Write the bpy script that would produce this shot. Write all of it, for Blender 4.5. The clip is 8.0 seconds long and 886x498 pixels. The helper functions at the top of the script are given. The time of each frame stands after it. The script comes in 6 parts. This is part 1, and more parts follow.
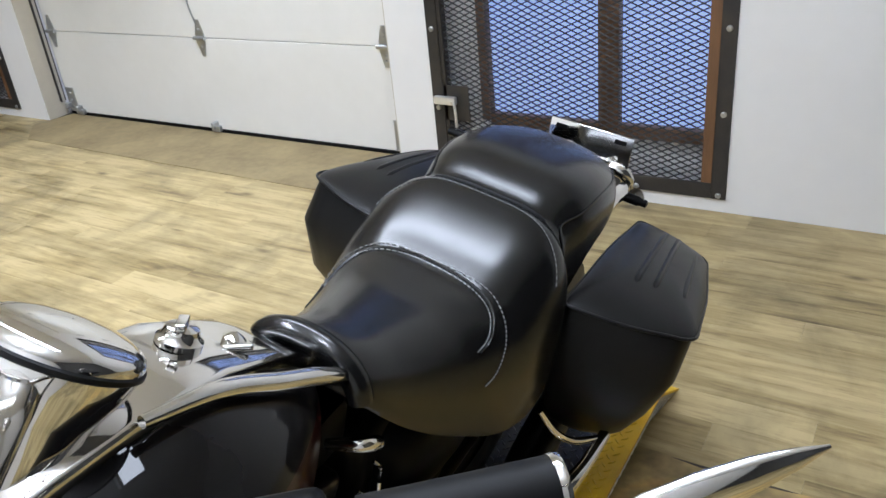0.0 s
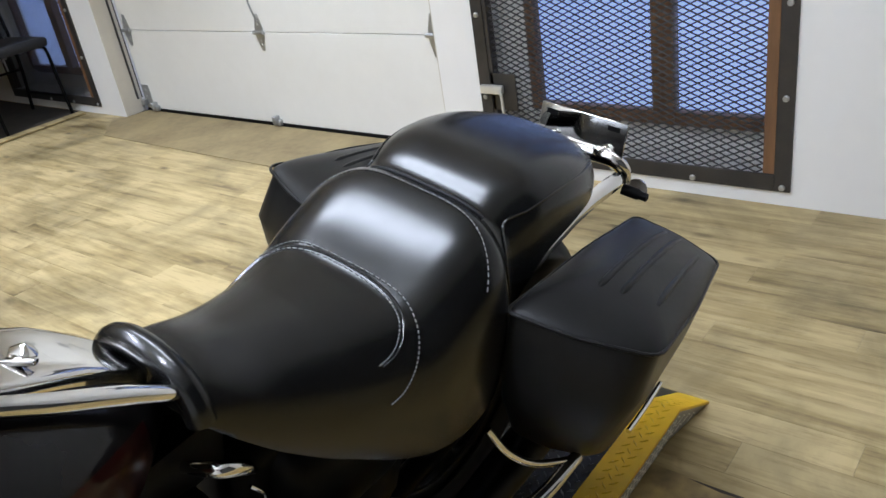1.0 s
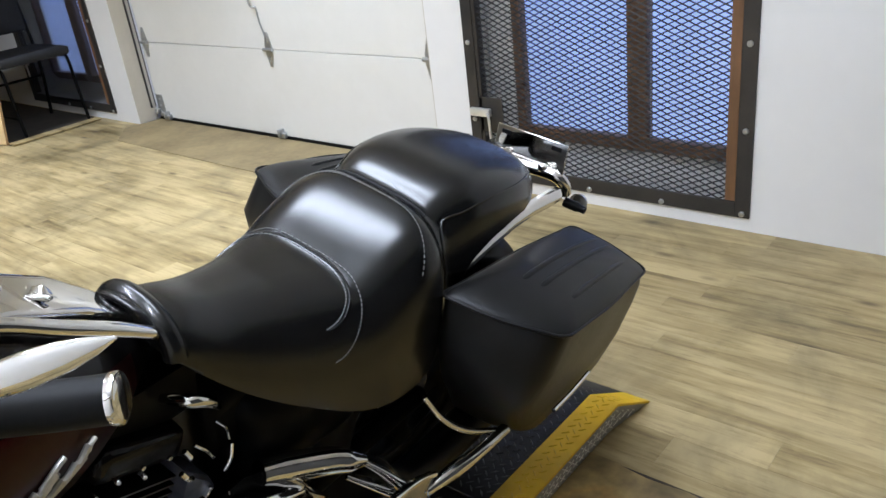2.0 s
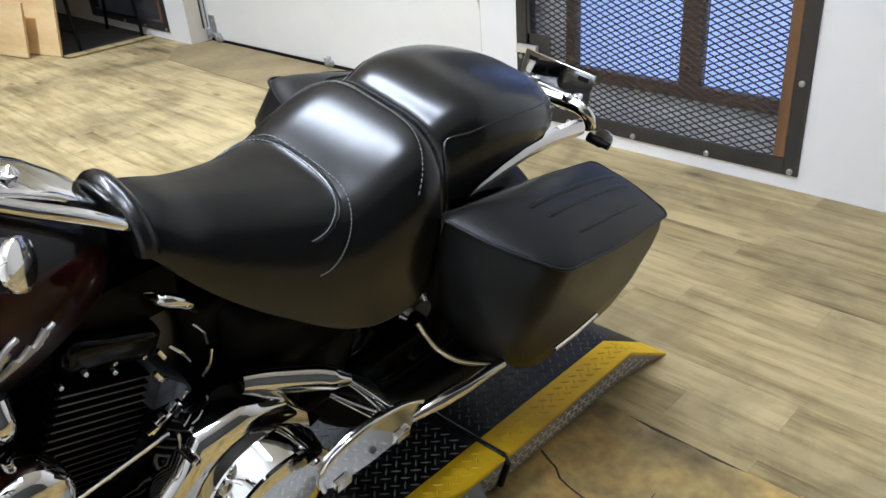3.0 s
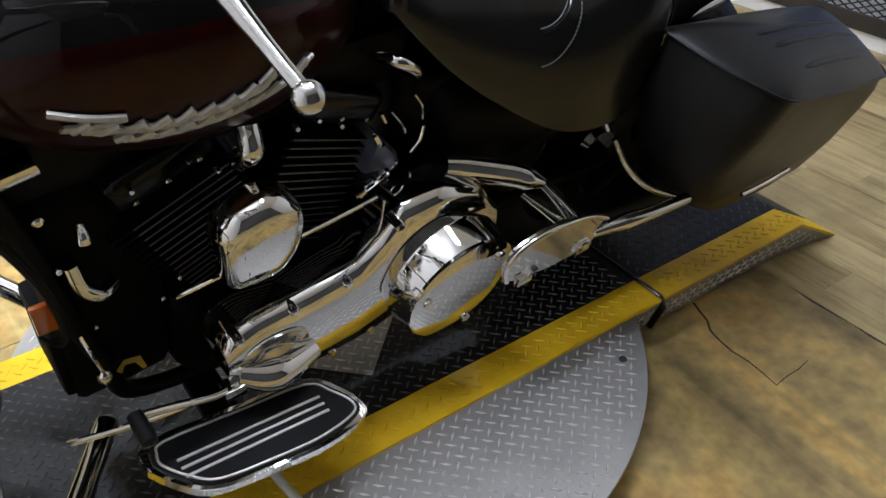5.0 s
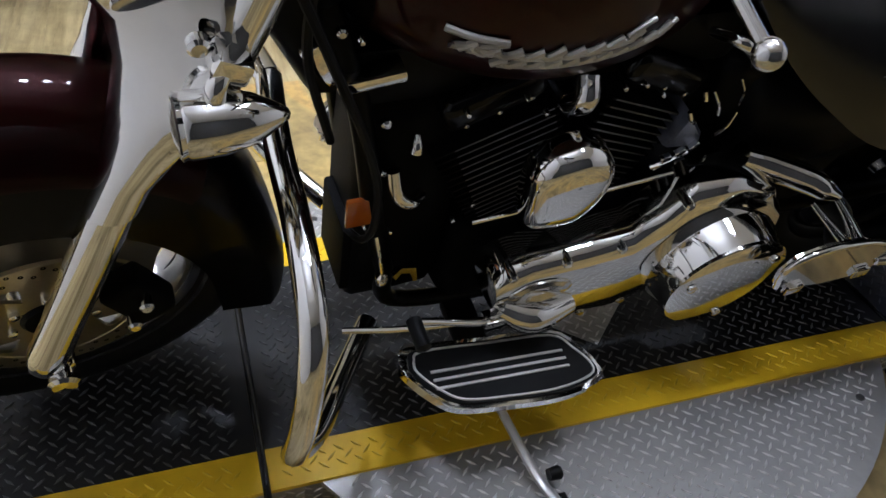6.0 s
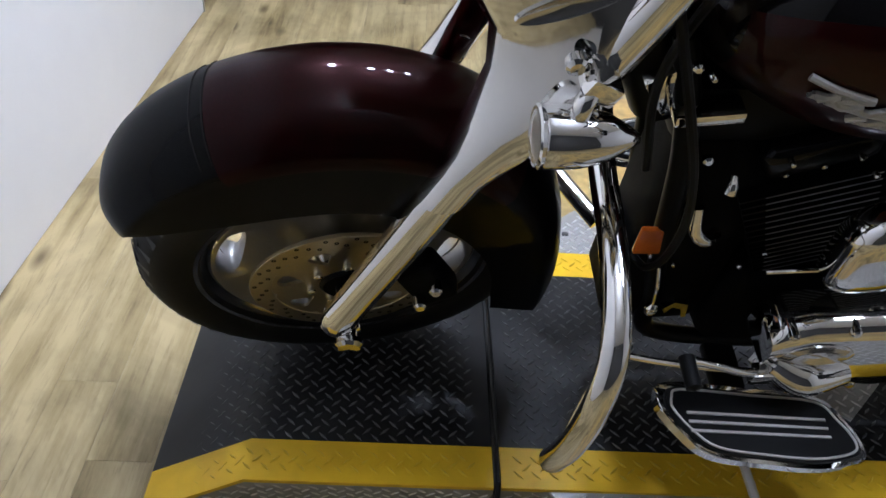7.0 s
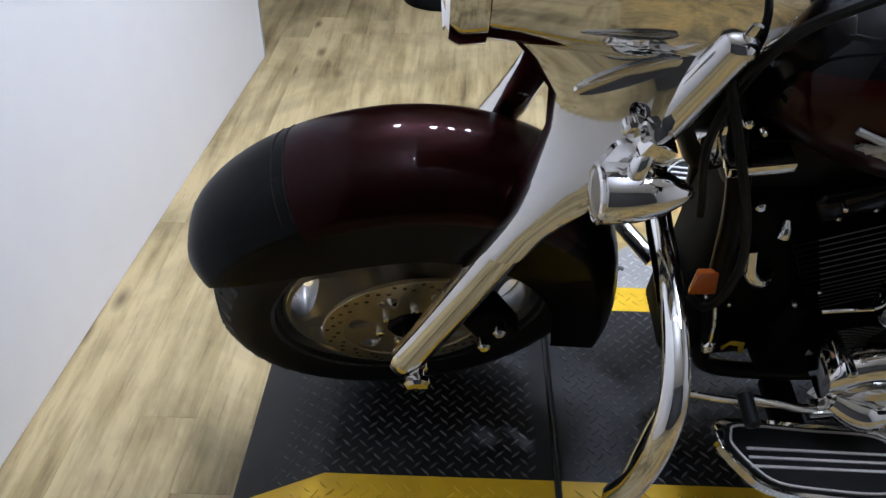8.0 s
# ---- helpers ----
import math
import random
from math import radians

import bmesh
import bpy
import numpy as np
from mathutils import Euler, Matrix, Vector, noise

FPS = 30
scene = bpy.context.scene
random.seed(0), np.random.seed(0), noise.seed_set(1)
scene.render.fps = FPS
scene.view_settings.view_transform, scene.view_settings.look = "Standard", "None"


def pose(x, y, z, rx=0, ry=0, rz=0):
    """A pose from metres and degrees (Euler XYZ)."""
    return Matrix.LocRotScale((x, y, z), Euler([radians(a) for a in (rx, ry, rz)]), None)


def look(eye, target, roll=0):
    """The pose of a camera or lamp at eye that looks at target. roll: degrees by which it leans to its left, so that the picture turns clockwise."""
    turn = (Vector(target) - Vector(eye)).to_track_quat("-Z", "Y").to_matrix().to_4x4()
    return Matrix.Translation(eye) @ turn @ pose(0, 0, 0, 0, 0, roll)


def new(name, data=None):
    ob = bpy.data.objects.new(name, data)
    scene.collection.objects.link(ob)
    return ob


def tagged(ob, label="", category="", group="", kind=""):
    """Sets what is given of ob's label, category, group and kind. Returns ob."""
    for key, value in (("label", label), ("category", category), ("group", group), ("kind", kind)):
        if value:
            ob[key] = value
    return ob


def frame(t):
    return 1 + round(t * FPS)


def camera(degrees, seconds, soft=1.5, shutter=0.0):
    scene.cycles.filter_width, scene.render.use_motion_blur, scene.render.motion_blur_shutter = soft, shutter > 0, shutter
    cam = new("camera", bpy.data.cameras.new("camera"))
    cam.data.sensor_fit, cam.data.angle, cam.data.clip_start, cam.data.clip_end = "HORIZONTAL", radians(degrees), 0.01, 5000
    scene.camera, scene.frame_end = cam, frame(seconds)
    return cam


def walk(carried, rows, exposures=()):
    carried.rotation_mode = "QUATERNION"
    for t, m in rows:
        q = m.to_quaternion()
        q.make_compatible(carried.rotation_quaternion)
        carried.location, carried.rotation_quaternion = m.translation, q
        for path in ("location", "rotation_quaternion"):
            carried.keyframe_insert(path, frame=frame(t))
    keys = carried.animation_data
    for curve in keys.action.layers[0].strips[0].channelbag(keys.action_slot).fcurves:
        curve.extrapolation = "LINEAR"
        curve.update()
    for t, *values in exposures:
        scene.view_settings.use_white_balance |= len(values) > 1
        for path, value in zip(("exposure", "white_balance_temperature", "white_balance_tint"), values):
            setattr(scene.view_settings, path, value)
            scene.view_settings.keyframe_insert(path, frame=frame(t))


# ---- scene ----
cam = camera(58.1, 8.0)
PATH = [
    (0, (0.758, 0.401, 1.527), (-0.221, 1.889, 0.616), -5.9),
    (0.2, (0.808, 0.487, 1.5), (-0.236, 1.918, 0.573), -4.5),
    (0.5, (0.855, 0.614, 1.458), (-0.3, 1.963, 0.538), -8.1),
    (0.8, (0.884, 0.657, 1.438), (-0.353, 1.939, 0.528), -10.5),
    (1, (0.908, 0.659, 1.439), (-0.281, 1.996, 0.544), -9.3),
    (1.2, (0.951, 0.629, 1.448), (-0.191, 2.03, 0.592), -9.2),
    (2.3, (1.185, 0.543, 1.489), (-0.089, 1.842, 0.657), -5.7),
    (2.5, (1.194, 0.586, 1.475), (-0.137, 1.83, 0.65), -5.8),
    (3, (1.187, 0.627, 1.413), (-0.089, 1.837, 0.461), -4.7),
    (3.5, (1.184, 0.619, 1.373), (-0.042, 1.83, 0.359), -4.3),
    (4, (1.187, 0.601, 1.345), (-0.001, 1.78, 0.249), -2.8),
    (4.5, (1.176, 0.541, 1.327), (-0.074, 1.595, 0.175), -2.2),
    (4.7, (1.164, 0.505, 1.318), (-0.124, 1.494, 0.149), -2.3),
    (5.8, (1.103, 0.294, 1.298), (-0.338, 0.919, 0.06), 4.0),
    (6, (1.099, 0.255, 1.295), (-0.376, 0.785, 0.052), 4.0),
    (6.5, (1.086, 0.169, 1.307), (-0.455, 0.449, 0.062), 4.2),
    (7, (1.098, 0.097, 1.308), (-0.468, 0.179, 0.066), 4.5),
    (7.5, (1.117, 0.052, 1.308), (-0.458, 0.03, 0.075), 4.6),
    (8, (1.131, 0.074, 1.375), (-0.469, 0.028, 0.176), 0.7),
]
walk(cam, [(t, look(eye, target, roll)) for t, eye, target, roll in PATH], [(0.0, -0.92, 5850, 10), (1.2, -0.94, 5850, 10), (2.4, -0.76, 5800, 10), (3.5, -0.66, 5800, 10), (4.6, -1.02, 6000, 11), (6.0, -1.52, 5760, 14), (6.5, -1.56, 5450, 14), (7.0, -1.48, 5500, 15), (8.0, -1.50, 5480, 15)])


# ---- light ----
world = bpy.data.worlds.new("world")
scene.world = world
world.use_nodes = True
_sky = world.node_tree.nodes.new("ShaderNodeTexSky")
_sky.sky_type, _sky.sun_disc = "NISHITA", False
_sky.sun_elevation, _sky.sun_rotation = radians(35), radians(200)
world.node_tree.links.new(_sky.outputs["Color"], world.node_tree.nodes["Background"].inputs["Color"])
world.node_tree.nodes["Background"].inputs["Strength"].default_value = 0.08


def lamp(name, m, power, size, colour):
    data = bpy.data.lights.new(name, "AREA")
    data.shape, data.size, data.energy, data.color = "DISK", size, power, colour
    data.spread = radians(115)
    ob = new(name, data)
    ob.matrix_world = m
    return ob


WARM = (0.945, 0.985, 1.065)
CEILING = 2.9
# single spots (x, y, watts), and a short hanging bar of small bulbs over the front of the motorcycle
# spots at x -2.6 and -4.9 are added to brighten the far floor and door
SPOTS = [(-2.6, -0.25, 3), (-2.6, 2.75, 52), (-4.9, 1.6, 80), (-0.95, -0.20, 36), (-0.93, 0.34, 26),
         (-1.02, 0.62, 12), (-1.15, 0.92, 16)]
for sx, sy, power in SPOTS:
    lamp("spot_light", pose(sx, sy, CEILING - 0.13), power, 0.10, WARM)
# a long strip light over the seat
STRIP = (-0.32, 1.66, 2.20, 0.28)
data = bpy.data.lights.new("strip_light", "AREA")
data.shape, data.size, data.size_y, data.energy, data.color = "RECTANGLE", STRIP[2], STRIP[3], 96.0, WARM
new("strip_light", data).matrix_world = pose(STRIP[0], STRIP[1], CEILING - 0.085)
CLUSTER = (0.48, 0.47)
BULBS = [-0.27, -0.09, 0.09, 0.27]
for dy in BULBS:
    data = bpy.data.lights.new("bulb_light", "POINT")
    data.energy, data.shadow_soft_size, data.color = 32.0, 0.032, WARM
    new("bulb_light", data).matrix_world = pose(CLUSTER[0], CLUSTER[1] + dy, CEILING - 0.33)


# ---- materials ----
def material(name, colour, rough=0.5, metal=0.0, var=None, scale=6.0, amount=0.5, bump=0.0, bump_scale=60.0,
             coat=0.0, rough_var=0.0, stretch=(1, 1, 1), island=0.0, random_amount=0.0, spec=0.5):
    m = bpy.data.materials.new(name)
    m.use_nodes = True
    nt = m.node_tree
    p = nt.nodes["Principled BSDF"]
    p.inputs["Base Color"].default_value = (*colour, 1)
    p.inputs["Roughness"].default_value = rough
    p.inputs["Metallic"].default_value = metal
    p.inputs["Coat Weight"].default_value = coat
    p.inputs["Coat Roughness"].default_value = 0.03
    p.inputs["Specular IOR Level"].default_value = spec
    tc = nt.nodes.new("ShaderNodeTexCoord")
    mp = nt.nodes.new("ShaderNodeMapping")
    mp.inputs["Scale"].default_value = stretch
    nt.links.new(tc.outputs["Object"], mp.inputs["Vector"])
    if var:
        n1 = nt.nodes.new("ShaderNodeTexNoise")
        n1.inputs["Scale"].default_value, n1.inputs["Detail"].default_value = scale, 6
        n2 = nt.nodes.new("ShaderNodeTexNoise")
        n2.inputs["Scale"].default_value, n2.inputs["Detail"].default_value = scale * 7.3, 4
        nt.links.new(mp.outputs[0], n1.inputs["Vector"])
        nt.links.new(mp.outputs[0], n2.inputs["Vector"])
        add = nt.nodes.new("ShaderNodeMath")
        add.operation = "MULTIPLY_ADD"
        add.inputs[1].default_value = 0.4
        nt.links.new(n2.outputs["Fac"], add.inputs[0])
        nt.links.new(n1.outputs["Fac"], add.inputs[2])
        ramp = nt.nodes.new("ShaderNodeMapRange")
        ramp.inputs["From Min"].default_value, ramp.inputs["From Max"].default_value = 0.5, 0.95
        ramp.inputs["To Max"].default_value = amount
        nt.links.new(add.outputs[0], ramp.inputs["Value"])
        mix = nt.nodes.new("ShaderNodeMix")
        mix.data_type = "RGBA"
        mix.inputs[6].default_value, mix.inputs[7].default_value = (*colour, 1), (*var, 1)
        nt.links.new(ramp.outputs[0], mix.inputs[0])
        out = mix.outputs[2]
        if random_amount or island:
            hsv = nt.nodes.new("ShaderNodeHueSaturation")
            if island:
                info = nt.nodes.new("ShaderNodeNewGeometry")
                rnd = info.outputs["Random Per Island"]
            else:
                info = nt.nodes.new("ShaderNodeObjectInfo")
                rnd = info.outputs["Random"]
            mr = nt.nodes.new("ShaderNodeMapRange")
            k = island or random_amount
            mr.inputs["To Min"].default_value, mr.inputs["To Max"].default_value = 1 - k, 1 + k
            nt.links.new(rnd, mr.inputs["Value"])
            nt.links.new(mr.outputs[0], hsv.inputs["Value"])
            nt.links.new(out, hsv.inputs["Color"])
            out = hsv.outputs[0]
        nt.links.new(out, p.inputs["Base Color"])
        if rough_var:
            rr = nt.nodes.new("ShaderNodeMapRange")
            rr.inputs["To Min"].default_value, rr.inputs["To Max"].default_value = rough - rough_var, rough + rough_var
            nt.links.new(n2.outputs["Fac"], rr.inputs["Value"])
            nt.links.new(rr.outputs[0], p.inputs["Roughness"])
    if bump:
        n3 = nt.nodes.new("ShaderNodeTexNoise")
        n3.inputs["Scale"].default_value, n3.inputs["Detail"].default_value = bump_scale, 5
        nt.links.new(mp.outputs[0], n3.inputs["Vector"])
        b = nt.nodes.new("ShaderNodeBump")
        b.inputs["Strength"].default_value, b.inputs["Distance"].default_value = bump, 0.002
        nt.links.new(n3.outputs["Fac"], b.inputs["Height"])
        nt.links.new(b.outputs[0], p.inputs["Normal"])
    return m


def plank_material(name, pale, mid, dark):
    """Distressed wood planks: long streaks, knots and a shade of its own for each plank."""
    m = bpy.data.materials.new(name)
    m.use_nodes = True
    nt = m.node_tree
    p = nt.nodes["Principled BSDF"]
    tc = nt.nodes.new("ShaderNodeTexCoord")
    info = nt.nodes.new("ShaderNodeObjectInfo")
    geo = nt.nodes.new("ShaderNodeNewGeometry")
    shift = nt.nodes.new("ShaderNodeVectorMath")
    shift.operation = "MULTIPLY_ADD"
    comb = nt.nodes.new("ShaderNodeCombineXYZ")
    rsum = nt.nodes.new("ShaderNodeMath")
    rsum.operation = "ADD"
    nt.links.new(info.outputs["Random"], rsum.inputs[0])
    nt.links.new(geo.outputs["Random Per Island"], rsum.inputs[1])
    for k in range(3):
        nt.links.new(rsum.outputs[0], comb.inputs[k])
    nt.links.new(comb.outputs[0], shift.inputs[0])
    shift.inputs[1].default_value = (37.0, 53.0, 11.0)
    nt.links.new(geo.outputs["Position"], shift.inputs[2])
    mp = nt.nodes.new("ShaderNodeMapping")
    mp.inputs["Scale"].default_value = (1.1, 11.0, 1.0)
    nt.links.new(shift.outputs[0], mp.inputs["Vector"])
    streak = nt.nodes.new("ShaderNodeTexNoise")
    streak.inputs["Scale"].default_value, streak.inputs["Detail"].default_value = 1.7, 7
    streak.inputs["Roughness"].default_value = 0.62
    nt.links.new(mp.outputs[0], streak.inputs["Vector"])
    blot = nt.nodes.new("ShaderNodeTexNoise")
    blot.inputs["Scale"].default_value, blot.inputs["Detail"].default_value = 2.2, 5
    nt.links.new(shift.outputs[0], blot.inputs["Vector"])
    knots = nt.nodes.new("ShaderNodeTexVoronoi")
    knots.inputs["Scale"].default_value = 1.0
    mpk = nt.nodes.new("ShaderNodeMapping")
    mpk.inputs["Scale"].default_value = (2.6, 6.5, 1.0)
    nt.links.new(shift.outputs[0], mpk.inputs["Vector"])
    nt.links.new(mpk.outputs[0], knots.inputs["Vector"])
    ramp = nt.nodes.new("ShaderNodeValToRGB")
    e = ramp.color_ramp.elements
    e[0].position, e[0].color = 0.37, (*dark, 1)
    e[1].position, e[1].color = 0.65, (*pale, 1)
    x = e.new(0.50)
    x.color = (*mid, 1)
    av = nt.nodes.new("ShaderNodeMath")
    av.operation = "MULTIPLY_ADD"
    av.inputs[1].default_value = 0.78
    sc = nt.nodes.new("ShaderNodeMath")
    sc.operation = "MULTIPLY"
    sc.inputs[1].default_value = 0.38
    nt.links.new(blot.outputs["Fac"], sc.inputs[0])
    nt.links.new(streak.outputs["Fac"], av.inputs[0])
    nt.links.new(sc.outputs[0], av.inputs[2])
    nt.links.new(av.outputs[0], ramp.inputs["Fac"])
    kn = nt.nodes.new("ShaderNodeMapRange")
    kn.inputs["From Min"].default_value, kn.inputs["From Max"].default_value = 0.03, 0.16
    kn.inputs["To Min"].default_value, kn.inputs["To Max"].default_value = 0.75, 0.0
    nt.links.new(knots.outputs["Distance"], kn.inputs["Value"])
    mix = nt.nodes.new("ShaderNodeMix")
    mix.data_type = "RGBA"
    nt.links.new(kn.outputs[0], mix.inputs[0])
    nt.links.new(ramp.outputs[0], mix.inputs[6])
    mix.inputs[7].default_value = (dark[0] * 0.5, dark[1] * 0.45, dark[2] * 0.4, 1)
    grain = nt.nodes.new("ShaderNodeTexNoise")
    grain.inputs["Scale"].default_value, grain.inputs["Detail"].default_value = 6.5, 6
    grain.inputs["Roughness"].default_value = 0.7
    nt.links.new(mp.outputs[0], grain.inputs["Vector"])
    gr = nt.nodes.new("ShaderNodeMapRange")
    gr.inputs["From Min"].default_value, gr.inputs["From Max"].default_value = 0.54, 0.72
    gr.inputs["To Min"].default_value, gr.inputs["To Max"].default_value = 0.0, 0.5
    nt.links.new(grain.outputs["Fac"], gr.inputs["Value"])
    worn = nt.nodes.new("ShaderNodeMix")
    worn.data_type = "RGBA"
    nt.links.new(gr.outputs[0], worn.inputs[0])
    nt.links.new(mix.outputs[2], worn.inputs[6])
    worn.inputs[7].default_value = (dark[0] * 1.3, dark[1] * 1.3, dark[2] * 1.3, 1)
    mix = worn
    hsv = nt.nodes.new("ShaderNodeHueSaturation")
    mr = nt.nodes.new("ShaderNodeMapRange")
    mr.inputs["From Max"].default_value = 2.0
    mr.inputs["To Min"].default_value, mr.inputs["To Max"].default_value = 0.86, 1.15
    nt.links.new(rsum.outputs[0], mr.inputs["Value"])
    dirt = nt.nodes.new("ShaderNodeTexNoise")
    dirt.inputs["Scale"].default_value, dirt.inputs["Detail"].default_value = 1.9, 7
    dirt.inputs["Roughness"].default_value, dirt.inputs["Distortion"].default_value = 0.62, 0.6
    nt.links.new(geo.outputs["Position"], dirt.inputs["Vector"])
    worn_in = nt.nodes.new("ShaderNodeMapRange")
    worn_in.inputs["From Min"].default_value, worn_in.inputs["From Max"].default_value = 0.46, 0.66
    worn_in.inputs["To Min"].default_value, worn_in.inputs["To Max"].default_value = 1.07, 0.62
    nt.links.new(dirt.outputs["Fac"], worn_in.inputs["Value"])
    tone = nt.nodes.new("ShaderNodeMath")
    tone.operation = "MULTIPLY"
    nt.links.new(mr.outputs[0], tone.inputs[0])
    nt.links.new(worn_in.outputs[0], tone.inputs[1])
    nt.links.new(tone.outputs[0], hsv.inputs["Value"])
    nt.links.new(mix.outputs[2], hsv.inputs["Color"])
    nt.links.new(hsv.outputs[0], p.inputs["Base Color"])
    p.inputs["Roughness"].default_value, p.inputs["Specular IOR Level"].default_value = 0.42, 0.24
    rr = nt.nodes.new("ShaderNodeMapRange")
    rr.inputs["To Min"].default_value, rr.inputs["To Max"].default_value = 0.3, 0.55
    nt.links.new(streak.outputs["Fac"], rr.inputs["Value"])
    nt.links.new(rr.outputs[0], p.inputs["Roughness"])
    b = nt.nodes.new("ShaderNodeBump")
    b.inputs["Strength"].default_value, b.inputs["Distance"].default_value = 0.25, 0.001
    nt.links.new(streak.outputs["Fac"], b.inputs["Height"])
    nt.links.new(b.outputs[0], p.inputs["Normal"])
    return m


def stone_material(name):
    """Marbled flagstone: brown, grey, orange and pale veins, each stone its own piece of the pattern."""
    m = bpy.data.materials.new(name)
    m.use_nodes = True
    nt = m.node_tree
    p = nt.nodes["Principled BSDF"]
    geo = nt.nodes.new("ShaderNodeNewGeometry")
    info = nt.nodes.new("ShaderNodeObjectInfo")
    comb = nt.nodes.new("ShaderNodeCombineXYZ")
    for k in range(3):
        nt.links.new(info.outputs["Random"], comb.inputs[k])
    shift = nt.nodes.new("ShaderNodeVectorMath")
    shift.operation = "MULTIPLY_ADD"
    shift.inputs[1].default_value = (41.0, 23.0, 17.0)
    nt.links.new(comb.outputs[0], shift.inputs[0])
    nt.links.new(geo.outputs["Position"], shift.inputs[2])
    mp = nt.nodes.new("ShaderNodeMapping")
    mp.inputs["Scale"].default_value = (0.9, 2.1, 1.0)
    mp.inputs["Rotation"].default_value = (0, 0, 0.9)
    nt.links.new(shift.outputs[0], mp.inputs["Vector"])
    big = nt.nodes.new("ShaderNodeTexNoise")
    big.inputs["Scale"].default_value, big.inputs["Detail"].default_value = 1.5, 5
    big.inputs["Distortion"].default_value, big.inputs["Roughness"].default_value = 1.3, 0.48
    nt.links.new(mp.outputs[0], big.inputs["Vector"])
    ramp = nt.nodes.new("ShaderNodeValToRGB")
    e = ramp.color_ramp.elements
    e[0].position, e[0].color = 0.30, (0.18, 0.13, 0.052, 1)
    e[1].position, e[1].color = 0.74, (0.66, 0.54, 0.26, 1)
    for pos, col in ((0.41, (0.30, 0.215, 0.085)), (0.49, (0.38, 0.275, 0.10)), (0.56, (0.49, 0.31, 0.095)), (0.62, (0.37, 0.27, 0.10)), (0.68, (0.56, 0.42, 0.17))):
        x = e.new(pos)
        x.color = (*col, 1)
    nt.links.new(big.outputs["Fac"], ramp.inputs["Fac"])
    fine = nt.nodes.new("ShaderNodeTexNoise")
    fine.inputs["Scale"].default_value, fine.inputs["Detail"].default_value = 26.0, 6
    nt.links.new(shift.outputs[0], fine.inputs["Vector"])
    mr = nt.nodes.new("ShaderNodeMapRange")
    mr.inputs["From Min"].default_value, mr.inputs["From Max"].default_value = 0.3, 0.7
    mr.inputs["To Min"].default_value, mr.inputs["To Max"].default_value = 0.7, 1.25
    nt.links.new(fine.outputs["Fac"], mr.inputs["Value"])
    hsv = nt.nodes.new("ShaderNodeHueSaturation")
    nt.links.new(mr.outputs[0], hsv.inputs["Value"])
    nt.links.new(ramp.outputs[0], hsv.inputs["Color"])
    nt.links.new(hsv.outputs[0], p.inputs["Base Color"])
    rr = nt.nodes.new("ShaderNodeMapRange")
    rr.inputs["To Min"].default_value, rr.inputs["To Max"].default_value = 0.25, 0.6
    nt.links.new(fine.outputs["Fac"], rr.inputs["Value"])
    nt.links.new(rr.outputs[0], p.inputs["Roughness"])
    b = nt.nodes.new("ShaderNodeBump")
    b.inputs["Strength"].default_value, b.inputs["Distance"].default_value = 0.5, 0.002
    nt.links.new(big.outputs["Fac"], b.inputs["Height"])
    nt.links.new(b.outputs[0], p.inputs["Normal"])
    return m


def glow(name, colour, strength):
    m = bpy.data.materials.new(name)
    m.use_nodes = True
    p = m.node_tree.nodes["Principled BSDF"]
    p.inputs["Base Color"].default_value = (*colour, 1)
    p.inputs["Emission Color"].default_value = (*colour, 1)
    p.inputs["Emission Strength"].default_value = strength
    return m


WALL = material("white_wall_paint", (0.84, 0.83, 0.81), 0.55, var=(0.76, 0.75, 0.73), scale=1.5, bump=0.15, bump_scale=120)
CEIL = material("ceiling_paint", (0.82, 0.815, 0.80), 0.8, var=(0.76, 0.755, 0.74), scale=1.2)
# near-black stand-in for an unlit room, so glossy black parts reflect little
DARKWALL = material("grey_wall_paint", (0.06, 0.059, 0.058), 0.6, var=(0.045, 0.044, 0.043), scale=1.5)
PIER = material("beige_reveal_paint", (0.60, 0.56, 0.47), 0.5, var=(0.48, 0.44, 0.36), scale=3)
DOORWHITE = material("door_enamel", (0.82, 0.81, 0.77), 0.4, var=(0.74, 0.73, 0.68), scale=2.0, bump=0.2, bump_scale=40)
PLANK = plank_material("weathered_planks", (0.465, 0.368, 0.188), (0.318, 0.242, 0.110), (0.112, 0.078, 0.035))
STONE = stone_material("flagstone")
GROUT = material("dark_joint", (0.04, 0.03, 0.022), 0.8, var=(0.08, 0.06, 0.045), scale=20)
STEEL = material("mill_steel", (0.82, 0.81, 0.78), 0.33, 0.6, var=(0.44, 0.42, 0.39), scale=5, rough_var=0.1)
DISC = material("worn_steel_disc", (0.42, 0.41, 0.39), 0.44, 0.55, var=(0.24, 0.23, 0.21), scale=7, rough_var=0.12)
SKIRT = material("dull_steel_plate", (0.34, 0.335, 0.32), 0.42, 0.45, var=(0.22, 0.21, 0.195), scale=12, rough_var=0.1)
GALV = material("galvanised_steel", (0.52, 0.53, 0.53), 0.42, 0.9, var=(0.38, 0.38, 0.38), scale=30)
DARKSTEEL = material("dark_steel", (0.036, 0.035, 0.034), 0.42, 0.35, var=(0.070, 0.060, 0.052), scale=9, amount=0.7, rough_var=0.1)
MESHSTEEL = material("mesh_steel", (0.022, 0.022, 0.023), 0.45, 0.3, var=(0.06, 0.055, 0.05), scale=40, spec=0.3)
RUSTWOOD = material("stained_wood", (0.20, 0.10, 0.045), 0.45, var=(0.09, 0.045, 0.02), scale=4, stretch=(6, 6, 0.6), amount=0.8)
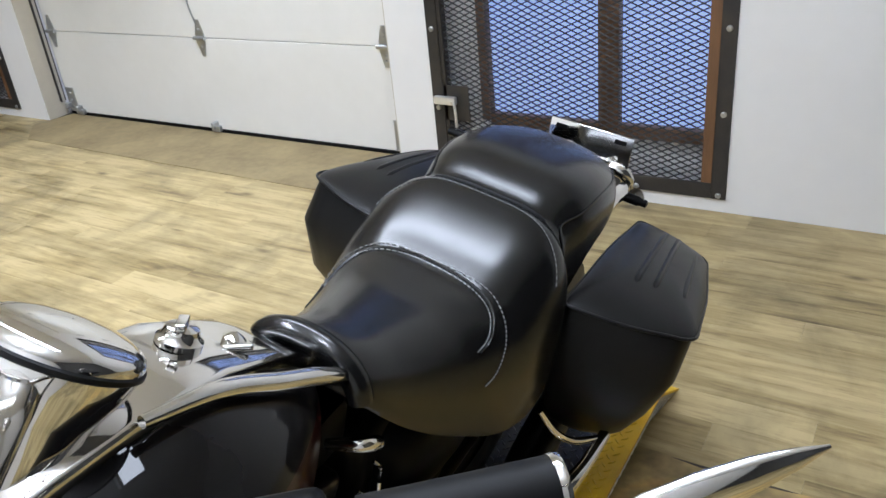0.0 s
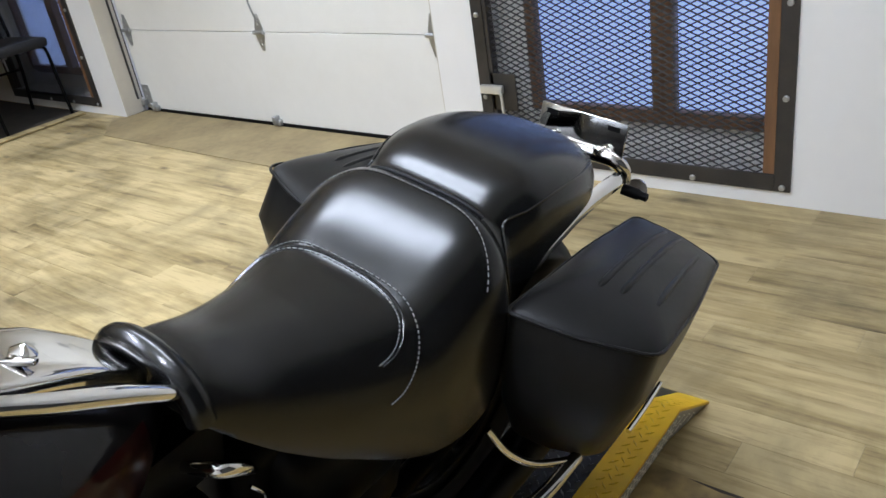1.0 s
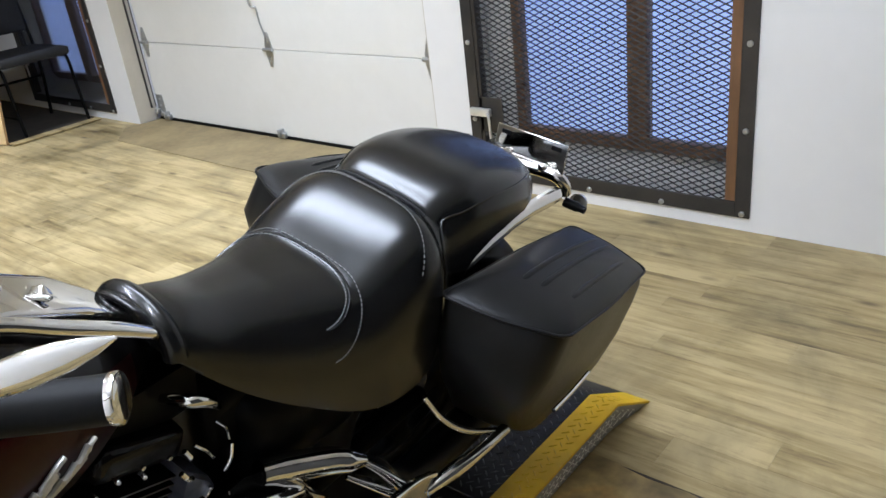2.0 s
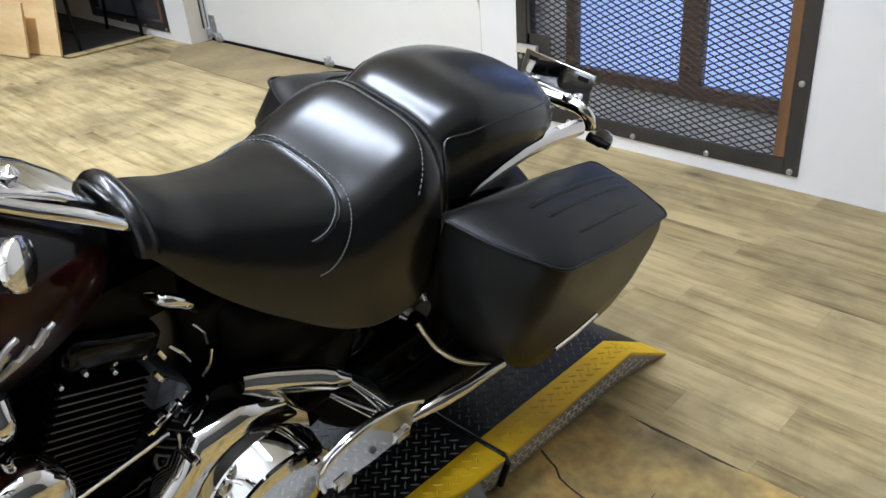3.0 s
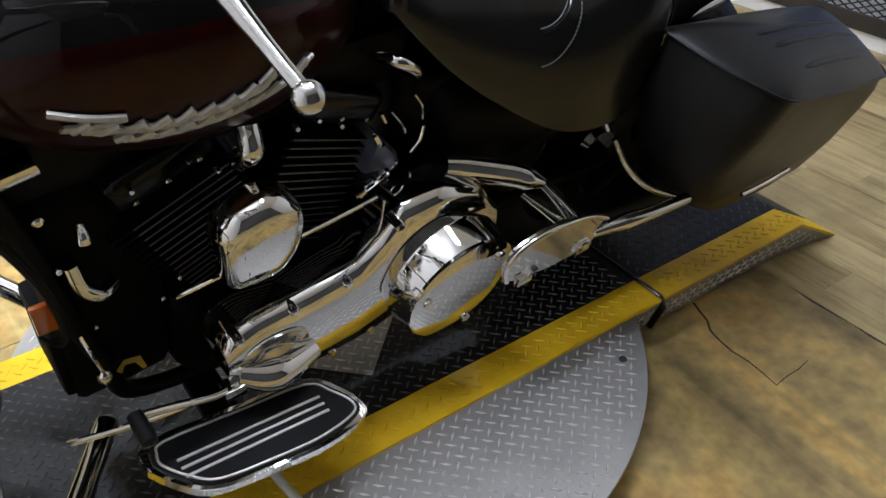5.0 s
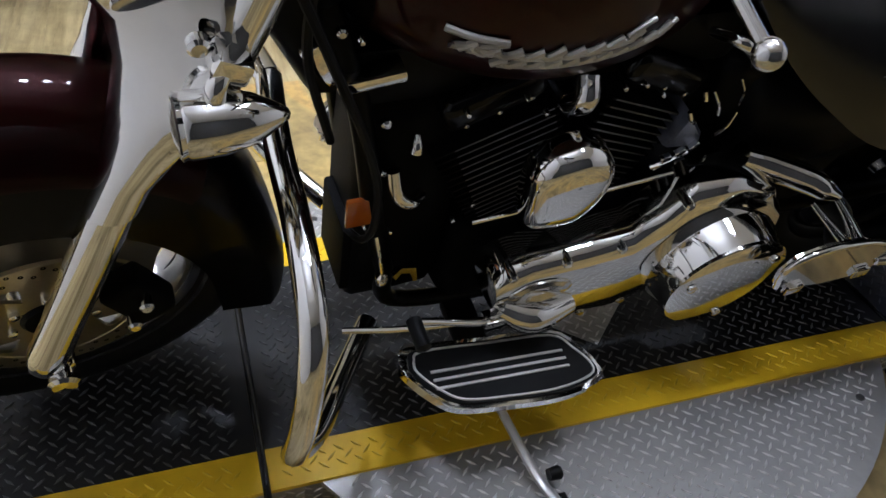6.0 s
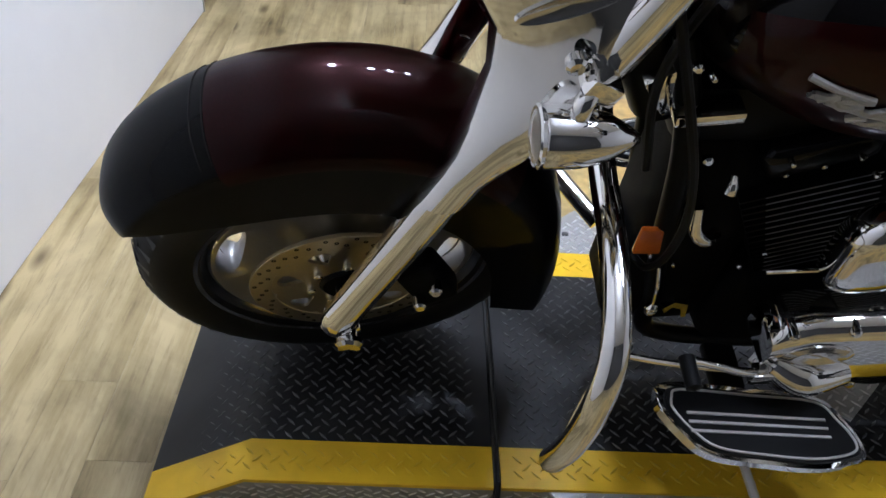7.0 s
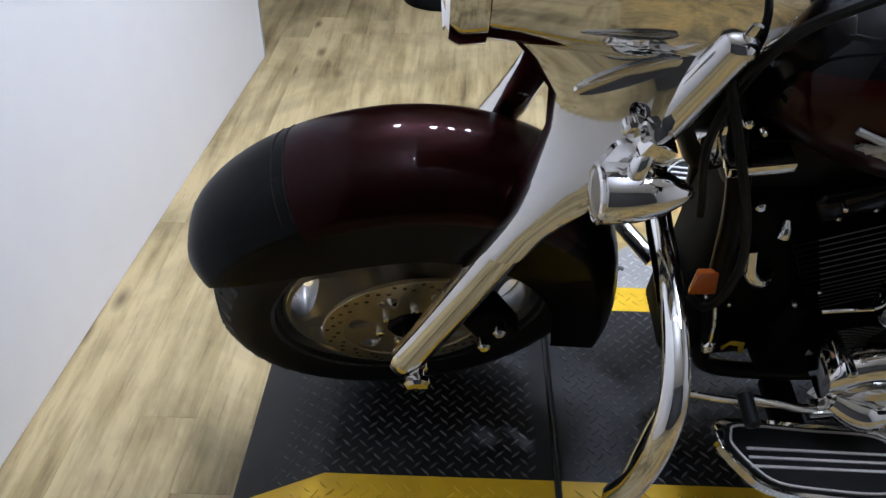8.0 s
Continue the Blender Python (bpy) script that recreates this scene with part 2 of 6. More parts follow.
YELLOW = material("yellow_paint", (0.80, 0.50, 0.006), 0.46, var=(0.55, 0.33, 0.008), scale=4, amount=0.8, rough_var=0.1, spec=0.35, bump=0.15, bump_scale=60)
# bars lighter than the deck paint: wear plus edge highlights put into the colour
DECKBAR = material("worn_black_bars", (0.045, 0.044, 0.042), 0.32, 0.0, var=(0.16, 0.155, 0.147), scale=9, amount=0.8, rough_var=0.08, spec=0.45)
YELLOWBAR = material("worn_yellow_bars", (0.82, 0.53, 0.012), 0.36, var=(0.42, 0.27, 0.012), scale=2.6, amount=0.85, rough_var=0.1, spec=0.35)
BLACKDECK = material("black_deck_paint", (0.011, 0.0108, 0.0105), 0.44, var=(0.026, 0.025, 0.024), scale=6, amount=0.6, rough_var=0.1, spec=0.26)
PLY = material("plywood", (0.84, 0.64, 0.34), 0.6, var=(0.64, 0.42, 0.18), scale=1.6, stretch=(0.7, 1, 3.0), amount=0.9)
PLYEDGE = material("plywood_edge", (0.45, 0.28, 0.13), 0.7, var=(0.25, 0.14, 0.06), scale=20, stretch=(1, 1, 6))
BLACKFABRIC = material("black_fabric", (0.018, 0.018, 0.02), 0.9, var=(0.03, 0.03, 0.032), scale=60, bump=0.4, bump_scale=400)
BLACKPAINT = material("black_enamel", (0.002, 0.002, 0.002), 0.38, var=(0.004, 0.004, 0.004), scale=20, spec=0.10)
CONCRETE = material("worn_threshold", (0.33, 0.255, 0.125), 0.6, var=(0.17, 0.125, 0.06), scale=3, amount=0.9)
DARKFLOOR = material("dark_floor_mat", (0.03, 0.026, 0.02), 0.8, var=(0.07, 0.055, 0.04), scale=9)
CHROME = material("chrome", (0.80, 0.79, 0.77), 0.06, 1.0, var=(0.72, 0.71, 0.69), scale=14, rough_var=0.03)
ALUMINIUM = material("polished_aluminium", (0.66, 0.65, 0.63), 0.16, 1.0, var=(0.5, 0.49, 0.47), scale=18, rough_var=0.06)
LEATHER = material("black_leather", (0.0020, 0.0020, 0.0020), 0.235, var=(0.006, 0.006, 0.006), scale=9, amount=0.7, bump=0.010, bump_scale=240, rough_var=0.03, spec=0.54)
BAGLEATHER = material("bag_leather", (0.006, 0.0059, 0.0057), 0.36, var=(0.011, 0.0107, 0.0104), scale=12, amount=0.6, bump=0.03, bump_scale=240, rough_var=0.04, spec=0.17)
STITCH = material("grey_thread", (0.16, 0.16, 0.155), 0.7, var=(0.10, 0.10, 0.10), scale=200)
BURGUNDY = material("burgundy_paint", (0.020, 0.0005, 0.0007), 0.33, 0.5, var=(0.010, 0.0003, 0.0004), scale=300, coat=0.40, spec=0.06)
BLACKGLOSS = material("black_gloss_paint", (0.0025, 0.0023, 0.0023), 0.4, 0.0, var=(0.004, 0.003, 0.003), scale=8, coat=0.42, spec=0.03)
PINSTRIPE = material("pinstripe", (0.012, 0.010, 0.009), 0.8, 0.0, var=(0.008, 0.007, 0.006), scale=40, spec=0.1)
ENGINEBLACK = material("engine_black", (0.003, 0.003, 0.003), 0.62, 0.0, var=(0.007, 0.007, 0.007), scale=40, bump=0.25, bump_scale=500, spec=0.05)
STEELBLUE = material("blued_steel", (0.28, 0.30, 0.38), 0.3, 0.8, var=(0.05, 0.055, 0.08), scale=30)
SATIN = material("satin_silver", (0.72, 0.71, 0.68), 0.38, 0.75, var=(0.55, 0.54, 0.52), scale=60)
BADGE = material("dull_silver_badge", (0.50, 0.49, 0.46), 0.42, 0.6, var=(0.34, 0.33, 0.30), scale=50)
FINEDGE = material("machined_fin_edge", (0.11, 0.11, 0.106), 0.4, 0.4, var=(0.03, 0.03, 0.03), scale=60)
RUBBER = material("tyre_rubber", (0.006, 0.006, 0.0058), 0.6, var=(0.012, 0.0115, 0.011), scale=14, bump=0.15, bump_scale=90, spec=0.2)
TREAD = material("worn_tread_rubber", (0.020, 0.0195, 0.019), 0.6, var=(0.03, 0.029, 0.028), scale=30, spec=0.3)
BLACKRUBBER = material("black_rubber", (0.0035, 0.0035, 0.0035), 0.5, var=(0.007, 0.007, 0.007), scale=40, spec=0.15)
ROTOR = material("brake_rotor_steel", (0.56, 0.50, 0.37), 0.36, 1.0, var=(0.42, 0.36, 0.25), scale=30, rough_var=0.08)
WHEELDISC = material("satin_wheel_disc", (0.50, 0.49, 0.47), 0.34, 0.9, var=(0.38, 0.37, 0.355), scale=18, rough_var=0.06)
AMBER = material("amber_lens", (0.52, 0.12, 0.010), 0.2, var=(0.38, 0.075, 0.007), scale=70, coat=0.6)
JOINTRUBBER = material("shiny_joint_rubber", (0.006, 0.006, 0.006), 0.22, var=(0.012, 0.012, 0.012), scale=30)
RED = material("red_lens", (0.5, 0.02, 0.015), 0.2, var=(0.35, 0.012, 0.01), scale=70, coat=0.6)
CLEARLENS = material("clear_lens", (0.55, 0.50, 0.42), 0.12, 0.3, var=(0.42, 0.36, 0.26), scale=50, coat=1.0)
GLASS = bpy.data.materials.new("window_glass")
GLASS.use_nodes = True
_g = GLASS.node_tree.nodes["Principled BSDF"]
_g.inputs["Transmission Weight"].default_value, _g.inputs["Roughness"].default_value = 1.0, 0.02
_g.inputs["Base Color"].default_value = (0.95, 0.96, 0.98, 1)
DAYLIGHT = glow("hazy_daylight", (0.46, 0.58, 0.92), 1.1)
OUTGROUND = material("outside_paving", (0.40, 0.38, 0.35), 0.8, var=(0.25, 0.23, 0.21), scale=3)
LAMPGLOW = glow("lamp_glow", (1.0, 0.95, 0.90), 40.0)



# ---- mesh helpers ----
def part(name, bm, mat, parent=None, label="", smooth=True, angle=40):
    """Links a bmesh as one mesh object, under a thing or part if one is given."""
    me = bpy.data.meshes.new(name)
    bmesh.ops.recalc_face_normals(bm, faces=bm.faces)
    bm.to_mesh(me)
    bm.free()
    for m in mat if isinstance(mat, (list, tuple)) else [mat]:
        me.materials.append(m)
    if smooth:
        me.shade_smooth()
        me.set_sharp_from_angle(angle=radians(angle))
    ob = new(name, me)
    if parent is not None:
        ob.parent = parent
    if label:
        tagged(ob, label)
    return ob


def thing(name, m, label, category, group="", kind=""):
    ob = new(name)
    ob.matrix_world = m
    ob.empty_display_size = 0.1
    return tagged(ob, label, category, group, kind)


def box_bm(x0, x1, y0, y1, z0, z1, bevel=0.0, segments=2, bm=None):
    own = bm is None
    b = bmesh.new()
    bmesh.ops.create_cube(b, size=1.0, matrix=Matrix.Translation(((x0 + x1) / 2, (y0 + y1) / 2, (z0 + z1) / 2)) @ Matrix.Diagonal((x1 - x0, y1 - y0, z1 - z0, 1)))
    if bevel:
        bmesh.ops.bevel(b, geom=b.edges[:], offset=bevel, segments=segments, affect="EDGES", profile=0.6)
    if own:
        return b
    return merge(bm, b)


def merge(bm, other, m=None):
    if m is not None:
        bmesh.ops.transform(other, matrix=m, verts=other.verts)
    vs = {v: bm.verts.new(v.co) for v in other.verts}
    for f in other.faces:
        try:
            nf = bm.faces.new([vs[v] for v in f.verts])
            nf.material_index = f.material_index
        except ValueError:
            pass
    other.free()
    return bm


def rings_bm(rings, closed=True, cap=True, loop=False, bm=None):
    """Skins a list of rings of points. closed: each ring is a loop; loop: the last ring joins the first."""
    bm = bm or bmesh.new()
    vs = [[bm.verts.new(p) for p in r] for r in rings]
    n = len(rings[0])
    pairs = list(zip(vs, vs[1:])) + ([(vs[-1], vs[0])] if loop else [])
    for a, b in pairs:
        for k in range(n if closed else n - 1):
            q = (k + 1) % n
            try:
                bm.faces.new((a[k], a[q], b[q], b[k]))
            except ValueError:
                pass
    if cap and closed and not loop:
        bm.faces.new(vs[0])
        bm.faces.new(vs[-1][::-1])
    return bm


def lathe_bm(profile, axis="x", steps=48, bm=None):
    """Turns (along, radius) pairs round an axis through the origin."""
    rings = []
    for k in range(steps):
        a = 2 * math.pi * k / steps
        c, s = math.cos(a), math.sin(a)
        ring = []
        for u, r in profile:
            ring.append({"x": (u, r * c, r * s), "y": (r * c, u, r * s), "z": (r * c, r * s, u)}[axis])
        rings.append(ring)
    return rings_bm(rings, closed=False, cap=False, loop=True, bm=bm)


def smooth_path(points, steps=8):
    """A Catmull-Rom curve through the points."""
    p = [Vector(q) for q in points]
    p = [2 * p[0] - p[1]] + p + [2 * p[-1] - p[-2]]
    out = []
    for k in range(1, len(p) - 2):
        for s in range(steps):
            t = s / steps
            a, b, c, d = p[k - 1], p[k], p[k + 1], p[k + 2]
            out.append(0.5 * ((2 * b) + (c - a) * t + (2 * a - 5 * b + 4 * c - d) * t * t + (3 * b - a - 3 * c + d) * t ** 3))
    out.append(p[-2])
    return out


def tube_bm(points, radius, sides=14, steps=8, bm=None, flat=1.0, smooth=True):
    """A tube along a curve; radius is one number or one for each point given. flat squashes it across."""
    path = smooth_path(points, steps) if smooth else [Vector(q) for q in points]
    if isinstance(radius, (list, tuple)):
        radii = [float(v) for v in np.interp(np.linspace(0, len(points) - 1, len(path)), range(len(points)), radius)]
    else:
        radii = [radius] * len(path)
    up, rings = None, []
    for k, q in enumerate(path):
        d = (path[min(k + 1, len(path) - 1)] - path[max(k - 1, 0)]).normalized()
        if up is None:
            up = d.orthogonal().normalized()
        up = (up - d * up.dot(d)).normalized()
        side = d.cross(up)
        rings.append([q + radii[k] * (math.cos(a) * up * flat + math.sin(a) * side) for a in (2 * math.pi * j / sides for j in range(sides))])
    return rings_bm(rings, bm=bm)


def curve_at(keys, y):
    """A smooth value from (y, value) keys."""
    ys, vs = [k[0] for k in keys], [k[1] for k in keys]
    if y <= ys[0]:
        return vs[0]
    if y >= ys[-1]:
        return vs[-1]
    k = max(i for i in range(len(ys) - 1) if ys[i] <= y)
    h = ys[k + 1] - ys[k]
    t = (y - ys[k]) / h
    def slope(i):
        if i == 0 or i == len(ys) - 1:
            return 0.0 if len(ys) < 3 else ((vs[1] - vs[0]) / (ys[1] - ys[0]) if i == 0 else (vs[-1] - vs[-2]) / (ys[-1] - ys[-2]))
        return (vs[i + 1] - vs[i - 1]) / (ys[i + 1] - ys[i - 1])
    a, b = slope(k) * h, slope(k + 1) * h
    return (2 * t ** 3 - 3 * t * t + 1) * vs[k] + (t ** 3 - 2 * t * t + t) * a + (-2 * t ** 3 + 3 * t * t) * vs[k + 1] + (t ** 3 - t * t) * b


def super_ring(cx, y, cz, hw, up, down, n=2.4, count=32):
    """A rounded-box outline in the x-z plane."""
    ring = []
    for k in range(count):
        a = 2 * math.pi * k / count
        c, s = math.cos(a), math.sin(a)
        ring.append((cx + hw * math.copysign(abs(c) ** (2 / n), c), y, cz + (up if s > 0 else down) * math.copysign(abs(s) ** (2 / n), s)))
    return ring


def slab_bm(outline, z0, z1, bevel=0.0):
    """A flat plate from an outline in x-y."""
    bm = bmesh.new()
    lo = [bm.verts.new((x, y, z0)) for x, y in outline]
    hi = [bm.verts.new((x, y, z1)) for x, y in outline]
    bm.faces.new(lo[::-1])
    top = bm.faces.new(hi)
    n = len(outline)
    for k in range(n):
        bm.faces.new((lo[k], lo[(k + 1) % n], hi[(k + 1) % n], hi[k]))
    if bevel:
        bmesh.ops.bevel(bm, geom=top.edges[:], offset=bevel, segments=2, affect="EDGES")
    return bm


def bolt_bm(radius=0.01, height=0.006, sides=6, bm=None, m=None):
    b = lathe_bm([(0, 0.0001), (0, radius), (height * 0.7, radius), (height, radius * 0.75), (height, 0.0001)], "z", sides)
    if bm is None:
        if m is not None:
            bmesh.ops.transform(b, matrix=m, verts=b.verts)
        return b
    return merge(bm, b, m)


# ---- the room ----
WY = 3.62          # face of the wall with the roller door
FLOOR_X, FLOOR_Y = (-9.0, 3.2), (-4.0, WY)


def wall_block(name, x0, x1, y0, y1, z0, z1, label="", mat=None):
    return tagged(part(name, box_bm(x0, x1, y0, y1, z0, z1), mat or WALL, None, smooth=False), label or "white painted plaster wall", "wall", kind="structure")


WIN1 = (-1.32, 0.095, 0.062, 2.08)
WIN2 = (-6.30, -4.90, 0.062, 2.08)
GAR = (-4.60, -1.56, 0.0, 2.35)


def wall_with_holes():
    """The long wall: solid pieces round the roller door and the two grilles, in one mesh."""
    bm = bmesh.new()
    y0, y1 = WY, WY + 0.30
    xs = [FLOOR_X[0], WIN2[0] + 0.03, WIN2[1] - 0.03, GAR[0], GAR[1], WIN1[0] + 0.03, WIN1[1] - 0.03, FLOOR_X[1]]
    for a, b in ((0, 1), (2, 3), (4, 5), (6, 7)):
        box_bm(xs[a], xs[b], y0, y1, 0, CEILING, bm=bm)
    for w in (WIN1, WIN2):
        box_bm(w[0] + 0.03, w[1] - 0.03, y0, y1, 0, w[2] + 0.03, bm=bm)
        box_bm(w[0] + 0.03, w[1] - 0.03, y0, y1, w[3] - 0.03, CEILING, bm=bm)
    box_bm(GAR[0], GAR[1], y0, y1, GAR[3], CEILING, bm=bm)
    return tagged(part("wall_south", bm, WALL, None, smooth=False), "white painted wall with door and window openings", "wall", kind="structure")


wall_with_holes()
# white partition in front of the motorcycle, slightly out of square
partition = tagged(part("wall_partition", box_bm(-2.02, 3.0, -0.12, 0.0, 0.0, CEILING, 0.004, 1), WALL, None, smooth=False), "smooth white painted partition wall", "wall", kind="structure")
partition.matrix_world = pose(0, -0.868, 0, 0, 0, -2.6)
part("corner_bead", box_bm(-2.026, -2.018, -0.13, 0.004, 0.0, CEILING), GALV, partition)
part("cable", tube_bm([(-2.06, -0.06, 0.0), (-2.05, -0.06, 0.6), (-2.055, -0.05, 1.4), (-2.05, -0.06, 2.8)], 0.014, 8), BLACKRUBBER, partition, "black cable run down the wall end")
wall_block("wall_north", FLOOR_X[0], FLOOR_X[1], FLOOR_Y[0] - 0.2, FLOOR_Y[0], 0, CEILING, "plain white painted wall", WALL)
# the unseen end walls are darkened to keep light off the motorcycle's flanks
wall_block("wall_east", FLOOR_X[1], FLOOR_X[1] + 0.2, FLOOR_Y[0], FLOOR_Y[1] + 0.3, 0, CEILING, "unseen end wall, made near-black to keep reflections dark", DARKWALL)
wall_block("wall_west", FLOOR_X[0] - 0.2, FLOOR_X[0], FLOOR_Y[0], FLOOR_Y[1] + 0.3, 0, CEILING, "unseen end wall, made near-black to keep reflections dark", DARKWALL)
tagged(part("ceiling", box_bm(FLOOR_X[0], FLOOR_X[1], FLOOR_Y[0], WY + 0.3, CEILING, CEILING + 0.15), CEIL, None, smooth=False), "plain painted ceiling", "ceiling", kind="structure")
floor = tagged(part("floor", box_bm(FLOOR_X[0], FLOOR_X[1], FLOOR_Y[0], WY + 0.3, -0.12, -0.003), GROUT, None, smooth=False), "weathered wood plank floor with flagstones round the turntable", "floor", kind="structure")

# ceiling lamps
for sx, sy, power in SPOTS:
    fixture = thing("ceiling_light", pose(sx, sy, CEILING), "round white recessed ceiling spotlight", "lamp", "ceiling lights")
    part("housing", lathe_bm([(0.0, 0.075), (-0.10, 0.075), (-0.10, 0.066), (-0.03, 0.06)], "z", 24), DOORWHITE, fixture)
    part("bulb", lathe_bm([(-0.03, 0.0001), (-0.03, 0.055), (-0.05, 0.05), (-0.06, 0.0001)], "z", 24), LAMPGLOW, fixture)

strip = thing("strip_light", pose(STRIP[0], STRIP[1], CEILING), "long white surface-mounted ceiling strip light", "lamp", "ceiling lights")
part("housing", box_bm(-STRIP[2] / 2 - 0.03, STRIP[2] / 2 + 0.03, -STRIP[3] / 2 - 0.03, STRIP[3] / 2 + 0.03, -0.06, 0.0, 0.008, 2), DOORWHITE, strip)
part("diffuser", box_bm(-STRIP[2] / 2, STRIP[2] / 2, -STRIP[3] / 2, STRIP[3] / 2, -0.075, -0.055, 0.006, 2), DOORWHITE, strip)

pendant = thing("pendant_light", pose(CLUSTER[0], CLUSTER[1], CEILING), "hanging ceiling light bar with a row of small bulbs", "lamp")
part("rail", box_bm(-0.02, 0.02, -0.34, 0.34, -0.22, -0.19, 0.004, 1), BLACKPAINT, pendant)
for y in (-0.18, 0.18):
    part("hanger", tube_bm([(0, y, 0), (0, y, -0.2)], 0.008, 8, 1), BLACKPAINT, pendant)
for dy in BULBS:
    part("bulb", lathe_bm([(0.0, 0.0001), (0.0, 0.016), (-0.02, 0.030), (-0.04, 0.034), (-0.055, 0.028), (-0.062, 0.0001)], "z", 16), LAMPGLOW, pendant).matrix_local = pose(0, dy, -0.22)

# the outside behind the grilles
tagged(part("ground", box_bm(-10, 4, WY + 0.3, 4.8, -0.25, -0.06), OUTGROUND, None, smooth=False), "grey paved yard outside", "ground", kind="structure")
tagged(part("backdrop", box_bm(-10, 4, 4.8, 4.9, -0.2, 3.4), DAYLIGHT, None, smooth=False), "pale blue hazy daylight sky", "sky", kind="structure")


# ---- roller door ----
def garage_door():
    gx0, gx1 = GAR[0], GAR[1]
    y = 3.79
    door = thing("door_1", pose(0, 0, 0), "white sectional garage door with galvanised hinges, closed", "garage door", kind="structure")
    for k in range(4):
        z0 = 0.022 + 0.578 * k
        bm = box_bm(gx0 + 0.03, gx1 - 0.01, y, y + 0.045, z0, z0 + 0.5745, 0.003, 1)
        part("panel", bm, DOORWHITE, door)
    part("bottom_seal", box_bm(gx0 + 0.03, gx1 - 0.01, y - 0.004, y + 0.05, 0.0, 0.021, 0.004, 1), BLACKRUBBER, door, "black rubber bottom seal")

    def hinge(x, z, big=True):
        bm = bmesh.new()
        h = 0.11
        outline = [(-0.012, -h), (0.012, -h), (0.034, -0.03), (0.034, 0.03), (0.012, h), (-0.012, h), (-0.034, 0.03), (-0.034, -0.03)]
        p = slab_bm(outline, 0, 0.004)
        merge(bm, p, Matrix.Translation((x, y - 0.001, z)) @ pose(0, 0, 0, 90))
        merge(bm, lathe_bm([(-0.045, 0.0001), (-0.045, 0.012), (0.045, 0.012), (0.045, 0.0001)], "x", 12), Matrix.Translation((x, y - 0.012, z)))
        for dz in (-0.075, -0.05, 0.05, 0.075):
            bolt_bm(0.007, 0.006, 6, bm, Matrix.Translation((x, y - 0.005, z + dz)) @ pose(0, 0, 0, 90))
        return part("hinge", bm, GALV, door, "galvanised strap hinge")

    for k in range(3):
        for hx in (gx0 + 0.09, -3.055, -1.70):
            hinge(hx, 0.598 + 0.578 * k)
    # corner brackets with rollers and the small stops along the bottom
    for hx, s in ((gx0 + 0.085, 1), (-1.66, -1)):
        bm = box_bm(hx - 0.045, hx + 0.045, y - 0.006, y - 0.001, 0.03, 0.20, 0.002, 1)
        box_bm(hx - 0.035 * s - 0.02, hx - 0.035 * s + 0.02, y - 0.04, y - 0.004, 0.05, 0.09, 0.004, 1, bm)
        for dz in (0.06, 0.11, 0.16):
            bolt_bm(0.008, 0.007, 6, bm, Matrix.Translation((hx, y - 0.006, dz)) @ pose(0, 0, 0, 90))
        part("corner_bracket", bm, GALV, door, "galvanised bottom corner bracket")
    for hx in (-3.075, gx0 + 0.17):
        bm = box_bm(hx - 0.035, hx + 0.035, y - 0.03, y - 0.002, 0.012, 0.05, 0.003, 1)
        box_bm(hx - 0.012, hx + 0.012, y - 0.05, y - 0.002, 0.03, 0.075, 0.003, 1, bm)
        part("bottom_bracket", bm, GALV, door)
    # lift handle above the middle hinge
    part("lift_handle", tube_bm([(-3.10, y - 0.004, 0.86), (-3.125, y - 0.03, 0.88), (-3.125, y - 0.035, 0.97), (-3.10, y - 0.03, 1.0), (-3.085, y - 0.004, 0.99)], 0.007, 8), GALV, door, "grey looped pull handle")
    part("pull_cord", tube_bm([(-3.10, y - 0.006, 0.86), (-3.085, y - 0.012, 0.77), (-3.06, y - 0.012, 0.69)], 0.005, 8), GALV, door)
    # side track
    for hx in (gx0 + 0.018, gx1 + 0.012):
        bm = bmesh.new()
        box_bm(hx - 0.014, hx + 0.014, y - 0.05, y - 0.046, 0.10, 2.3, bm=bm)
        box_bm(hx - 0.014, hx - 0.011, y - 0.05, y + 0.0, 0.10, 2.3, bm=bm)
        part("track", bm, DARKSTEEL, door, "dark steel roller track")
    return door


garage_door()
# beige reveals of the door opening
for name, x0, x1 in (("trim_reveal", GAR[0] - 0.001, GAR[0] + 0.008), ("trim_reveal", GAR[1] - 0.008, GAR[1] + 0.001)):
    tagged(part(name, box_bm(x0, x1, WY + 0.004, 3.78, 0.0, GAR[3]), PIER, None, smooth=False), "beige painted side of the door opening", "trim", kind="structure")
tagged(part("threshold", slab_bm([(-4.55, 3.78), (-4.62, 3.50), (-4.35, 3.28), (-3.2, 3.25), (-1.55, 3.22), (-1.40, 3.42), (-1.55, 3.78)], -0.002, 0.004), CONCRETE, None, smooth=False), "worn brown floor strip at the garage door", "threshold", kind="structure")


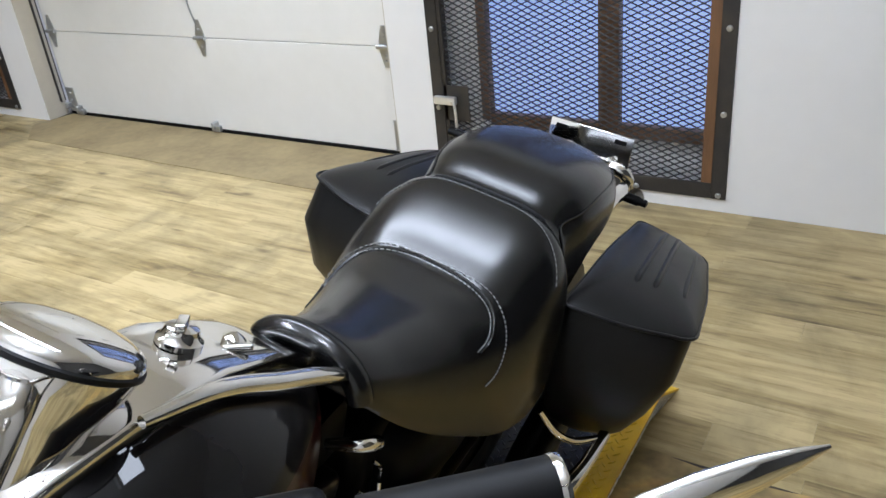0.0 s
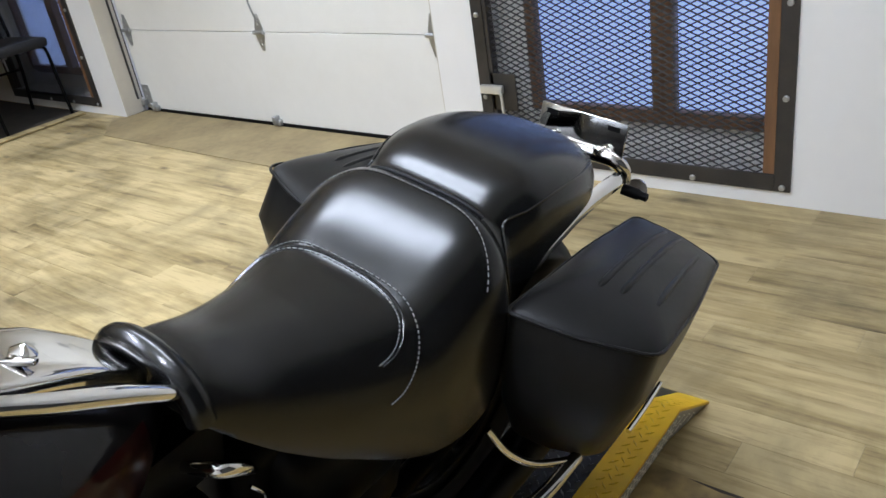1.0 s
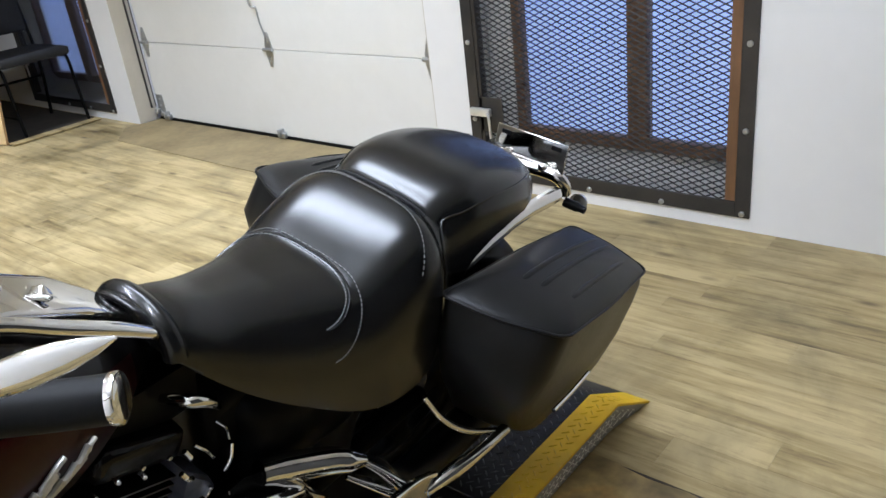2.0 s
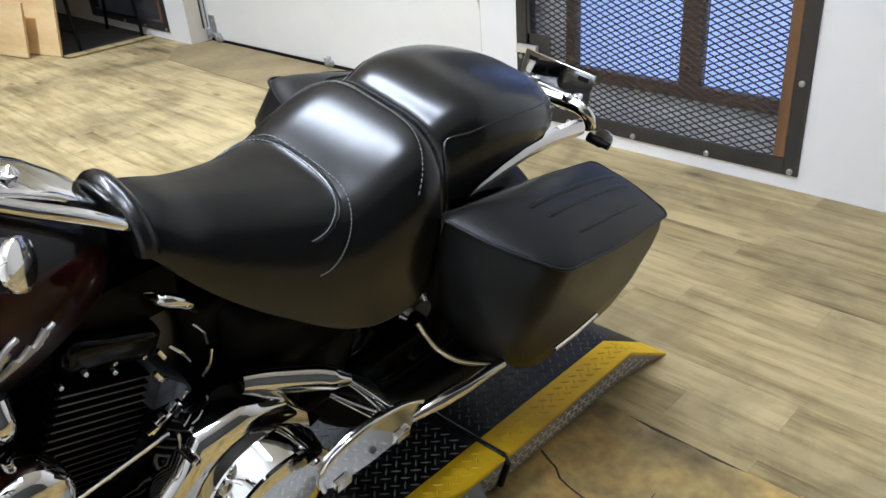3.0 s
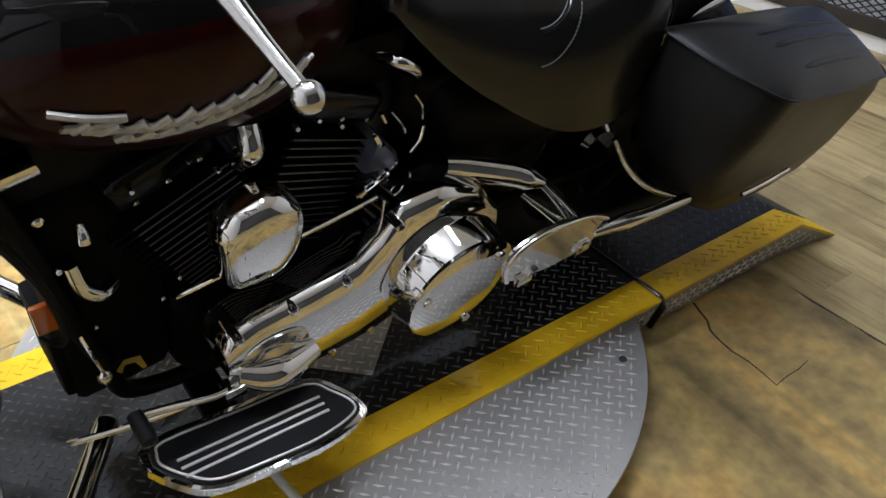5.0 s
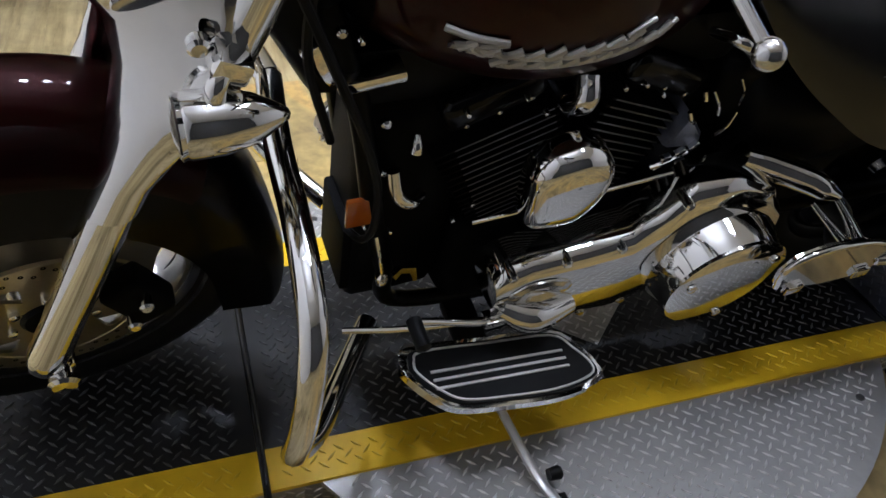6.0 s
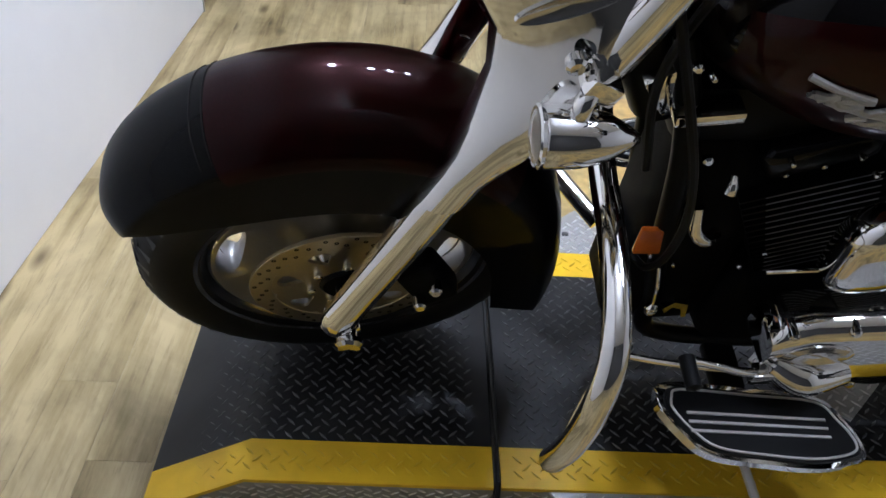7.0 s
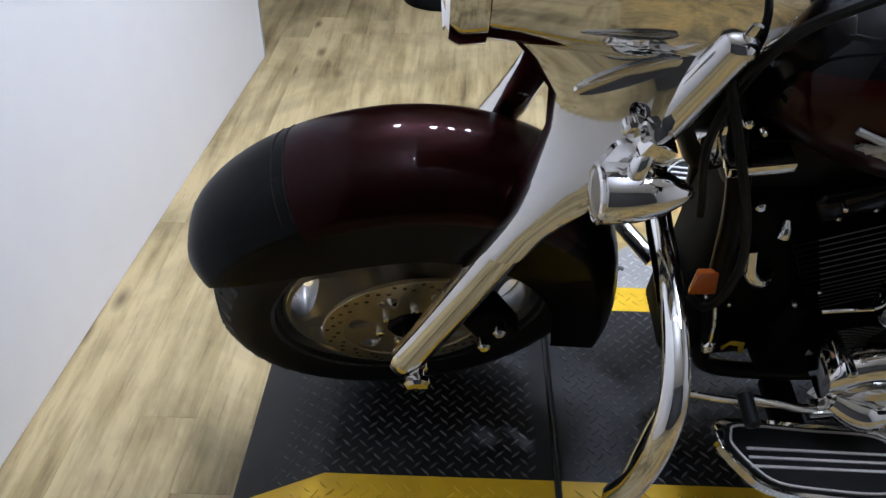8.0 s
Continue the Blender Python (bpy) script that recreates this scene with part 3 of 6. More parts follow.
# ---- grilles ----
def expanded_mesh_bm(x0, x1, z0, z1, y, cell_w=0.058, cell_h=0.0133, strand=0.0033):
    """Expanded metal: zigzag strands that touch at their knuckles."""
    verts, faces = [], []
    rows = int((z1 - z0) / cell_h)
    cols = int((x1 - x0) / (cell_w / 2))
    for r in range(rows + 1):
        zc = z0 + r * cell_h
        for c in range(cols):
            xa, xb = x0 + c * cell_w / 2, min(x0 + (c + 1) * cell_w / 2, x1)
            up = (c + r) % 2 == 0
            za, zb = zc - cell_h / 2 * (1 if up else -1), zc + cell_h / 2 * (1 if up else -1)
            dy = 0.0035
            k = len(verts)
            s = strand
            verts += [(xa, y - dy, za - s), (xb, y - dy, zb - s), (xb, y - dy * 0.2, zb + s), (xa, y - dy * 0.2, za + s),
                      (xa, y + dy, za - s * 0.3), (xb, y + dy, zb - s * 0.3)]
            faces += [(k, k + 1, k + 2, k + 3), (k + 3, k + 2, k + 5, k + 4), (k + 4, k + 5, k + 1, k)]
    return verts, faces


def grille_window(name, w, label, mirrored=False):
    x0, x1, z0, z1 = w
    win = thing(name, pose(0, 0, 0), label, "window", kind="structure")
    y = WY - 0.012
    fw = 0.062
    for nm, b in (("frame_bar", (x0, x0 + fw, z0, z1)), ("frame_bar", (x1 - fw, x1, z0, z1)), ("frame_bar", (x0 + fw, x1 - fw, z0, z0 + 0.068)), ("frame_bar", (x0 + fw, x1 - fw, z1 - fw, z1))):
        part(nm, box_bm(b[0], b[1], y, y + 0.011, b[2], b[3], 0.0015, 1), DARKSTEEL, win, "dark flat steel frame bar")
    # inner angle the mesh is welded to
    for b in ((x0 + fw, x0 + fw + 0.02, z0 + 0.068, z1 - fw), (x1 - fw - 0.045, x1 - fw, z0 + 0.068, z1 - fw)):
        part("inner_angle", box_bm(b[0], b[1], y + 0.004, y + 0.05, b[2], b[3], 0.002, 1), RUSTWOOD if b[0] > x0 + 0.5 else DARKSTEEL, win)
    bolts = [(x1 - 0.03, z0 + 0.018 + 0.0), (x1 - 0.03, z0 + 0.375), (x1 - 0.03, z0 + 0.72), (x1 - 0.03, z0 + 1.07),
             (x1 - 0.385, z0 + 0.017), (x1 - 0.745, z0 + 0.017), (x1 - 1.10, z0 + 0.017), (x0 + 0.03, z0 + 0.30), (x0 + 0.03, z0 + 0.68), (x0 + 0.03, z0 + 1.05)]
    for bx, bz in bolts:
        part("bolt", bolt_bm(0.0125, 0.009, 12, None, Matrix.Translation((bx, y, bz)) @ pose(0, 0, 0, 90)), GALV, win)
    me = bpy.data.meshes.new("mesh")
    v, f = expanded_mesh_bm(x0 + fw - 0.004, x1 - fw + 0.004, z0 + 0.07, z1 - fw, y + 0.022)
    me.from_pydata(v, [], f)
    me.materials.append(MESHSTEEL)
    ob = new("wire_mesh", me)
    ob.parent = win
    tagged(ob, "dark expanded steel mesh", kind="stuff")
    # wooden window behind
    yw = WY + 0.13
    wx0, wx1 = x0 + 0.235, x1 - 0.075
    zb = 0.265
    mid = x0 + 0.845
    for b in ((wx0 - 0.045, wx0 + 0.002, zb, z1), (mid - 0.050, mid + 0.048, zb - 0.02, z1), (wx1 + 0.0, wx1 + 0.05, zb, z1)):
        part("mullion", box_bm(b[0], b[1], yw, yw + 0.06, b[2], b[3], 0.006, 2), RUSTWOOD, win, "brown stained wooden mullion")
    part("bottom_rail", box_bm(wx0, wx1, yw + 0.005, yw + 0.06, zb - 0.025, zb + 0.035, 0.005, 2), RUSTWOOD, win)
    for a, b in ((wx0, mid - 0.05), (mid + 0.05, wx1)):
        pane = part("pane", box_bm(a, b, yw + 0.03, yw + 0.034, zb + 0.04, z1), GLASS, win, smooth=False)
        pane.visible_shadow = False
    part("sill", box_bm(x0 + 0.03, x1 - 0.03, WY + 0.02, WY + 0.30, z0 - 0.02, z0 + 0.05, 0.004, 1), WALL, win, "pale dusty inner sill")
    part("low_panel", box_bm(x0 + 0.03, x1 - 0.03, yw + 0.07, yw + 0.10, z0 + 0.05, zb, 0.002, 1), WALL, win)
    part("side_panel", box_bm(x0 + 0.035, wx0 - 0.04, yw + 0.02, yw + 0.05, zb - 0.05, z1, 0.002, 1), WALL, win)
    # lock plate and slide bolt
    part("lock_plate", box_bm(x0 + 0.06, x0 + 0.20, y + 0.004, y + 0.010, 0.30, 0.475, 0.001, 1), DARKSTEEL, win, "dark steel lock plate")
    bm = box_bm(x0 + 0.02, x0 + 0.14, y - 0.030, y - 0.004, 0.385, 0.425, 0.006, 2)
    merge(bm, tube_bm([(x0 + 0.11, y - 0.02, 0.40), (x0 + 0.14, y - 0.035, 0.39), (x0 + 0.145, y - 0.035, 0.28)], 0.007, 8))
    part("slide_bolt", bm, STEEL, win, "pale steel slide bolt")
    return win


grille_window("window_1", WIN1, "window behind a bolted dark steel mesh grille")
grille_window("window_2", WIN2, "far window behind a bolted dark steel mesh grille")


# ---- turntable and ramps ----
DZ = 0.115                       # height of the deck
DX0, DX1 = -0.412, 0.262         # its sides
YW = 0.088                       # width of the yellow edge
DY = (0.277, 1.645)              # the turntable's part
CX, CY, DR = -0.075, 0.961, 0.686


def profile_z(y):
    """Height of the deck along its length, with a ramp at both ends."""
    if y < -0.175:
        return max(0.004, DZ * (y + 0.372) / 0.197)
    if y > 2.165:
        return max(0.004, DZ * (2.357 - y) / 0.192)
    return DZ


def deck_strip_bm(x0, x1, y0, y1, base=0.0, drop=0.008):
    """A piece of deck plate that follows the ramps."""
    ys = sorted({y0, y1, *[v for v in (-0.372, -0.175, 2.165, 2.357) if y0 < v < y1]})
    rings = []
    for y in ys:
        z = profile_z(y) + base
        rings.append([(x0, y, z), (x1, y, z), (x1, y, z - drop), (x0, y, z - drop)])
    return rings_bm(rings)


TREAD_PITCH = 0.0225


def tread(x0, x1, y0, y1, keep, height=0.0024, base=0.0, length=0.0128, width=0.0030):
    """Raised bars of tread plate on a lattice turned by 45 degrees, each bar ending beside the middle of the next; keep(x, y) says where they stay."""
    verts, faces = [], []
    q = math.sqrt(0.5)
    cx, cy = (x0 + x1) / 2, (y0 + y1) / 2
    n = int(((x1 - x0) + (y1 - y0)) * q / 2 / TREAD_PITCH) + 1
    for i in range(-n, n + 1):
        for j in range(-n, n + 1):
            x, y = cx + (i - j) * q * TREAD_PITCH, cy + (i + j) * q * TREAD_PITCH
            if not (x0 + 0.008 < x < x1 - 0.008 and y0 + 0.008 < y < y1 - 0.008 and keep(x, y)):
                continue
            c, s = (q, q) if (i + j) % 2 else (-q, q)
            z = profile_z(y) + base
            slope = (profile_z(y + 0.002) - profile_z(y - 0.002)) / 0.004
            k = len(verts)
            for u, v, h in ((-length, 0, 0), (0, -width, 0), (length, 0, 0), (0, width, 0), (-length * 0.6, 0, height), (length * 0.6, 0, height)):
                px, py = x + u * c - v * s, y + u * s + v * c
                verts.append((px, py, z + h + slope * (py - y)))
            faces += [(k, k + 1, k + 4), (k + 1, k + 5, k + 4), (k + 1, k + 2, k + 5), (k + 2, k + 3, k + 5), (k + 3, k + 4, k + 5), (k + 3, k, k + 4)]
    return verts, faces


def tread_part(name, data, mat, parent, label):
    me = bpy.data.meshes.new(name)
    me.from_pydata(data[0], [], data[1])
    me.materials.append(mat)
    ob = new(name, me)
    ob.parent = parent
    return tagged(ob, label, kind="stuff")


def in_diamond(x, y):
    return abs(x - (CX - 0.0)) + abs(y - 0.978) < 0.158


def skirt_tread(x, s, y0, y1):
    """Bars on the sloping skirt."""
    verts, faces = [], []
    q = math.sqrt(0.5)
    n = int((y1 - y0) / TREAD_PITCH) + 4
    for i in range(-n, n + 1):
        for j in range(-n, n + 1):
            y, down = y0 + (i + j) * q * TREAD_PITCH, 0.058 + (i - j) * q * TREAD_PITCH
            z = profile_z(y) - down
            if not (y0 + 0.01 < y < y1 - 0.01 and 0.018 < down < 0.105 and z > 0.012 and profile_z(y - 0.02) - down > 0.010 and profile_z(y + 0.02) - down > 0.010):
                continue
            c, v_ = (q, q) if (i + j) % 2 else (-q, q)
            k = len(verts)
            for u, v, h in ((-0.0125, 0, 0), (0, -0.003, 0), (0.0125, 0, 0), (0, 0.003, 0), (-0.0075, 0, 0.0026), (0.0075, 0, 0.0026)):
                py, pz = y + u * c - v * v_, z + u * v_ + v * c
                verts.append((x - s * (0.001 + max(0.0, profile_z(py) - 0.008 - pz) * 0.313) + s * (h + 0.0002), py, pz))
            faces += [(k, k + 1, k + 4), (k + 1, k + 5, k + 4), (k + 1, k + 2, k + 5), (k + 2, k + 3, k + 5), (k + 3, k + 4, k + 5), (k + 3, k, k + 4)]
    return verts, faces


turntable = thing("turntable", pose(0, 0, 0), "round steel tread plate turntable with black yellow-edged deck", "turntable")
rim_pts = [(CX + DR * math.cos(a), CY + DR * math.sin(a)) for a in (2 * math.pi * k / 96 for k in range(96))]
disc = part("disc", slab_bm(rim_pts, DZ - 0.016, DZ - 0.006, 0.0015), DISC, turntable, "bare steel tread plate disc")
part("disc_support", lathe_bm([(0.0, 0.50), (DZ - 0.017, 0.50)], "z", 64), BLACKPAINT, turntable).matrix_local = pose(CX, CY, 0)
tread_part("disc_tread", tread(CX - DR, CX + DR, CY - DR, CY + DR, lambda x, y: math.hypot(x - CX, y - CY) < DR - 0.02 and not (DX0 - 0.012 < x < DX1 + 0.012), 0.0026, base=-0.006), STEEL, turntable, "raised bars of the steel disc")
for k in range(10):
    a = 2 * math.pi * (k + 0.35) / 10
    bx, by = CX + (DR - 0.05) * math.cos(a), CY + (DR - 0.05) * math.sin(a)
    if not (DX0 - 0.02 < bx < DX1 + 0.02):
        part("screw", bolt_bm(0.009, 0.003, 12, None, Matrix.Translation((bx, by, DZ - 0.006))), DARKSTEEL, turntable)

part("deck_plate", deck_strip_bm(DX0 + YW, DX1 - YW, DY[0], DY[1]), BLACKDECK, turntable, "black painted tread plate")
for x0, x1 in ((DX0, DX0 + YW), (DX1 - YW, DX1)):
    part("yellow_edge", deck_strip_bm(x0, x1, DY[0], DY[1]), YELLOW, turntable, "scuffed yellow painted edge")
    tread_part("edge_tread", tread(x0 + 0.006, x1 - 0.006, DY[0] + 0.01, DY[1] - 0.01, lambda x, y: x < x1 - 0.010, 0.0024), YELLOWBAR, turntable, "raised bars of the yellow edge")
bare = [(CX + 0.158, 0.978), (CX, 0.978 + 0.158), (CX - 0.158, 0.978), (CX, 0.978 - 0.158)]
part("bare_patch", slab_bm(bare, DZ - 0.002, DZ + 0.0012), DISC, turntable, "bare steel square")
tread_part("bare_tread", tread(DX0 + YW, DX1 - YW, DY[0] + 0.01, DY[1] - 0.01, in_diamond, base=0.0012), STEEL, turntable, "raised bars of bare steel")
tread_part("deck_tread", tread(DX0 + YW, DX1 - YW, DY[0] + 0.01, DY[1] - 0.01, lambda x, y: x < DX1 - YW - 0.009 and not in_diamond(x, y), 0.0024), DECKBAR, turntable, "raised bars of the black deck")
for x, s in ((DX0, -1), (DX1, 1)):
    bm = rings_bm([[(x - 0.001 * s, y, DZ - 0.008), (x - 0.004 * s, y, DZ - 0.008), (x - 0.040 * s, y, 0.0), (x - 0.036 * s, y, 0.0)] for y in (DY[0], DY[1])])
    part("skirt", bm, SKIRT, turntable, "bare steel tread plate skirt")
    tread_part("skirt_tread", skirt_tread(x, s, DY[0], DY[1]), STEEL, turntable, "raised bars of the skirt")


def ramp(y0, y1, label):
    r = thing("ramp", pose(0, 0, 0), label, "ramp", "ramps of the turntable")
    part("ramp_plate", deck_strip_bm(DX0 + YW, DX1 - YW, y0, y1), BLACKDECK, r, "black painted tread plate")
    tread_part("ramp_tread", tread(DX0 + YW, DX1 - YW, y0 + 0.004, y1 - 0.02, lambda x, y: x < DX1 - YW - 0.009, 0.0024), DECKBAR, r, "raised bars of the black plate")
    for x0, x1 in ((DX0, DX0 + YW), (DX1 - YW, DX1)):
        part("yellow_edge", deck_strip_bm(x0, x1, y0, y1), YELLOW, r, "scuffed yellow painted edge")
        tread_part("edge_tread", tread(x0 + 0.006, x1 - 0.006, y0 + 0.004, y1 - 0.02, lambda x, y: x < x1 - 0.010, 0.0024), YELLOWBAR, r, "raised bars of the yellow edge")
    ys = sorted({y0, y1, *[v for v in (-0.175, 2.165) if y0 < v < y1]})
    for x, s in ((DX0, -1), (DX1, 1)):
        rings = []
        for y in ys:
            h = max(profile_z(y) - 0.008, 0.002)
            lean = 0.036 * h / DZ
            rings.append([(x - 0.001 * s, y, h), (x - 0.004 * s, y, h), (x - s * (0.004 + lean), y, 0.0), (x - s * (0.001 + lean), y, 0.0)])
        part("skirt", rings_bm(rings), SKIRT, r, "bare steel tread plate skirt")
        tread_part("skirt_tread", skirt_tread(x, s, y0, y1), STEEL, r, "raised bars of the skirt")
    return r


ramp(DY[1] + 0.016, 2.357, "black tread plate ramp with yellow edges")
ramp(-0.372, DY[0] - 0.014, "black tread plate front ramp with yellow edges")
for y, r in ((DY[0] - 0.007, 0.0068), (DY[1] + 0.008, 0.0076)):
    bm = tube_bm([(DX0 - 0.002, y, 0.02), (DX0 - 0.002, y, DZ - 0.022), (DX0 + 0.012, y, DZ - 0.004), (DX1 - 0.012, y, DZ - 0.004), (DX1 + 0.002, y, DZ - 0.022), (DX1 - 0.026, y, 0.01)], r, 10, 1, smooth=False)
    part("joint_seal", bm, JOINTRUBBER, turntable, "black rubber joint seal")


# ---- motorcycle ----
# built upright in its own frame: x to its left, y to its rear, z up from the deck under the front axle; it leans on its side stand
bike = thing("motorcycle", Matrix.Translation((-0.065, 0.0, DZ)) @ pose(0, 0, 0, 0, 0, 4.0) @ pose(0, 0, 0, 0, 16.0, 0), "black and burgundy touring motorcycle with leather saddlebags, leaning on its stand", "motorcycle")


def bike_part(name, bm, mat, label="", parent=None, angle=40):
    return part(name, bm, mat, parent or bike, label, angle=angle)


def mirror(ob, name=None):
    """The same part on the other side."""
    me = ob.data.copy()
    me.transform(Matrix.Diagonal((-1, 1, 1, 1)))
    me.flip_normals()
    o = new(name or ob.name, me)
    o.parent = ob.parent
    if "label" in ob:
        tagged(o, ob["label"])
    return o


def placed(bm, m):
    bmesh.ops.transform(bm, matrix=m, verts=bm.verts)
    return bm


# front wheel
WC = Vector((0.0, -0.008, 0.335))
WR = 0.335


def tyre_profile(w, r_out, r_in):
    pts = []
    for k in range(15):
        a = math.pi * (k / 14)
        pts.append((w * math.cos(a), r_out - w * 0.62 + w * 0.62 * math.sin(a)))
    pts = [(w * 0.72, r_in), (w * 0.95, r_in + 0.02), (w * 1.02, (r_in + r_out) / 2)] + pts + [(-w * 1.02, (r_in + r_out) / 2), (-w * 0.95, r_in + 0.02), (-w * 0.72, r_in)]
    return pts


def tread_blocks(w, r_out, count=46):
    """Slanting grooves, shown as the low blocks between them."""
    bm = bmesh.new()
    for k in range(count):
        a0 = 2 * math.pi * k / count
        for s in (-1, 1):
            quad = []
            for u, da in ((0.08, 0.0), (0.62, 0.055), (0.95, 0.05), (0.95, 0.105), (0.62, 0.115), (0.08, 0.085)):
                a = a0 + da + (0.03 if s > 0 else 0)
                x = s * w * u
                r = r_out - w * 0.62 * (1 - math.sqrt(max(0, 1 - u * u))) + 0.002
                quad.append(bm.verts.new((x, r * math.cos(a), r * math.sin(a))))
            bm.faces.new(quad if s > 0 else quad[::-1])
    return bm


front_wheel = bike_part("front_wheel", placed(lathe_bm(tyre_profile(0.066, WR - 0.002, 0.232), "x", 72), Matrix.Translation(WC)), RUBBER, "black road tyre on a cast wheel")
tagged(part("tread", placed(tread_blocks(0.066, WR - 0.001), Matrix.Translation(WC)), TREAD, front_wheel), "worn tread blocks", kind="stuff")
rim_prof = [(0.056, 0.236), (0.058, 0.243), (0.053, 0.246), (0.048, 0.238), (0.044, 0.226), (0.034, 0.216), (0.0, 0.213), (-0.034, 0.216), (-0.044, 0.226), (-0.048, 0.238), (-0.053, 0.246), (-0.058, 0.243), (-0.056, 0.236)]


def disc_wheel_bm(slots=6, turn=0.0):
    """The dished face of a slotted disc wheel: between the slots it swells outward to the hub."""
    bm = bmesh.new()
    half = math.pi / slots

    def dish(r):
        return 0.040 - 0.016 * math.sin(math.pi * min(1, max(0, (r - 0.06) / 0.15)))
    for s in range(slots):
        mid = 2 * half * s + turn
        loops = []
        n = 48
        for f in (0.0, 0.35, 0.7, 1.0):
            loop = []
            for k in range(n):
                a = 2 * math.pi * k / n
                c, q = math.cos(a), math.sin(a)
                m = max(abs(c), abs(q))
                ro, ao = 0.137 + 0.079 * c / m, half * q / m            # the sector's edge
                rs, as_ = 0.185 + 0.021 * c, 0.36 * q * (1 + 0.1 * c)     # the slot's edge
                r, t = ro + (rs - ro) * f, mid + ao + (as_ - ao) * f
                loop.append((dish(r) - (0.006 if f == 1.0 else 0), r * math.cos(t), r * math.sin(t)))
            loops.append(loop)
        loops.append([(x - 0.030, y, z) for x, y, z in loops[-1]])
        rings_bm(loops, cap=False, bm=bm)
    bmesh.ops.remove_doubles(bm, verts=bm.verts, dist=0.0005)
    return bm


def wheel_parts(wheel, centre, scale, turn, face, words, rim, rim_words):
    m = Matrix.Translation(centre) @ Matrix.Scale(scale, 4)
    part("rim", placed(lathe_bm(rim_prof, "x", 72), m), rim, wheel, rim_words)
    for s in (0, 1):
        part("wheel_disc", placed(disc_wheel_bm(6, math.pi - turn if s else turn), m @ pose(0, 0, 0, 0, 0, 180 * s)), face, wheel, words, angle=50)
    part("hub", placed(lathe_bm([(0.035, 0.062), (0.056, 0.045), (0.056, 0.001), (-0.056, 0.001), (-0.056, 0.045), (-0.035, 0.062)], "x", 32), m), ALUMINIUM, wheel)


wheel_parts(front_wheel, WC, 1.0, 2.93, WHEELDISC, "polished slotted disc", ALUMINIUM, "polished aluminium rim")


def rotor_bm():
    """Brake rotor whose inner carrier has seven three-cornered windows."""
    bm = lathe_bm([(0.076, 0.122), (0.082, 0.122), (0.083, 0.123), (0.083, 0.156), (0.082, 0.157), (0.076, 0.157), (0.076, 0.122)], "x", 72)
    half = math.pi / 7
    for s in range(7):
        mid = 2 * half * s + 0.2
        loops = []
        n = 36
        for f in (0.0, 0.5, 1.0):
            loop = []
            for k in range(n):
                a = 2 * math.pi * k / n
                c, q = math.cos(a), math.sin(a)
                m = max(abs(c), abs(q))
                ro, ao = 0.0835 + 0.0405 * c / m, half * q / m * 1.0
                rs, as_ = 0.092 + 0.022 * c, 0.27 * q * (0.55 + 0.45 * c)
                r, t = ro + (rs - ro) * f, mid + ao + (as_ - ao) * f
                loop.append((0.0815, r * math.cos(t), r * math.sin(t)))
            loops.append(loop)
        loops.append([(x - 0.006, y, z) for x, y, z in loops[-1]])
        rings_bm(loops, cap=False, bm=bm)
    bmesh.ops.remove_doubles(bm, verts=bm.verts, dist=0.0006)
    return placed(bm, Matrix.Translation(WC))


rotor = part("brake_rotor", rotor_bm(), ROTOR, front_wheel, "drilled brake rotor with a golden tint")
holes = bmesh.new()
for k in range(60):
    a = 2 * math.pi * k / 60
    r = (0.131, 0.140, 0.149)[k % 3]
    merge(holes, lathe_bm([(0.0828, 0.0001), (0.0834, 0.0038), (0.0828, 0.0039)], "x", 8), Matrix.Translation(WC + Vector((0, r * math.cos(a), r * math.sin(a)))))
tagged(part("drill_hole", holes, BLACKPAINT, rotor), "rows of small dark drill holes", kind="stuff")
for k in range(7):
    a = 2 * math.pi * (k + 0.5) / 7 + 0.2
    part("rotor_bolt", placed(lathe_bm([(0.0815, 0.0075), (0.088, 0.0075), (0.090, 0.005), (0.090, 0.0005)], "x", 12), Matrix.Translation(WC + Vector((0, 0.060 * math.cos(a), 0.060 * math.sin(a))))), CHROME, rotor)
part("rotor_hub", placed(lathe_bm([(0.05, 0.046), (0.082, 0.046), (0.088, 0.04), (0.088, 0.02), (0.12, 0.02), (0.12, 0.001)], "x", 32), Matrix.Translation(WC)), BLACKPAINT, rotor)

# the steering is turned a little to the left, which also leans the wheel over
front_wheel.matrix_local = Matrix.Translation((-0.029, -0.025, 0.339)) @ pose(0, 0, 0, 0, 0, 5.8) @ pose(0, 0, 0, 0, 6.9, 0) @ Matrix.Scale(1.024, 4) @ Matrix.Translation(-WC)

# brake caliper behind the left fork leg
cal = box_bm(-0.025, 0.025, -0.05, 0.05, -0.035, 0.035, 0.014, 3)
bike_part("caliper", placed(cal, Matrix.Translation((0.088, 0.112, 0.40)) @ pose(0, 0, 0, -60)), ENGINEBLACK, "black brake caliper")
for dy in (-0.022, 0.022):
    bike_part("caliper_bolt", placed(lathe_bm([(0.0, 0.001), (0.0, 0.011), (0.02, 0.011), (0.024, 0.007), (0.024, 0.001)], "x", 12), Matrix.Translation((0.112, 0.112 + dy * 0.5, 0.40 + dy))), CHROME)


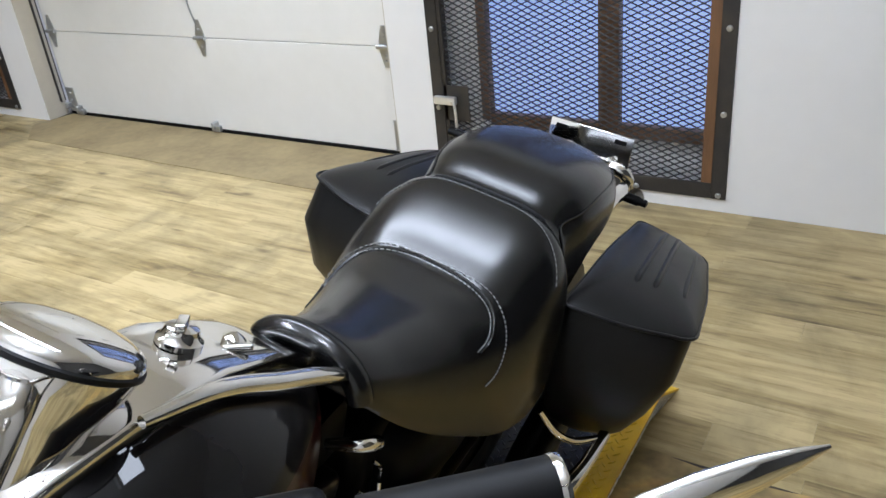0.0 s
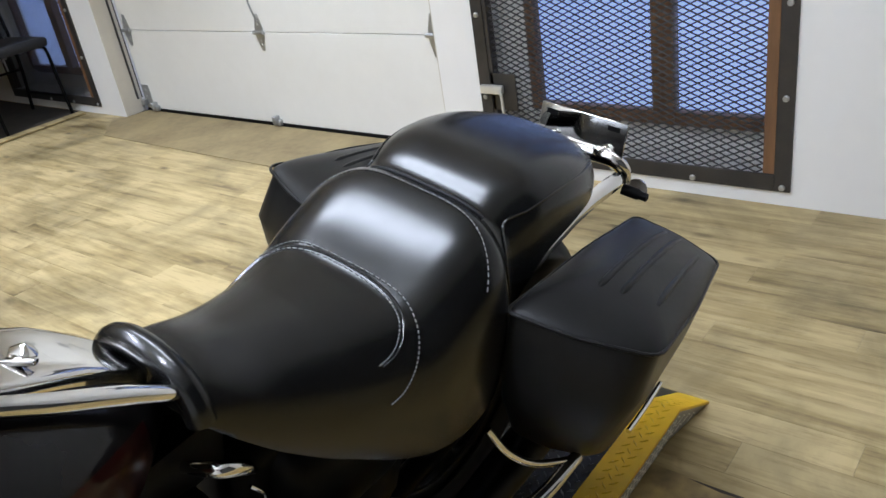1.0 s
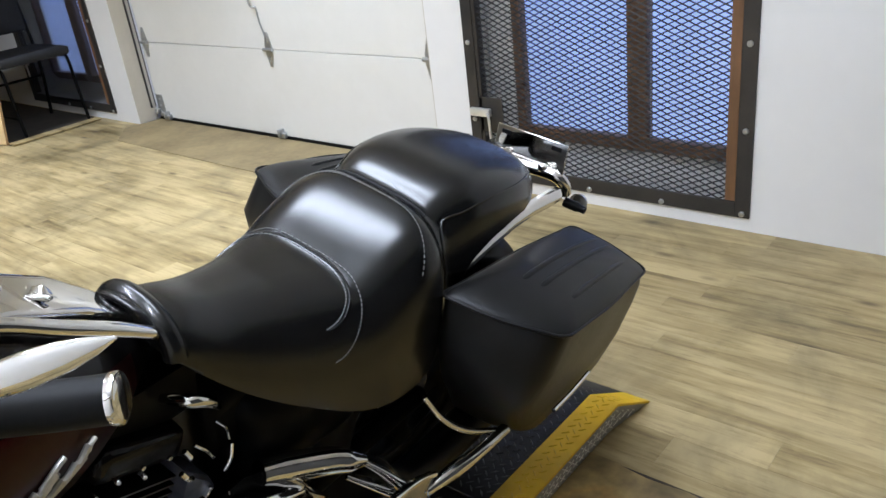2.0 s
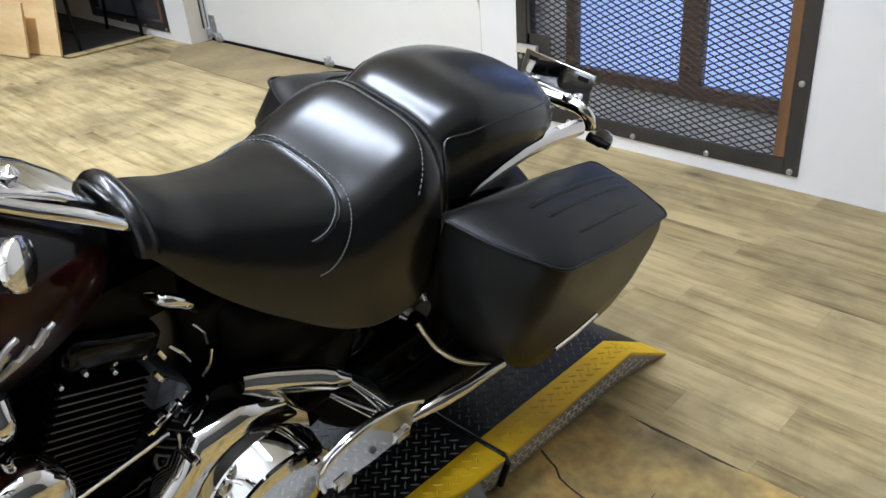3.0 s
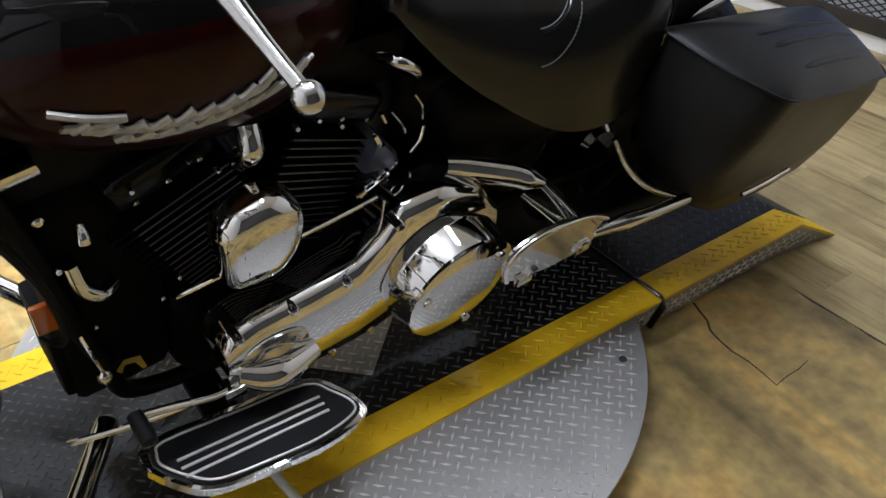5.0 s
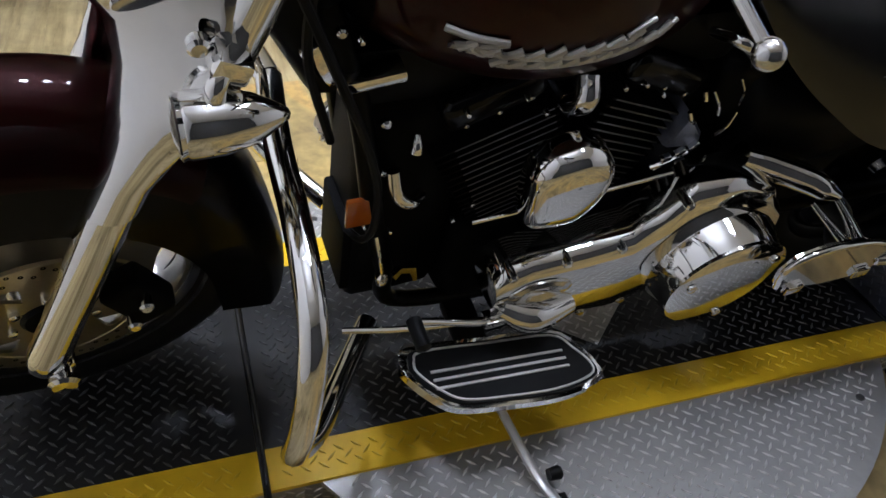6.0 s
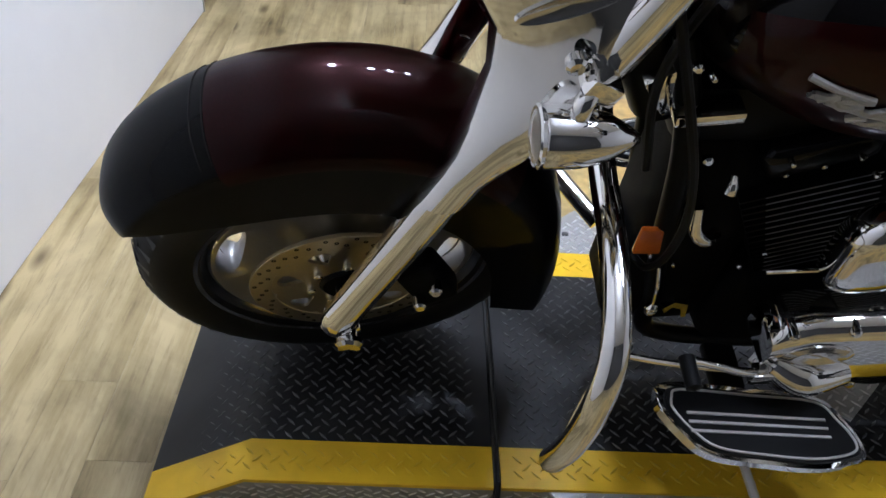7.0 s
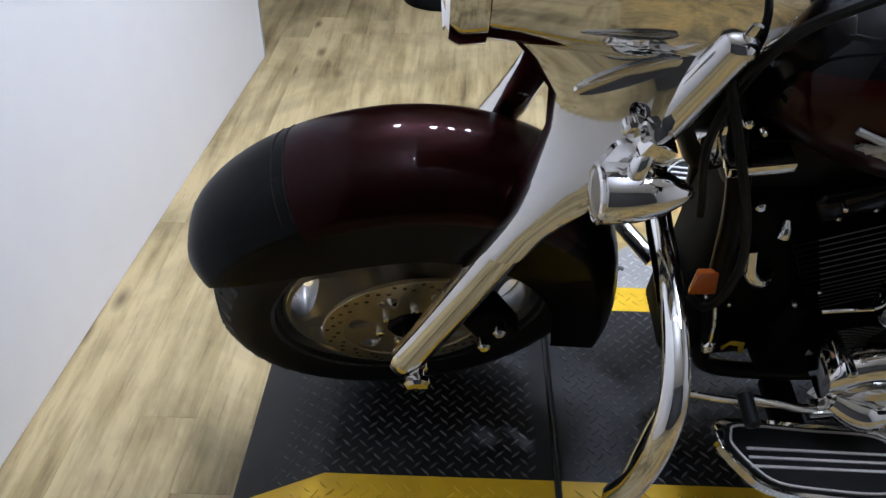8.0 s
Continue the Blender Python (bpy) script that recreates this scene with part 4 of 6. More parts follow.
# front fender
def fender_bm(centre, prof, half, a0, a1, inner, steps=64, thick=0.004, panel=None):
    """A mudguard swept round the wheel: prof gives the outer radius by angle, inner the radius its sides reach down to."""
    bm = bmesh.new()
    rows = []
    for k in range(steps + 1):
        a = math.radians(a0 + (a1 - a0) * k / steps)
        deg = math.degrees(a)
        R, r_in, w = curve_at(prof, deg), curve_at(inner, deg), half(deg)
        row = []
        for j in range(25):
            u = -1 + 2 * j / 24
            if abs(u) < 0.6:
                t = u / 0.6
                x = w * math.copysign(1 - (1 - abs(t)) ** 1.5, t)
                rad = R - 0.45 * w * (abs(x) / w) ** 2.6
            else:
                t = (abs(u) - 0.6) / 0.4
                x = math.copysign(w * (1 - 0.02 * t), u)
                top = R - 0.45 * w
                rad = top + (r_in - top) * t if r_in < top else top
            row.append(Vector((x, -rad * math.cos(a), rad * math.sin(a))) + Vector(centre))
        rows.append(row)
    vs = [[bm.verts.new(p) for p in r] for r in rows]
    for k in range(steps):
        deg = a0 + (a1 - a0) * (k + 0.5) / steps
        for j in range(24):
            f = bm.faces.new((vs[k][j], vs[k][j + 1], vs[k + 1][j + 1], vs[k + 1][j]))
            if panel and panel(deg, j):
                f.material_index = 1
    bmesh.ops.solidify(bm, geom=bm.faces[:], thickness=thick)
    return bm


F_OUT = [(30, 0.408), (40, 0.430), (60, 0.443), (90, 0.443), (115, 0.430), (135, 0.405), (150, 0.380), (165, 0.364), (180, 0.366), (194, 0.378)]
F_IN = [(30, 0.40), (36, 0.384), (45, 0.338), (58, 0.298), (74, 0.279), (94, 0.272), (120, 0.258), (150, 0.240), (180, 0.236), (194, 0.25)]
fender = bike_part("front_fender", fender_bm((0, WC.y, WC.z), F_OUT, lambda d: 0.098 if d > 40 else 0.098 - 0.045 * ((40 - d) / 10) ** 2, 31, 194, F_IN,
                                           panel=lambda d, j: 66 < d < 128 and 4 <= j <= 19), [BLACKGLOSS, BURGUNDY], "black front fender with a burgundy top panel", angle=50)
fender.matrix_local = Matrix.Translation((-0.013, -0.0155, 0.332)) @ pose(0, 0, 0, 0, 0, 3.4) @ pose(0, 0, 0, 0, 6.2, 0) @ Matrix.Scale(1.008, 4) @ Matrix.Translation(-WC)
stripe = bmesh.new()
for deg in (64.0, 66.4):
    pts = []
    for j in range(17):
        x = -0.085 + 0.17 * j / 16
        R = curve_at(F_OUT, deg) - 0.45 * 0.098 * (abs(x) / 0.098) ** 2.6 + 0.0006
        a = math.radians(deg)
        pts.append(Vector((x, WC.y - R * math.cos(a), WC.z + R * math.sin(a))))
    tube_bm(pts, 0.0010, 6, 1, stripe, smooth=False)
part("pinstripe", stripe, PINSTRIPE, fender)

# fork


def fork_at(z, x=0.128):
    return Vector((x, -0.03 + (z - 0.335) * 0.455, z))


def fork_leg():
    pts = [fork_at(z, x) for z, x in ((0.318, 0.128), (0.345, 0.128), (0.42, 0.128), (0.56, 0.128), (0.66, 0.124), (0.74, 0.105))]
    leg = bike_part("fork_slider", tube_bm(pts, [0.024, 0.030, 0.029, 0.030, 0.030, 0.018], 20, 6), CHROME, "chrome fork slider")
    return leg


leg = fork_leg()
mirror(leg)
cover = bike_part("fork_cover", tube_bm([fork_at(z) + Vector((0.005, 0.052, 0)) for z in (0.80, 0.83, 0.92, 1.01)], [0.022, 0.026, 0.027, 0.027], 22, 6), CHROME, "chrome upper fork cover")
part("cover_cap", placed(lathe_bm([(0.0, 0.0275), (0.006, 0.027), (0.014, 0.020), (0.018, 0.012), (0.030, 0.011), (0.034, 0.0005)], "z", 24), Matrix.Translation(fork_at(1.01) + Vector((0.005, 0.052, -0.001))) @ pose(0, 0, 0, -24)), CHROME, cover)
mirror(cover)
for sx in (1, -1):
    bm = placed(lathe_bm([(0.0, 0.001), (0.0, 0.017), (0.018, 0.017), (0.02, 0.012), (0.032, 0.012), (0.034, 0.020), (0.042, 0.021), (0.047, 0.016), (0.048, 0.001)], "x", 24), Matrix.Translation((0.122, -0.012, 0.325)) @ pose(0, 0, 0, 0, 6, 0) @ Matrix.Scale(1.12, 4))
    nut = bike_part("axle_cap", bm, CHROME, "chrome axle cap") if sx > 0 else mirror(nut)
bike_part("fork_bracket", placed(box_bm(-0.02, 0.02, -0.012, 0.012, -0.02, 0.02, 0.006, 2), Matrix.Translation((0.118, 0.040, 0.475))), CHROME, "small chrome brake hose bracket")

# nacelle and headlamp
nac = []
for y, z, w, up, down, n in ((0.040, 1.045, 0.098, 0.098, 0.098, 2.0), (0.060, 1.045, 0.106, 0.106, 0.104, 2.0), (0.105, 1.045, 0.114, 0.110, 0.104, 2.1), (0.16, 1.045, 0.128, 0.108, 0.104, 2.3),
                             (0.25, 1.05, 0.140, 0.095, 0.12, 2.5), (0.33, 1.05, 0.143, 0.08, 0.14, 2.6), (0.41, 1.04, 0.12, 0.068, 0.12, 2.4), (0.455, 1.02, 0.085, 0.045, 0.07, 2.2)):
    nac.append(super_ring(0, y, z, w, up, down, n, 40))
nacelle = bike_part("headlamp_nacelle", rings_bm(nac), CHROME, "large chrome headlamp nacelle", angle=60)
part("headlamp_bezel", placed(lathe_bm([(0.03, 0.112), (0.0, 0.114), (-0.012, 0.108), (-0.016, 0.098), (-0.008, 0.092), (0.0, 0.09)], "y", 48), Matrix.Translation((0, 0.040, 1.045))), CHROME, nacelle)
part("headlamp_lens", placed(lathe_bm([(0.0, 0.092), (-0.014, 0.075), (-0.022, 0.045), (-0.025, 0.0005)], "y", 40), Matrix.Translation((0, 0.040, 1.045))), CLEARLENS, nacelle, "clear headlamp lens")
# side wing of the nacelle that runs down the fork leg
wing = []
for z, ya, yb, xo in ((0.655, 0.085, 0.150, 0.160), (0.70, 0.098, 0.176, 0.166), (0.75, 0.116, 0.205, 0.173), (0.80, 0.138, 0.230, 0.172), (0.85, 0.152, 0.252, 0.167), (0.90, 0.150, 0.275, 0.158),
                      (0.945, 0.118, 0.295, 0.148), (0.985, 0.080, 0.315, 0.136), (1.03, 0.055, 0.335, 0.120), (1.07, 0.06, 0.335, 0.100)):
    # a flat face that slopes from a thin front edge out to a ridge near the rear
    w = yb - ya
    ring = [(xo - 0.085, ya + 0.006, z), (xo - 0.080, ya, z)] + [(xo - 0.076 + 0.072 * t ** curve_at([(0.655, 0.32), (0.70, 0.38), (0.80, 0.65), (0.86, 0.85), (1.1, 0.85)], z), ya + w * 0.84 * t, z) for t in np.linspace(0.06, 0.94, 12)]
    ring += [(xo, ya + w * 0.88, z), (xo, ya + w * 0.95, z), (xo - 0.008, yb, z), (xo - 0.03, yb + 0.002, z), (xo - 0.06, yb - 0.01, z), (xo - 0.085, ya + w * 0.6, z)]
    f = max(0.0, min(1.0, (0.80 - z) / 0.145))
    axis = fork_at(z, 0.126)
    wrap = [(axis.x + 0.0345 * math.sin(a), axis.y - 0.0345 * math.cos(a), z) for a in np.linspace(math.radians(-60), math.radians(240), len(ring))]
    ring = [tuple(p + (q - p) * f for p, q in zip(u, v)) for u, v in zip(ring, wrap)]
    wing.append(ring)
w1 = bike_part("nacelle_wing", rings_bm(wing), CHROME, "chrome wing of the nacelle over the fork", angle=60)
mirror(w1)
slot = placed(lathe_bm([(0.0, 0.001), (0.003, 0.8), (0.006, 0.98), (0.003, 1.0), (0.0, 1.0)], "x", 32), Matrix.Translation((0.153, 0.215, 0.985)) @ pose(0, 0, 0, 22) @ Matrix.Diagonal((1, 0.058, 0.014, 1)))
part("nacelle_slot", slot, ALUMINIUM, w1, "oval recess with a dull finish")

# bullet turn signals at the fork
for sx in (1, -1):
    if sx > 0:
        body = bike_part("turn_signal", placed(lathe_bm([(0.0, 0.034), (0.004, 0.037), (0.04, 0.036), (0.075, 0.028), (0.10, 0.014), (0.112, 0.006), (0.114, 0.0005)], "y", 32), Matrix.Translation((0.193, 0.205, 0.838))), CHROME, "chrome bullet turn signal")
        part("lens", placed(lathe_bm([(0.002, 0.033), (-0.006, 0.030), (-0.010, 0.018), (-0.011, 0.0005)], "y", 28), Matrix.Translation((0.193, 0.205, 0.838))), CLEARLENS, body, "amber-tinted clear lens")
        part("lens_ring", placed(lathe_bm([(0.004, 0.034), (-0.004, 0.038), (-0.006, 0.034), (0.0, 0.032)], "y", 28), Matrix.Translation((0.193, 0.205, 0.838))), CHROME, body)
        part("stem", tube_bm([(0.193, 0.24, 0.86), (0.19, 0.245, 0.885), (0.165, 0.265, 0.90)], 0.012, 12), CHROME, body)
        part("clamp", placed(box_bm(-0.02, 0.02, -0.02, 0.02, -0.014, 0.014, 0.006, 2), Matrix.Translation((0.172, 0.262, 0.898)) @ pose(0, 0, 0, -26)), CHROME, body)
    else:
        r = mirror(body)
        for ch in list(body.children):
            mirror(ch).parent = r
for z in (0.915,):
    bike_part("fork_bolt", placed(lathe_bm([(0.0, 0.012), (0.012, 0.012), (0.016, 0.008), (0.016, 0.0005)], "x", 16), Matrix.Translation(fork_at(z, 0.155))), CHROME)

# handlebar
bar = tube_bm([(0.0, 0.375, 1.10), (0.08, 0.37, 1.105), (0.155, 0.41, 1.135), (0.215, 0.51, 1.152), (0.27, 0.595, 1.157), (0.33, 0.655, 1.170), (0.398, 0.714, 1.186)], 0.0135, 16)
bar_l = bike_part("handlebar", bar, CHROME, "chrome handlebar")
mirror(bar_l)
grip = bike_part("grip", tube_bm([(0.300, 0.628, 1.163), (0.35, 0.672, 1.174), (0.396, 0.712, 1.1855)], 0.0205, 20), BLACKRUBBER, "black rubber grip with chrome end")
part("grip_end", tube_bm([(0.3945, 0.7105, 1.1851), (0.3975, 0.7132, 1.1859), (0.3995, 0.7150, 1.1864), (0.4005, 0.7159, 1.1867)], [0.0212, 0.0218, 0.0212, 0.017], 32, 3), CHROME, grip)
mirror(grip)
bike_part("switch_housing", placed(box_bm(-0.026, 0.026, -0.03, 0.03, -0.03, 0.03, 0.012, 3), Matrix.Translation((0.268, 0.592, 1.157)) @ pose(0, 0, 0, 0, 0, -42)), BLACKPAINT, "black switch housing")
bike_part("clutch_perch", placed(box_bm(-0.018, 0.022, -0.03, 0.028, -0.02, 0.02, 0.009, 3), Matrix.Translation((0.322, 0.580, 1.178)) @ pose(0, 0, 0, 0, 0, -35)), CHROME, "chrome clutch lever perch")
BALL = (0.462, 0.620, 1.104)
lever = bike_part("clutch_lever", tube_bm([(0.322, 0.578, 1.178), (0.340, 0.597, 1.156), (0.370, 0.604, 1.140), (0.416, 0.612, 1.122), (0.455, 0.619, 1.107)], [0.010, 0.013, 0.011, 0.008, 0.008], 14, flat=0.75), ALUMINIUM, "polished clutch lever with ball end")
ball = bmesh.new()
bmesh.ops.create_uvsphere(ball, u_segments=18, v_segments=12, radius=0.0135, matrix=Matrix.Translation(BALL))
part("lever_ball", ball, ALUMINIUM, lever)
head = []
for s, w, t in ((0.0, 0.001, 0.001), (0.015, 0.006, 0.003), (0.035, 0.010, 0.005), (0.06, 0.012, 0.006), (0.085, 0.011, 0.006), (0.10, 0.008, 0.005), (0.11, 0.005, 0.004)):
    tip, along = Vector((0.506, 0.652, 1.352)), Vector((-0.70, -0.52, -0.49)).normalized()
    side = along.cross(Vector((0.55, -0.8, 0.2))).normalized()
    face = along.cross(side).normalized()
    head.append([tip + along * s + side * (w * math.cos(a)) + face * (t * math.sin(a)) for a in (2 * math.pi * k / 20 for k in range(20))])
mirror_head = bike_part("mirror", rings_bm(head), CHROME, "slim chrome rear-view mirror", angle=60)
part("stem", tube_bm([(0.429, 0.595, 1.298), (0.385, 0.565, 1.255), (0.318, 0.585, 1.185)], 0.005, 10), CHROME, mirror_head)
bike_part("riser_clamp", placed(box_bm(-0.075, 0.075, -0.03, 0.03, -0.028, 0.028, 0.014, 3), Matrix.Translation((0, 0.378, 1.10))), CHROME, "chrome handlebar clamp")

# fuel tank
T_TOP = [(0.40, 0.93), (0.46, 0.99), (0.55, 1.038), (0.65, 1.050), (0.75, 1.036), (0.84, 0.995), (0.92, 0.944), (0.985, 0.885)]
T_BOT = [(0.40, 0.85), (0.46, 0.81), (0.54, 0.77), (0.65, 0.742), (0.78, 0.742), (0.88, 0.765), (0.985, 0.82)]
T_W = [(0.40, 0.030), (0.43, 0.085), (0.48, 0.135), (0.56, 0.172), (0.66, 0.184), (0.76, 0.172), (0.85, 0.138), (0.93, 0.092), (0.985, 0.045)]
rings = []
for k in range(31):
    y = 0.40 + 0.585 * k / 30
    t, b = curve_at(T_TOP, y), curve_at(T_BOT, y)
    zc = b + (t - b) * 0.52
    rings.append(super_ring(0, y, zc, curve_at(T_W, y), t - zc, zc - b, 2.35, 44))
tank_bm = rings_bm(rings)
tank_bm.faces.ensure_lookup_table()
for k in range(2, 27):
    for j in list(range(38, 44)) + [0, 1, 2] + list(range(19, 28)):
        tank_bm.faces[k * 44 + j].material_index = 1
tank = bike_part("fuel_tank", tank_bm, [BLACKGLOSS, BURGUNDY], "black and burgundy gloss painted fuel tank", angle=70)
cons = []
for y, w, drop in ((0.545, 0.030, 0.02), (0.56, 0.046, 0.006), (0.60, 0.056, 0), (0.70, 0.062, 0), (0.80, 0.060, 0), (0.90, 0.053, 0), (0.955, 0.046, 0), (0.968, 0.043, 0.003), (0.977, 0.038, 0.010), (0.982, 0.034, 0.022)):
    zt = curve_at(T_TOP, y) + 0.014 - drop
    side = [(w, zt - 0.032), (w, zt - 0.006), (w - 0.002, zt - 0.002), (w - 0.006, zt), (w * 0.5, zt + 0.001)]
    cons.append([(x, y, z) for x, z in side] + [(-x, y, z) for x, z in side[::-1]])
part("console", rings_bm(cons), CHROME, tank, "chrome tank console", angle=50)
part("tank_strip", tube_bm([(0.066, 0.68, 1.066), (0.074, 0.77, 1.036), (0.086, 0.845, 0.993), (0.094, 0.91, 0.955), (0.099, 0.958, 0.922), (0.094, 0.985, 0.900)], [0.006, 0.010, 0.011, 0.011, 0.009, 0.004], 12, 6, flat=0.8), CHROME, tank, "chrome trim strip along the tank top")
zs = curve_at(T_TOP, 0.80) + 0.014
part("ignition_switch", placed(lathe_bm([(0.0, 0.024), (0.006, 0.024), (0.010, 0.019), (0.018, 0.017), (0.021, 0.012), (0.021, 0.001)], "z", 28), Matrix.Translation((-0.004, 0.80, zs)) @ pose(0, 0, 0, -22)), CHROME, tank, "chrome ignition switch")
part("switch_wing", placed(box_bm(-0.006, 0.006, -0.018, 0.018, 0.0, 0.008, 0.003, 3), Matrix.Translation((-0.004, 0.806, zs + 0.017)) @ pose(0, 0, 0, -22, 0, 35)), CHROME, tank)
part("filler_catch", placed(lathe_bm([(0.0, 0.013), (0.006, 0.013), (0.010, 0.008), (0.013, 0.001)], "z", 20), Matrix.Translation((0.014, 0.862, curve_at(T_TOP, 0.862) + 0.013)) @ pose(0, 0, 0, -28)), CHROME, tank)
part("filler_catch", placed(box_bm(-0.016, 0.016, -0.006, 0.006, 0.0, 0.007, 0.003, 3), Matrix.Translation((0.030, 0.85, curve_at(T_TOP, 0.85) + 0.013)) @ pose(0, 0, 0, -27, 0, 40)), CHROME, tank)
# the speedometer leans back on a chrome neck ahead of the console
pod = Matrix.Translation((0.0, 0.665, 1.123)) @ pose(0, 0, 0, -37)
speedo = part("speedometer", placed(lathe_bm([(-0.15, 0.034), (-0.09, 0.040), (-0.05, 0.050), (-0.02, 0.063), (-0.004, 0.067), (0.006, 0.0675), (0.012, 0.065), (0.016, 0.060), (0.020, 0.050), (0.0235, 0.034), (0.0255, 0.016), (0.026, 0.001)], "z", 48), pod), CHROME, tank, "domed chrome speedometer pod")
part("pod_seal", placed(lathe_bm([(-0.004, 0.0665), (-0.002, 0.0695), (0.002, 0.0695), (0.004, 0.0670)], "z", 48), pod), BLACKRUBBER, speedo)


def tank_x(y, z):
    t, b = curve_at(T_TOP, y), curve_at(T_BOT, y)
    zc = b + (t - b) * 0.52
    s = (z - zc) / (t - zc if z > zc else zc - b)
    return curve_at(T_W, y) * max(0.05, 1 - abs(s) ** 2.35) ** (1 / 2.35)


# tank badge: an unreadable script, drawn as slanting strokes on two lines
badge = bmesh.new()
random.seed(4)


def stroke(points, r=0.0045):
    tube_bm([(tank_x(y, z) + 0.003, y, z) for y, z in points], r, 8, 3, badge)


def script(ya, yb, zs, n, h):
    """One line of joined slanting strokes."""
    pts = []
    for k in range(n):
        t = k / (n - 1)
        y = ya + (yb - ya) * t
        z = curve_at(zs, y)
        g = h * (1.0 if k in (0, 4, n - 1) else random.uniform(0.55, 0.8))
        step = (yb - ya) / n
        pts += [(y - step * 0.35, z - h * 0.55), (y + step * 0.45, z + g), (y + step * 0.25, z + g * 0.15)]
    stroke(pts, 0.0054)
    stroke([(y, curve_at(zs, y) - h * 0.5) for y in np.linspace(ya, yb, 9)], 0.0048)


stroke([(0.503, 0.897), (0.535, 0.890), (0.575, 0.885)], 0.0048)
stroke([(0.575, 0.885), (0.545, 0.878), (0.512, 0.874), (0.56, 0.870)], 0.0048)
script(0.530, 0.745, [(0.52, 0.876), (0.60, 0.867), (0.67, 0.866), (0.76, 0.877)], 9, 0.0085)
script(0.570, 0.800, [(0.56, 0.853), (0.65, 0.850), (0.72, 0.854), (0.81, 0.867)], 11, 0.0075)
stroke([(0.735, 0.876), (0.76, 0.890), (0.772, 0.893)], 0.004)
stroke([(0.790, 0.862), (0.812, 0.870), (0.822, 0.872)], 0.0036)
tagged(part("tank_badge", badge, BADGE, tank), "silver badge of slanting strokes in two lines", kind="stuff")

# the rear half sits a little out of line with the steered front: seat, bags and rear wheel turn about the steering head
TURN = pose(0, 0, 0, 0, -16.0, 0) @ pose(0, 0, 0, 0, 0, -2.3) @ pose(0, 0, 0, 0, 16.0, 0)

# seat
S_TOP = [(0.978, 0.922), (1.03, 0.912), (1.10, 0.886), (1.20, 0.862), (1.27, 0.852), (1.305, 0.849), (1.322, 0.854), (1.36, 0.870), (1.42, 0.892), (1.455, 0.902), (1.482, 0.906), (1.502, 0.898), (1.514, 0.900), (1.545, 0.914), (1.585, 0.924), (1.64, 0.925), (1.72, 0.914), (1.80, 0.892), (1.87, 0.865), (1.93, 0.82), (1.955, 0.79)]
S_W = [(0.978, 0.074), (1.02, 0.094), (1.08, 0.116), (1.16, 0.146), (1.25, 0.180), (1.33, 0.202), (1.42, 0.207), (1.47, 0.196), (1.50, 0.174), (1.53, 0.164), (1.60, 0.170), (1.70, 0.170), (1.80, 0.155), (1.88, 0.122), (1.93, 0.080), (1.955, 0.04)]
S_BOT = [(0.978, 0.870), (1.02, 0.82), (1.08, 0.755), (1.16, 0.69), (1.28, 0.62), (1.40, 0.61), (1.47, 0.645), (1.54, 0.72), (1.61, 0.785), (1.70, 0.805), (1.80, 0.80), (1.955, 0.77)]
SEAT_N = [(0.978, 2.2), (1.20, 2.6), (1.31, 3.3), (1.42, 3.8), (1.48, 3.8), (1.53, 3.8), (1.62, 3.8), (1.80, 3.4), (1.955, 2.4)]
SEAT_M = [(0.978, 2.0), (1.20, 2.2), (1.31, 2.7), (1.42, 3.1), (1.48, 3.1), (1.53, 3.0), (1.62, 2.8), (1.80, 2.5), (1.955, 2.1)]


def seat_point(y, a, lift=0.0):
    """A point on the seat: a runs from 0 at the left lower edge over the top to pi."""
    w, t, b = curve_at(S_W, y), curve_at(S_TOP, y), curve_at(S_BOT, y)
    c, s = math.cos(a), math.sin(a)
    x = (w + lift) * math.copysign(abs(c) ** (2 / curve_at(SEAT_N, y)), c)
    dip = 0.005 * max(0, 1 - abs(y - 1.20) / 0.18) * (1 - abs(c)) ** 2
    return Vector((x, y, b + (t - b + lift - dip) * abs(s) ** (2 / curve_at(SEAT_M, y))))


rings = []
for k in range(111):
    y = 0.978 + 0.977 * k / 110
    rings.append([seat_point(y, math.pi * j / 36) for j in range(37)])
seat = bike_part("seat", rings_bm(rings), LEATHER, "smooth black leather two-up seat", angle=75)
seat.matrix_local = TURN


def seam(points, r=0.0018, bm=None):
    return tube_bm(points, r, 6, 2, bm)


def arc_seam(y_side, y_top, a_end, lift):
    """A curved seam over the seat, furthest back on the centre line."""
    pts = []
    for k in range(41):
        t = -1 + 2 * k / 40
        a = math.pi / 2 + t * (math.pi / 2 - a_end)
        y = y_top - (y_top - y_side) * abs(t) ** 2.2
        pts.append(seat_point(y, a, lift))
    return pts


def seat_on(y, x=None, z=None, lift=0.0):
    """The seat's surface at y, given x on its top or z on its left side."""
    w, t, b = curve_at(S_W, y), curve_at(S_TOP, y), curve_at(S_BOT, y)
    if z is None:
        a = math.acos(max(-0.999, min(0.999, math.copysign((abs(x) / w) ** (curve_at(SEAT_N, y) / 2), x))))
    else:
        a = math.asin(min(1.0, max(0.0, (z - b) / (t - b)) ** (curve_at(SEAT_M, y) / 2)))
    return seat_point(y, a, lift)


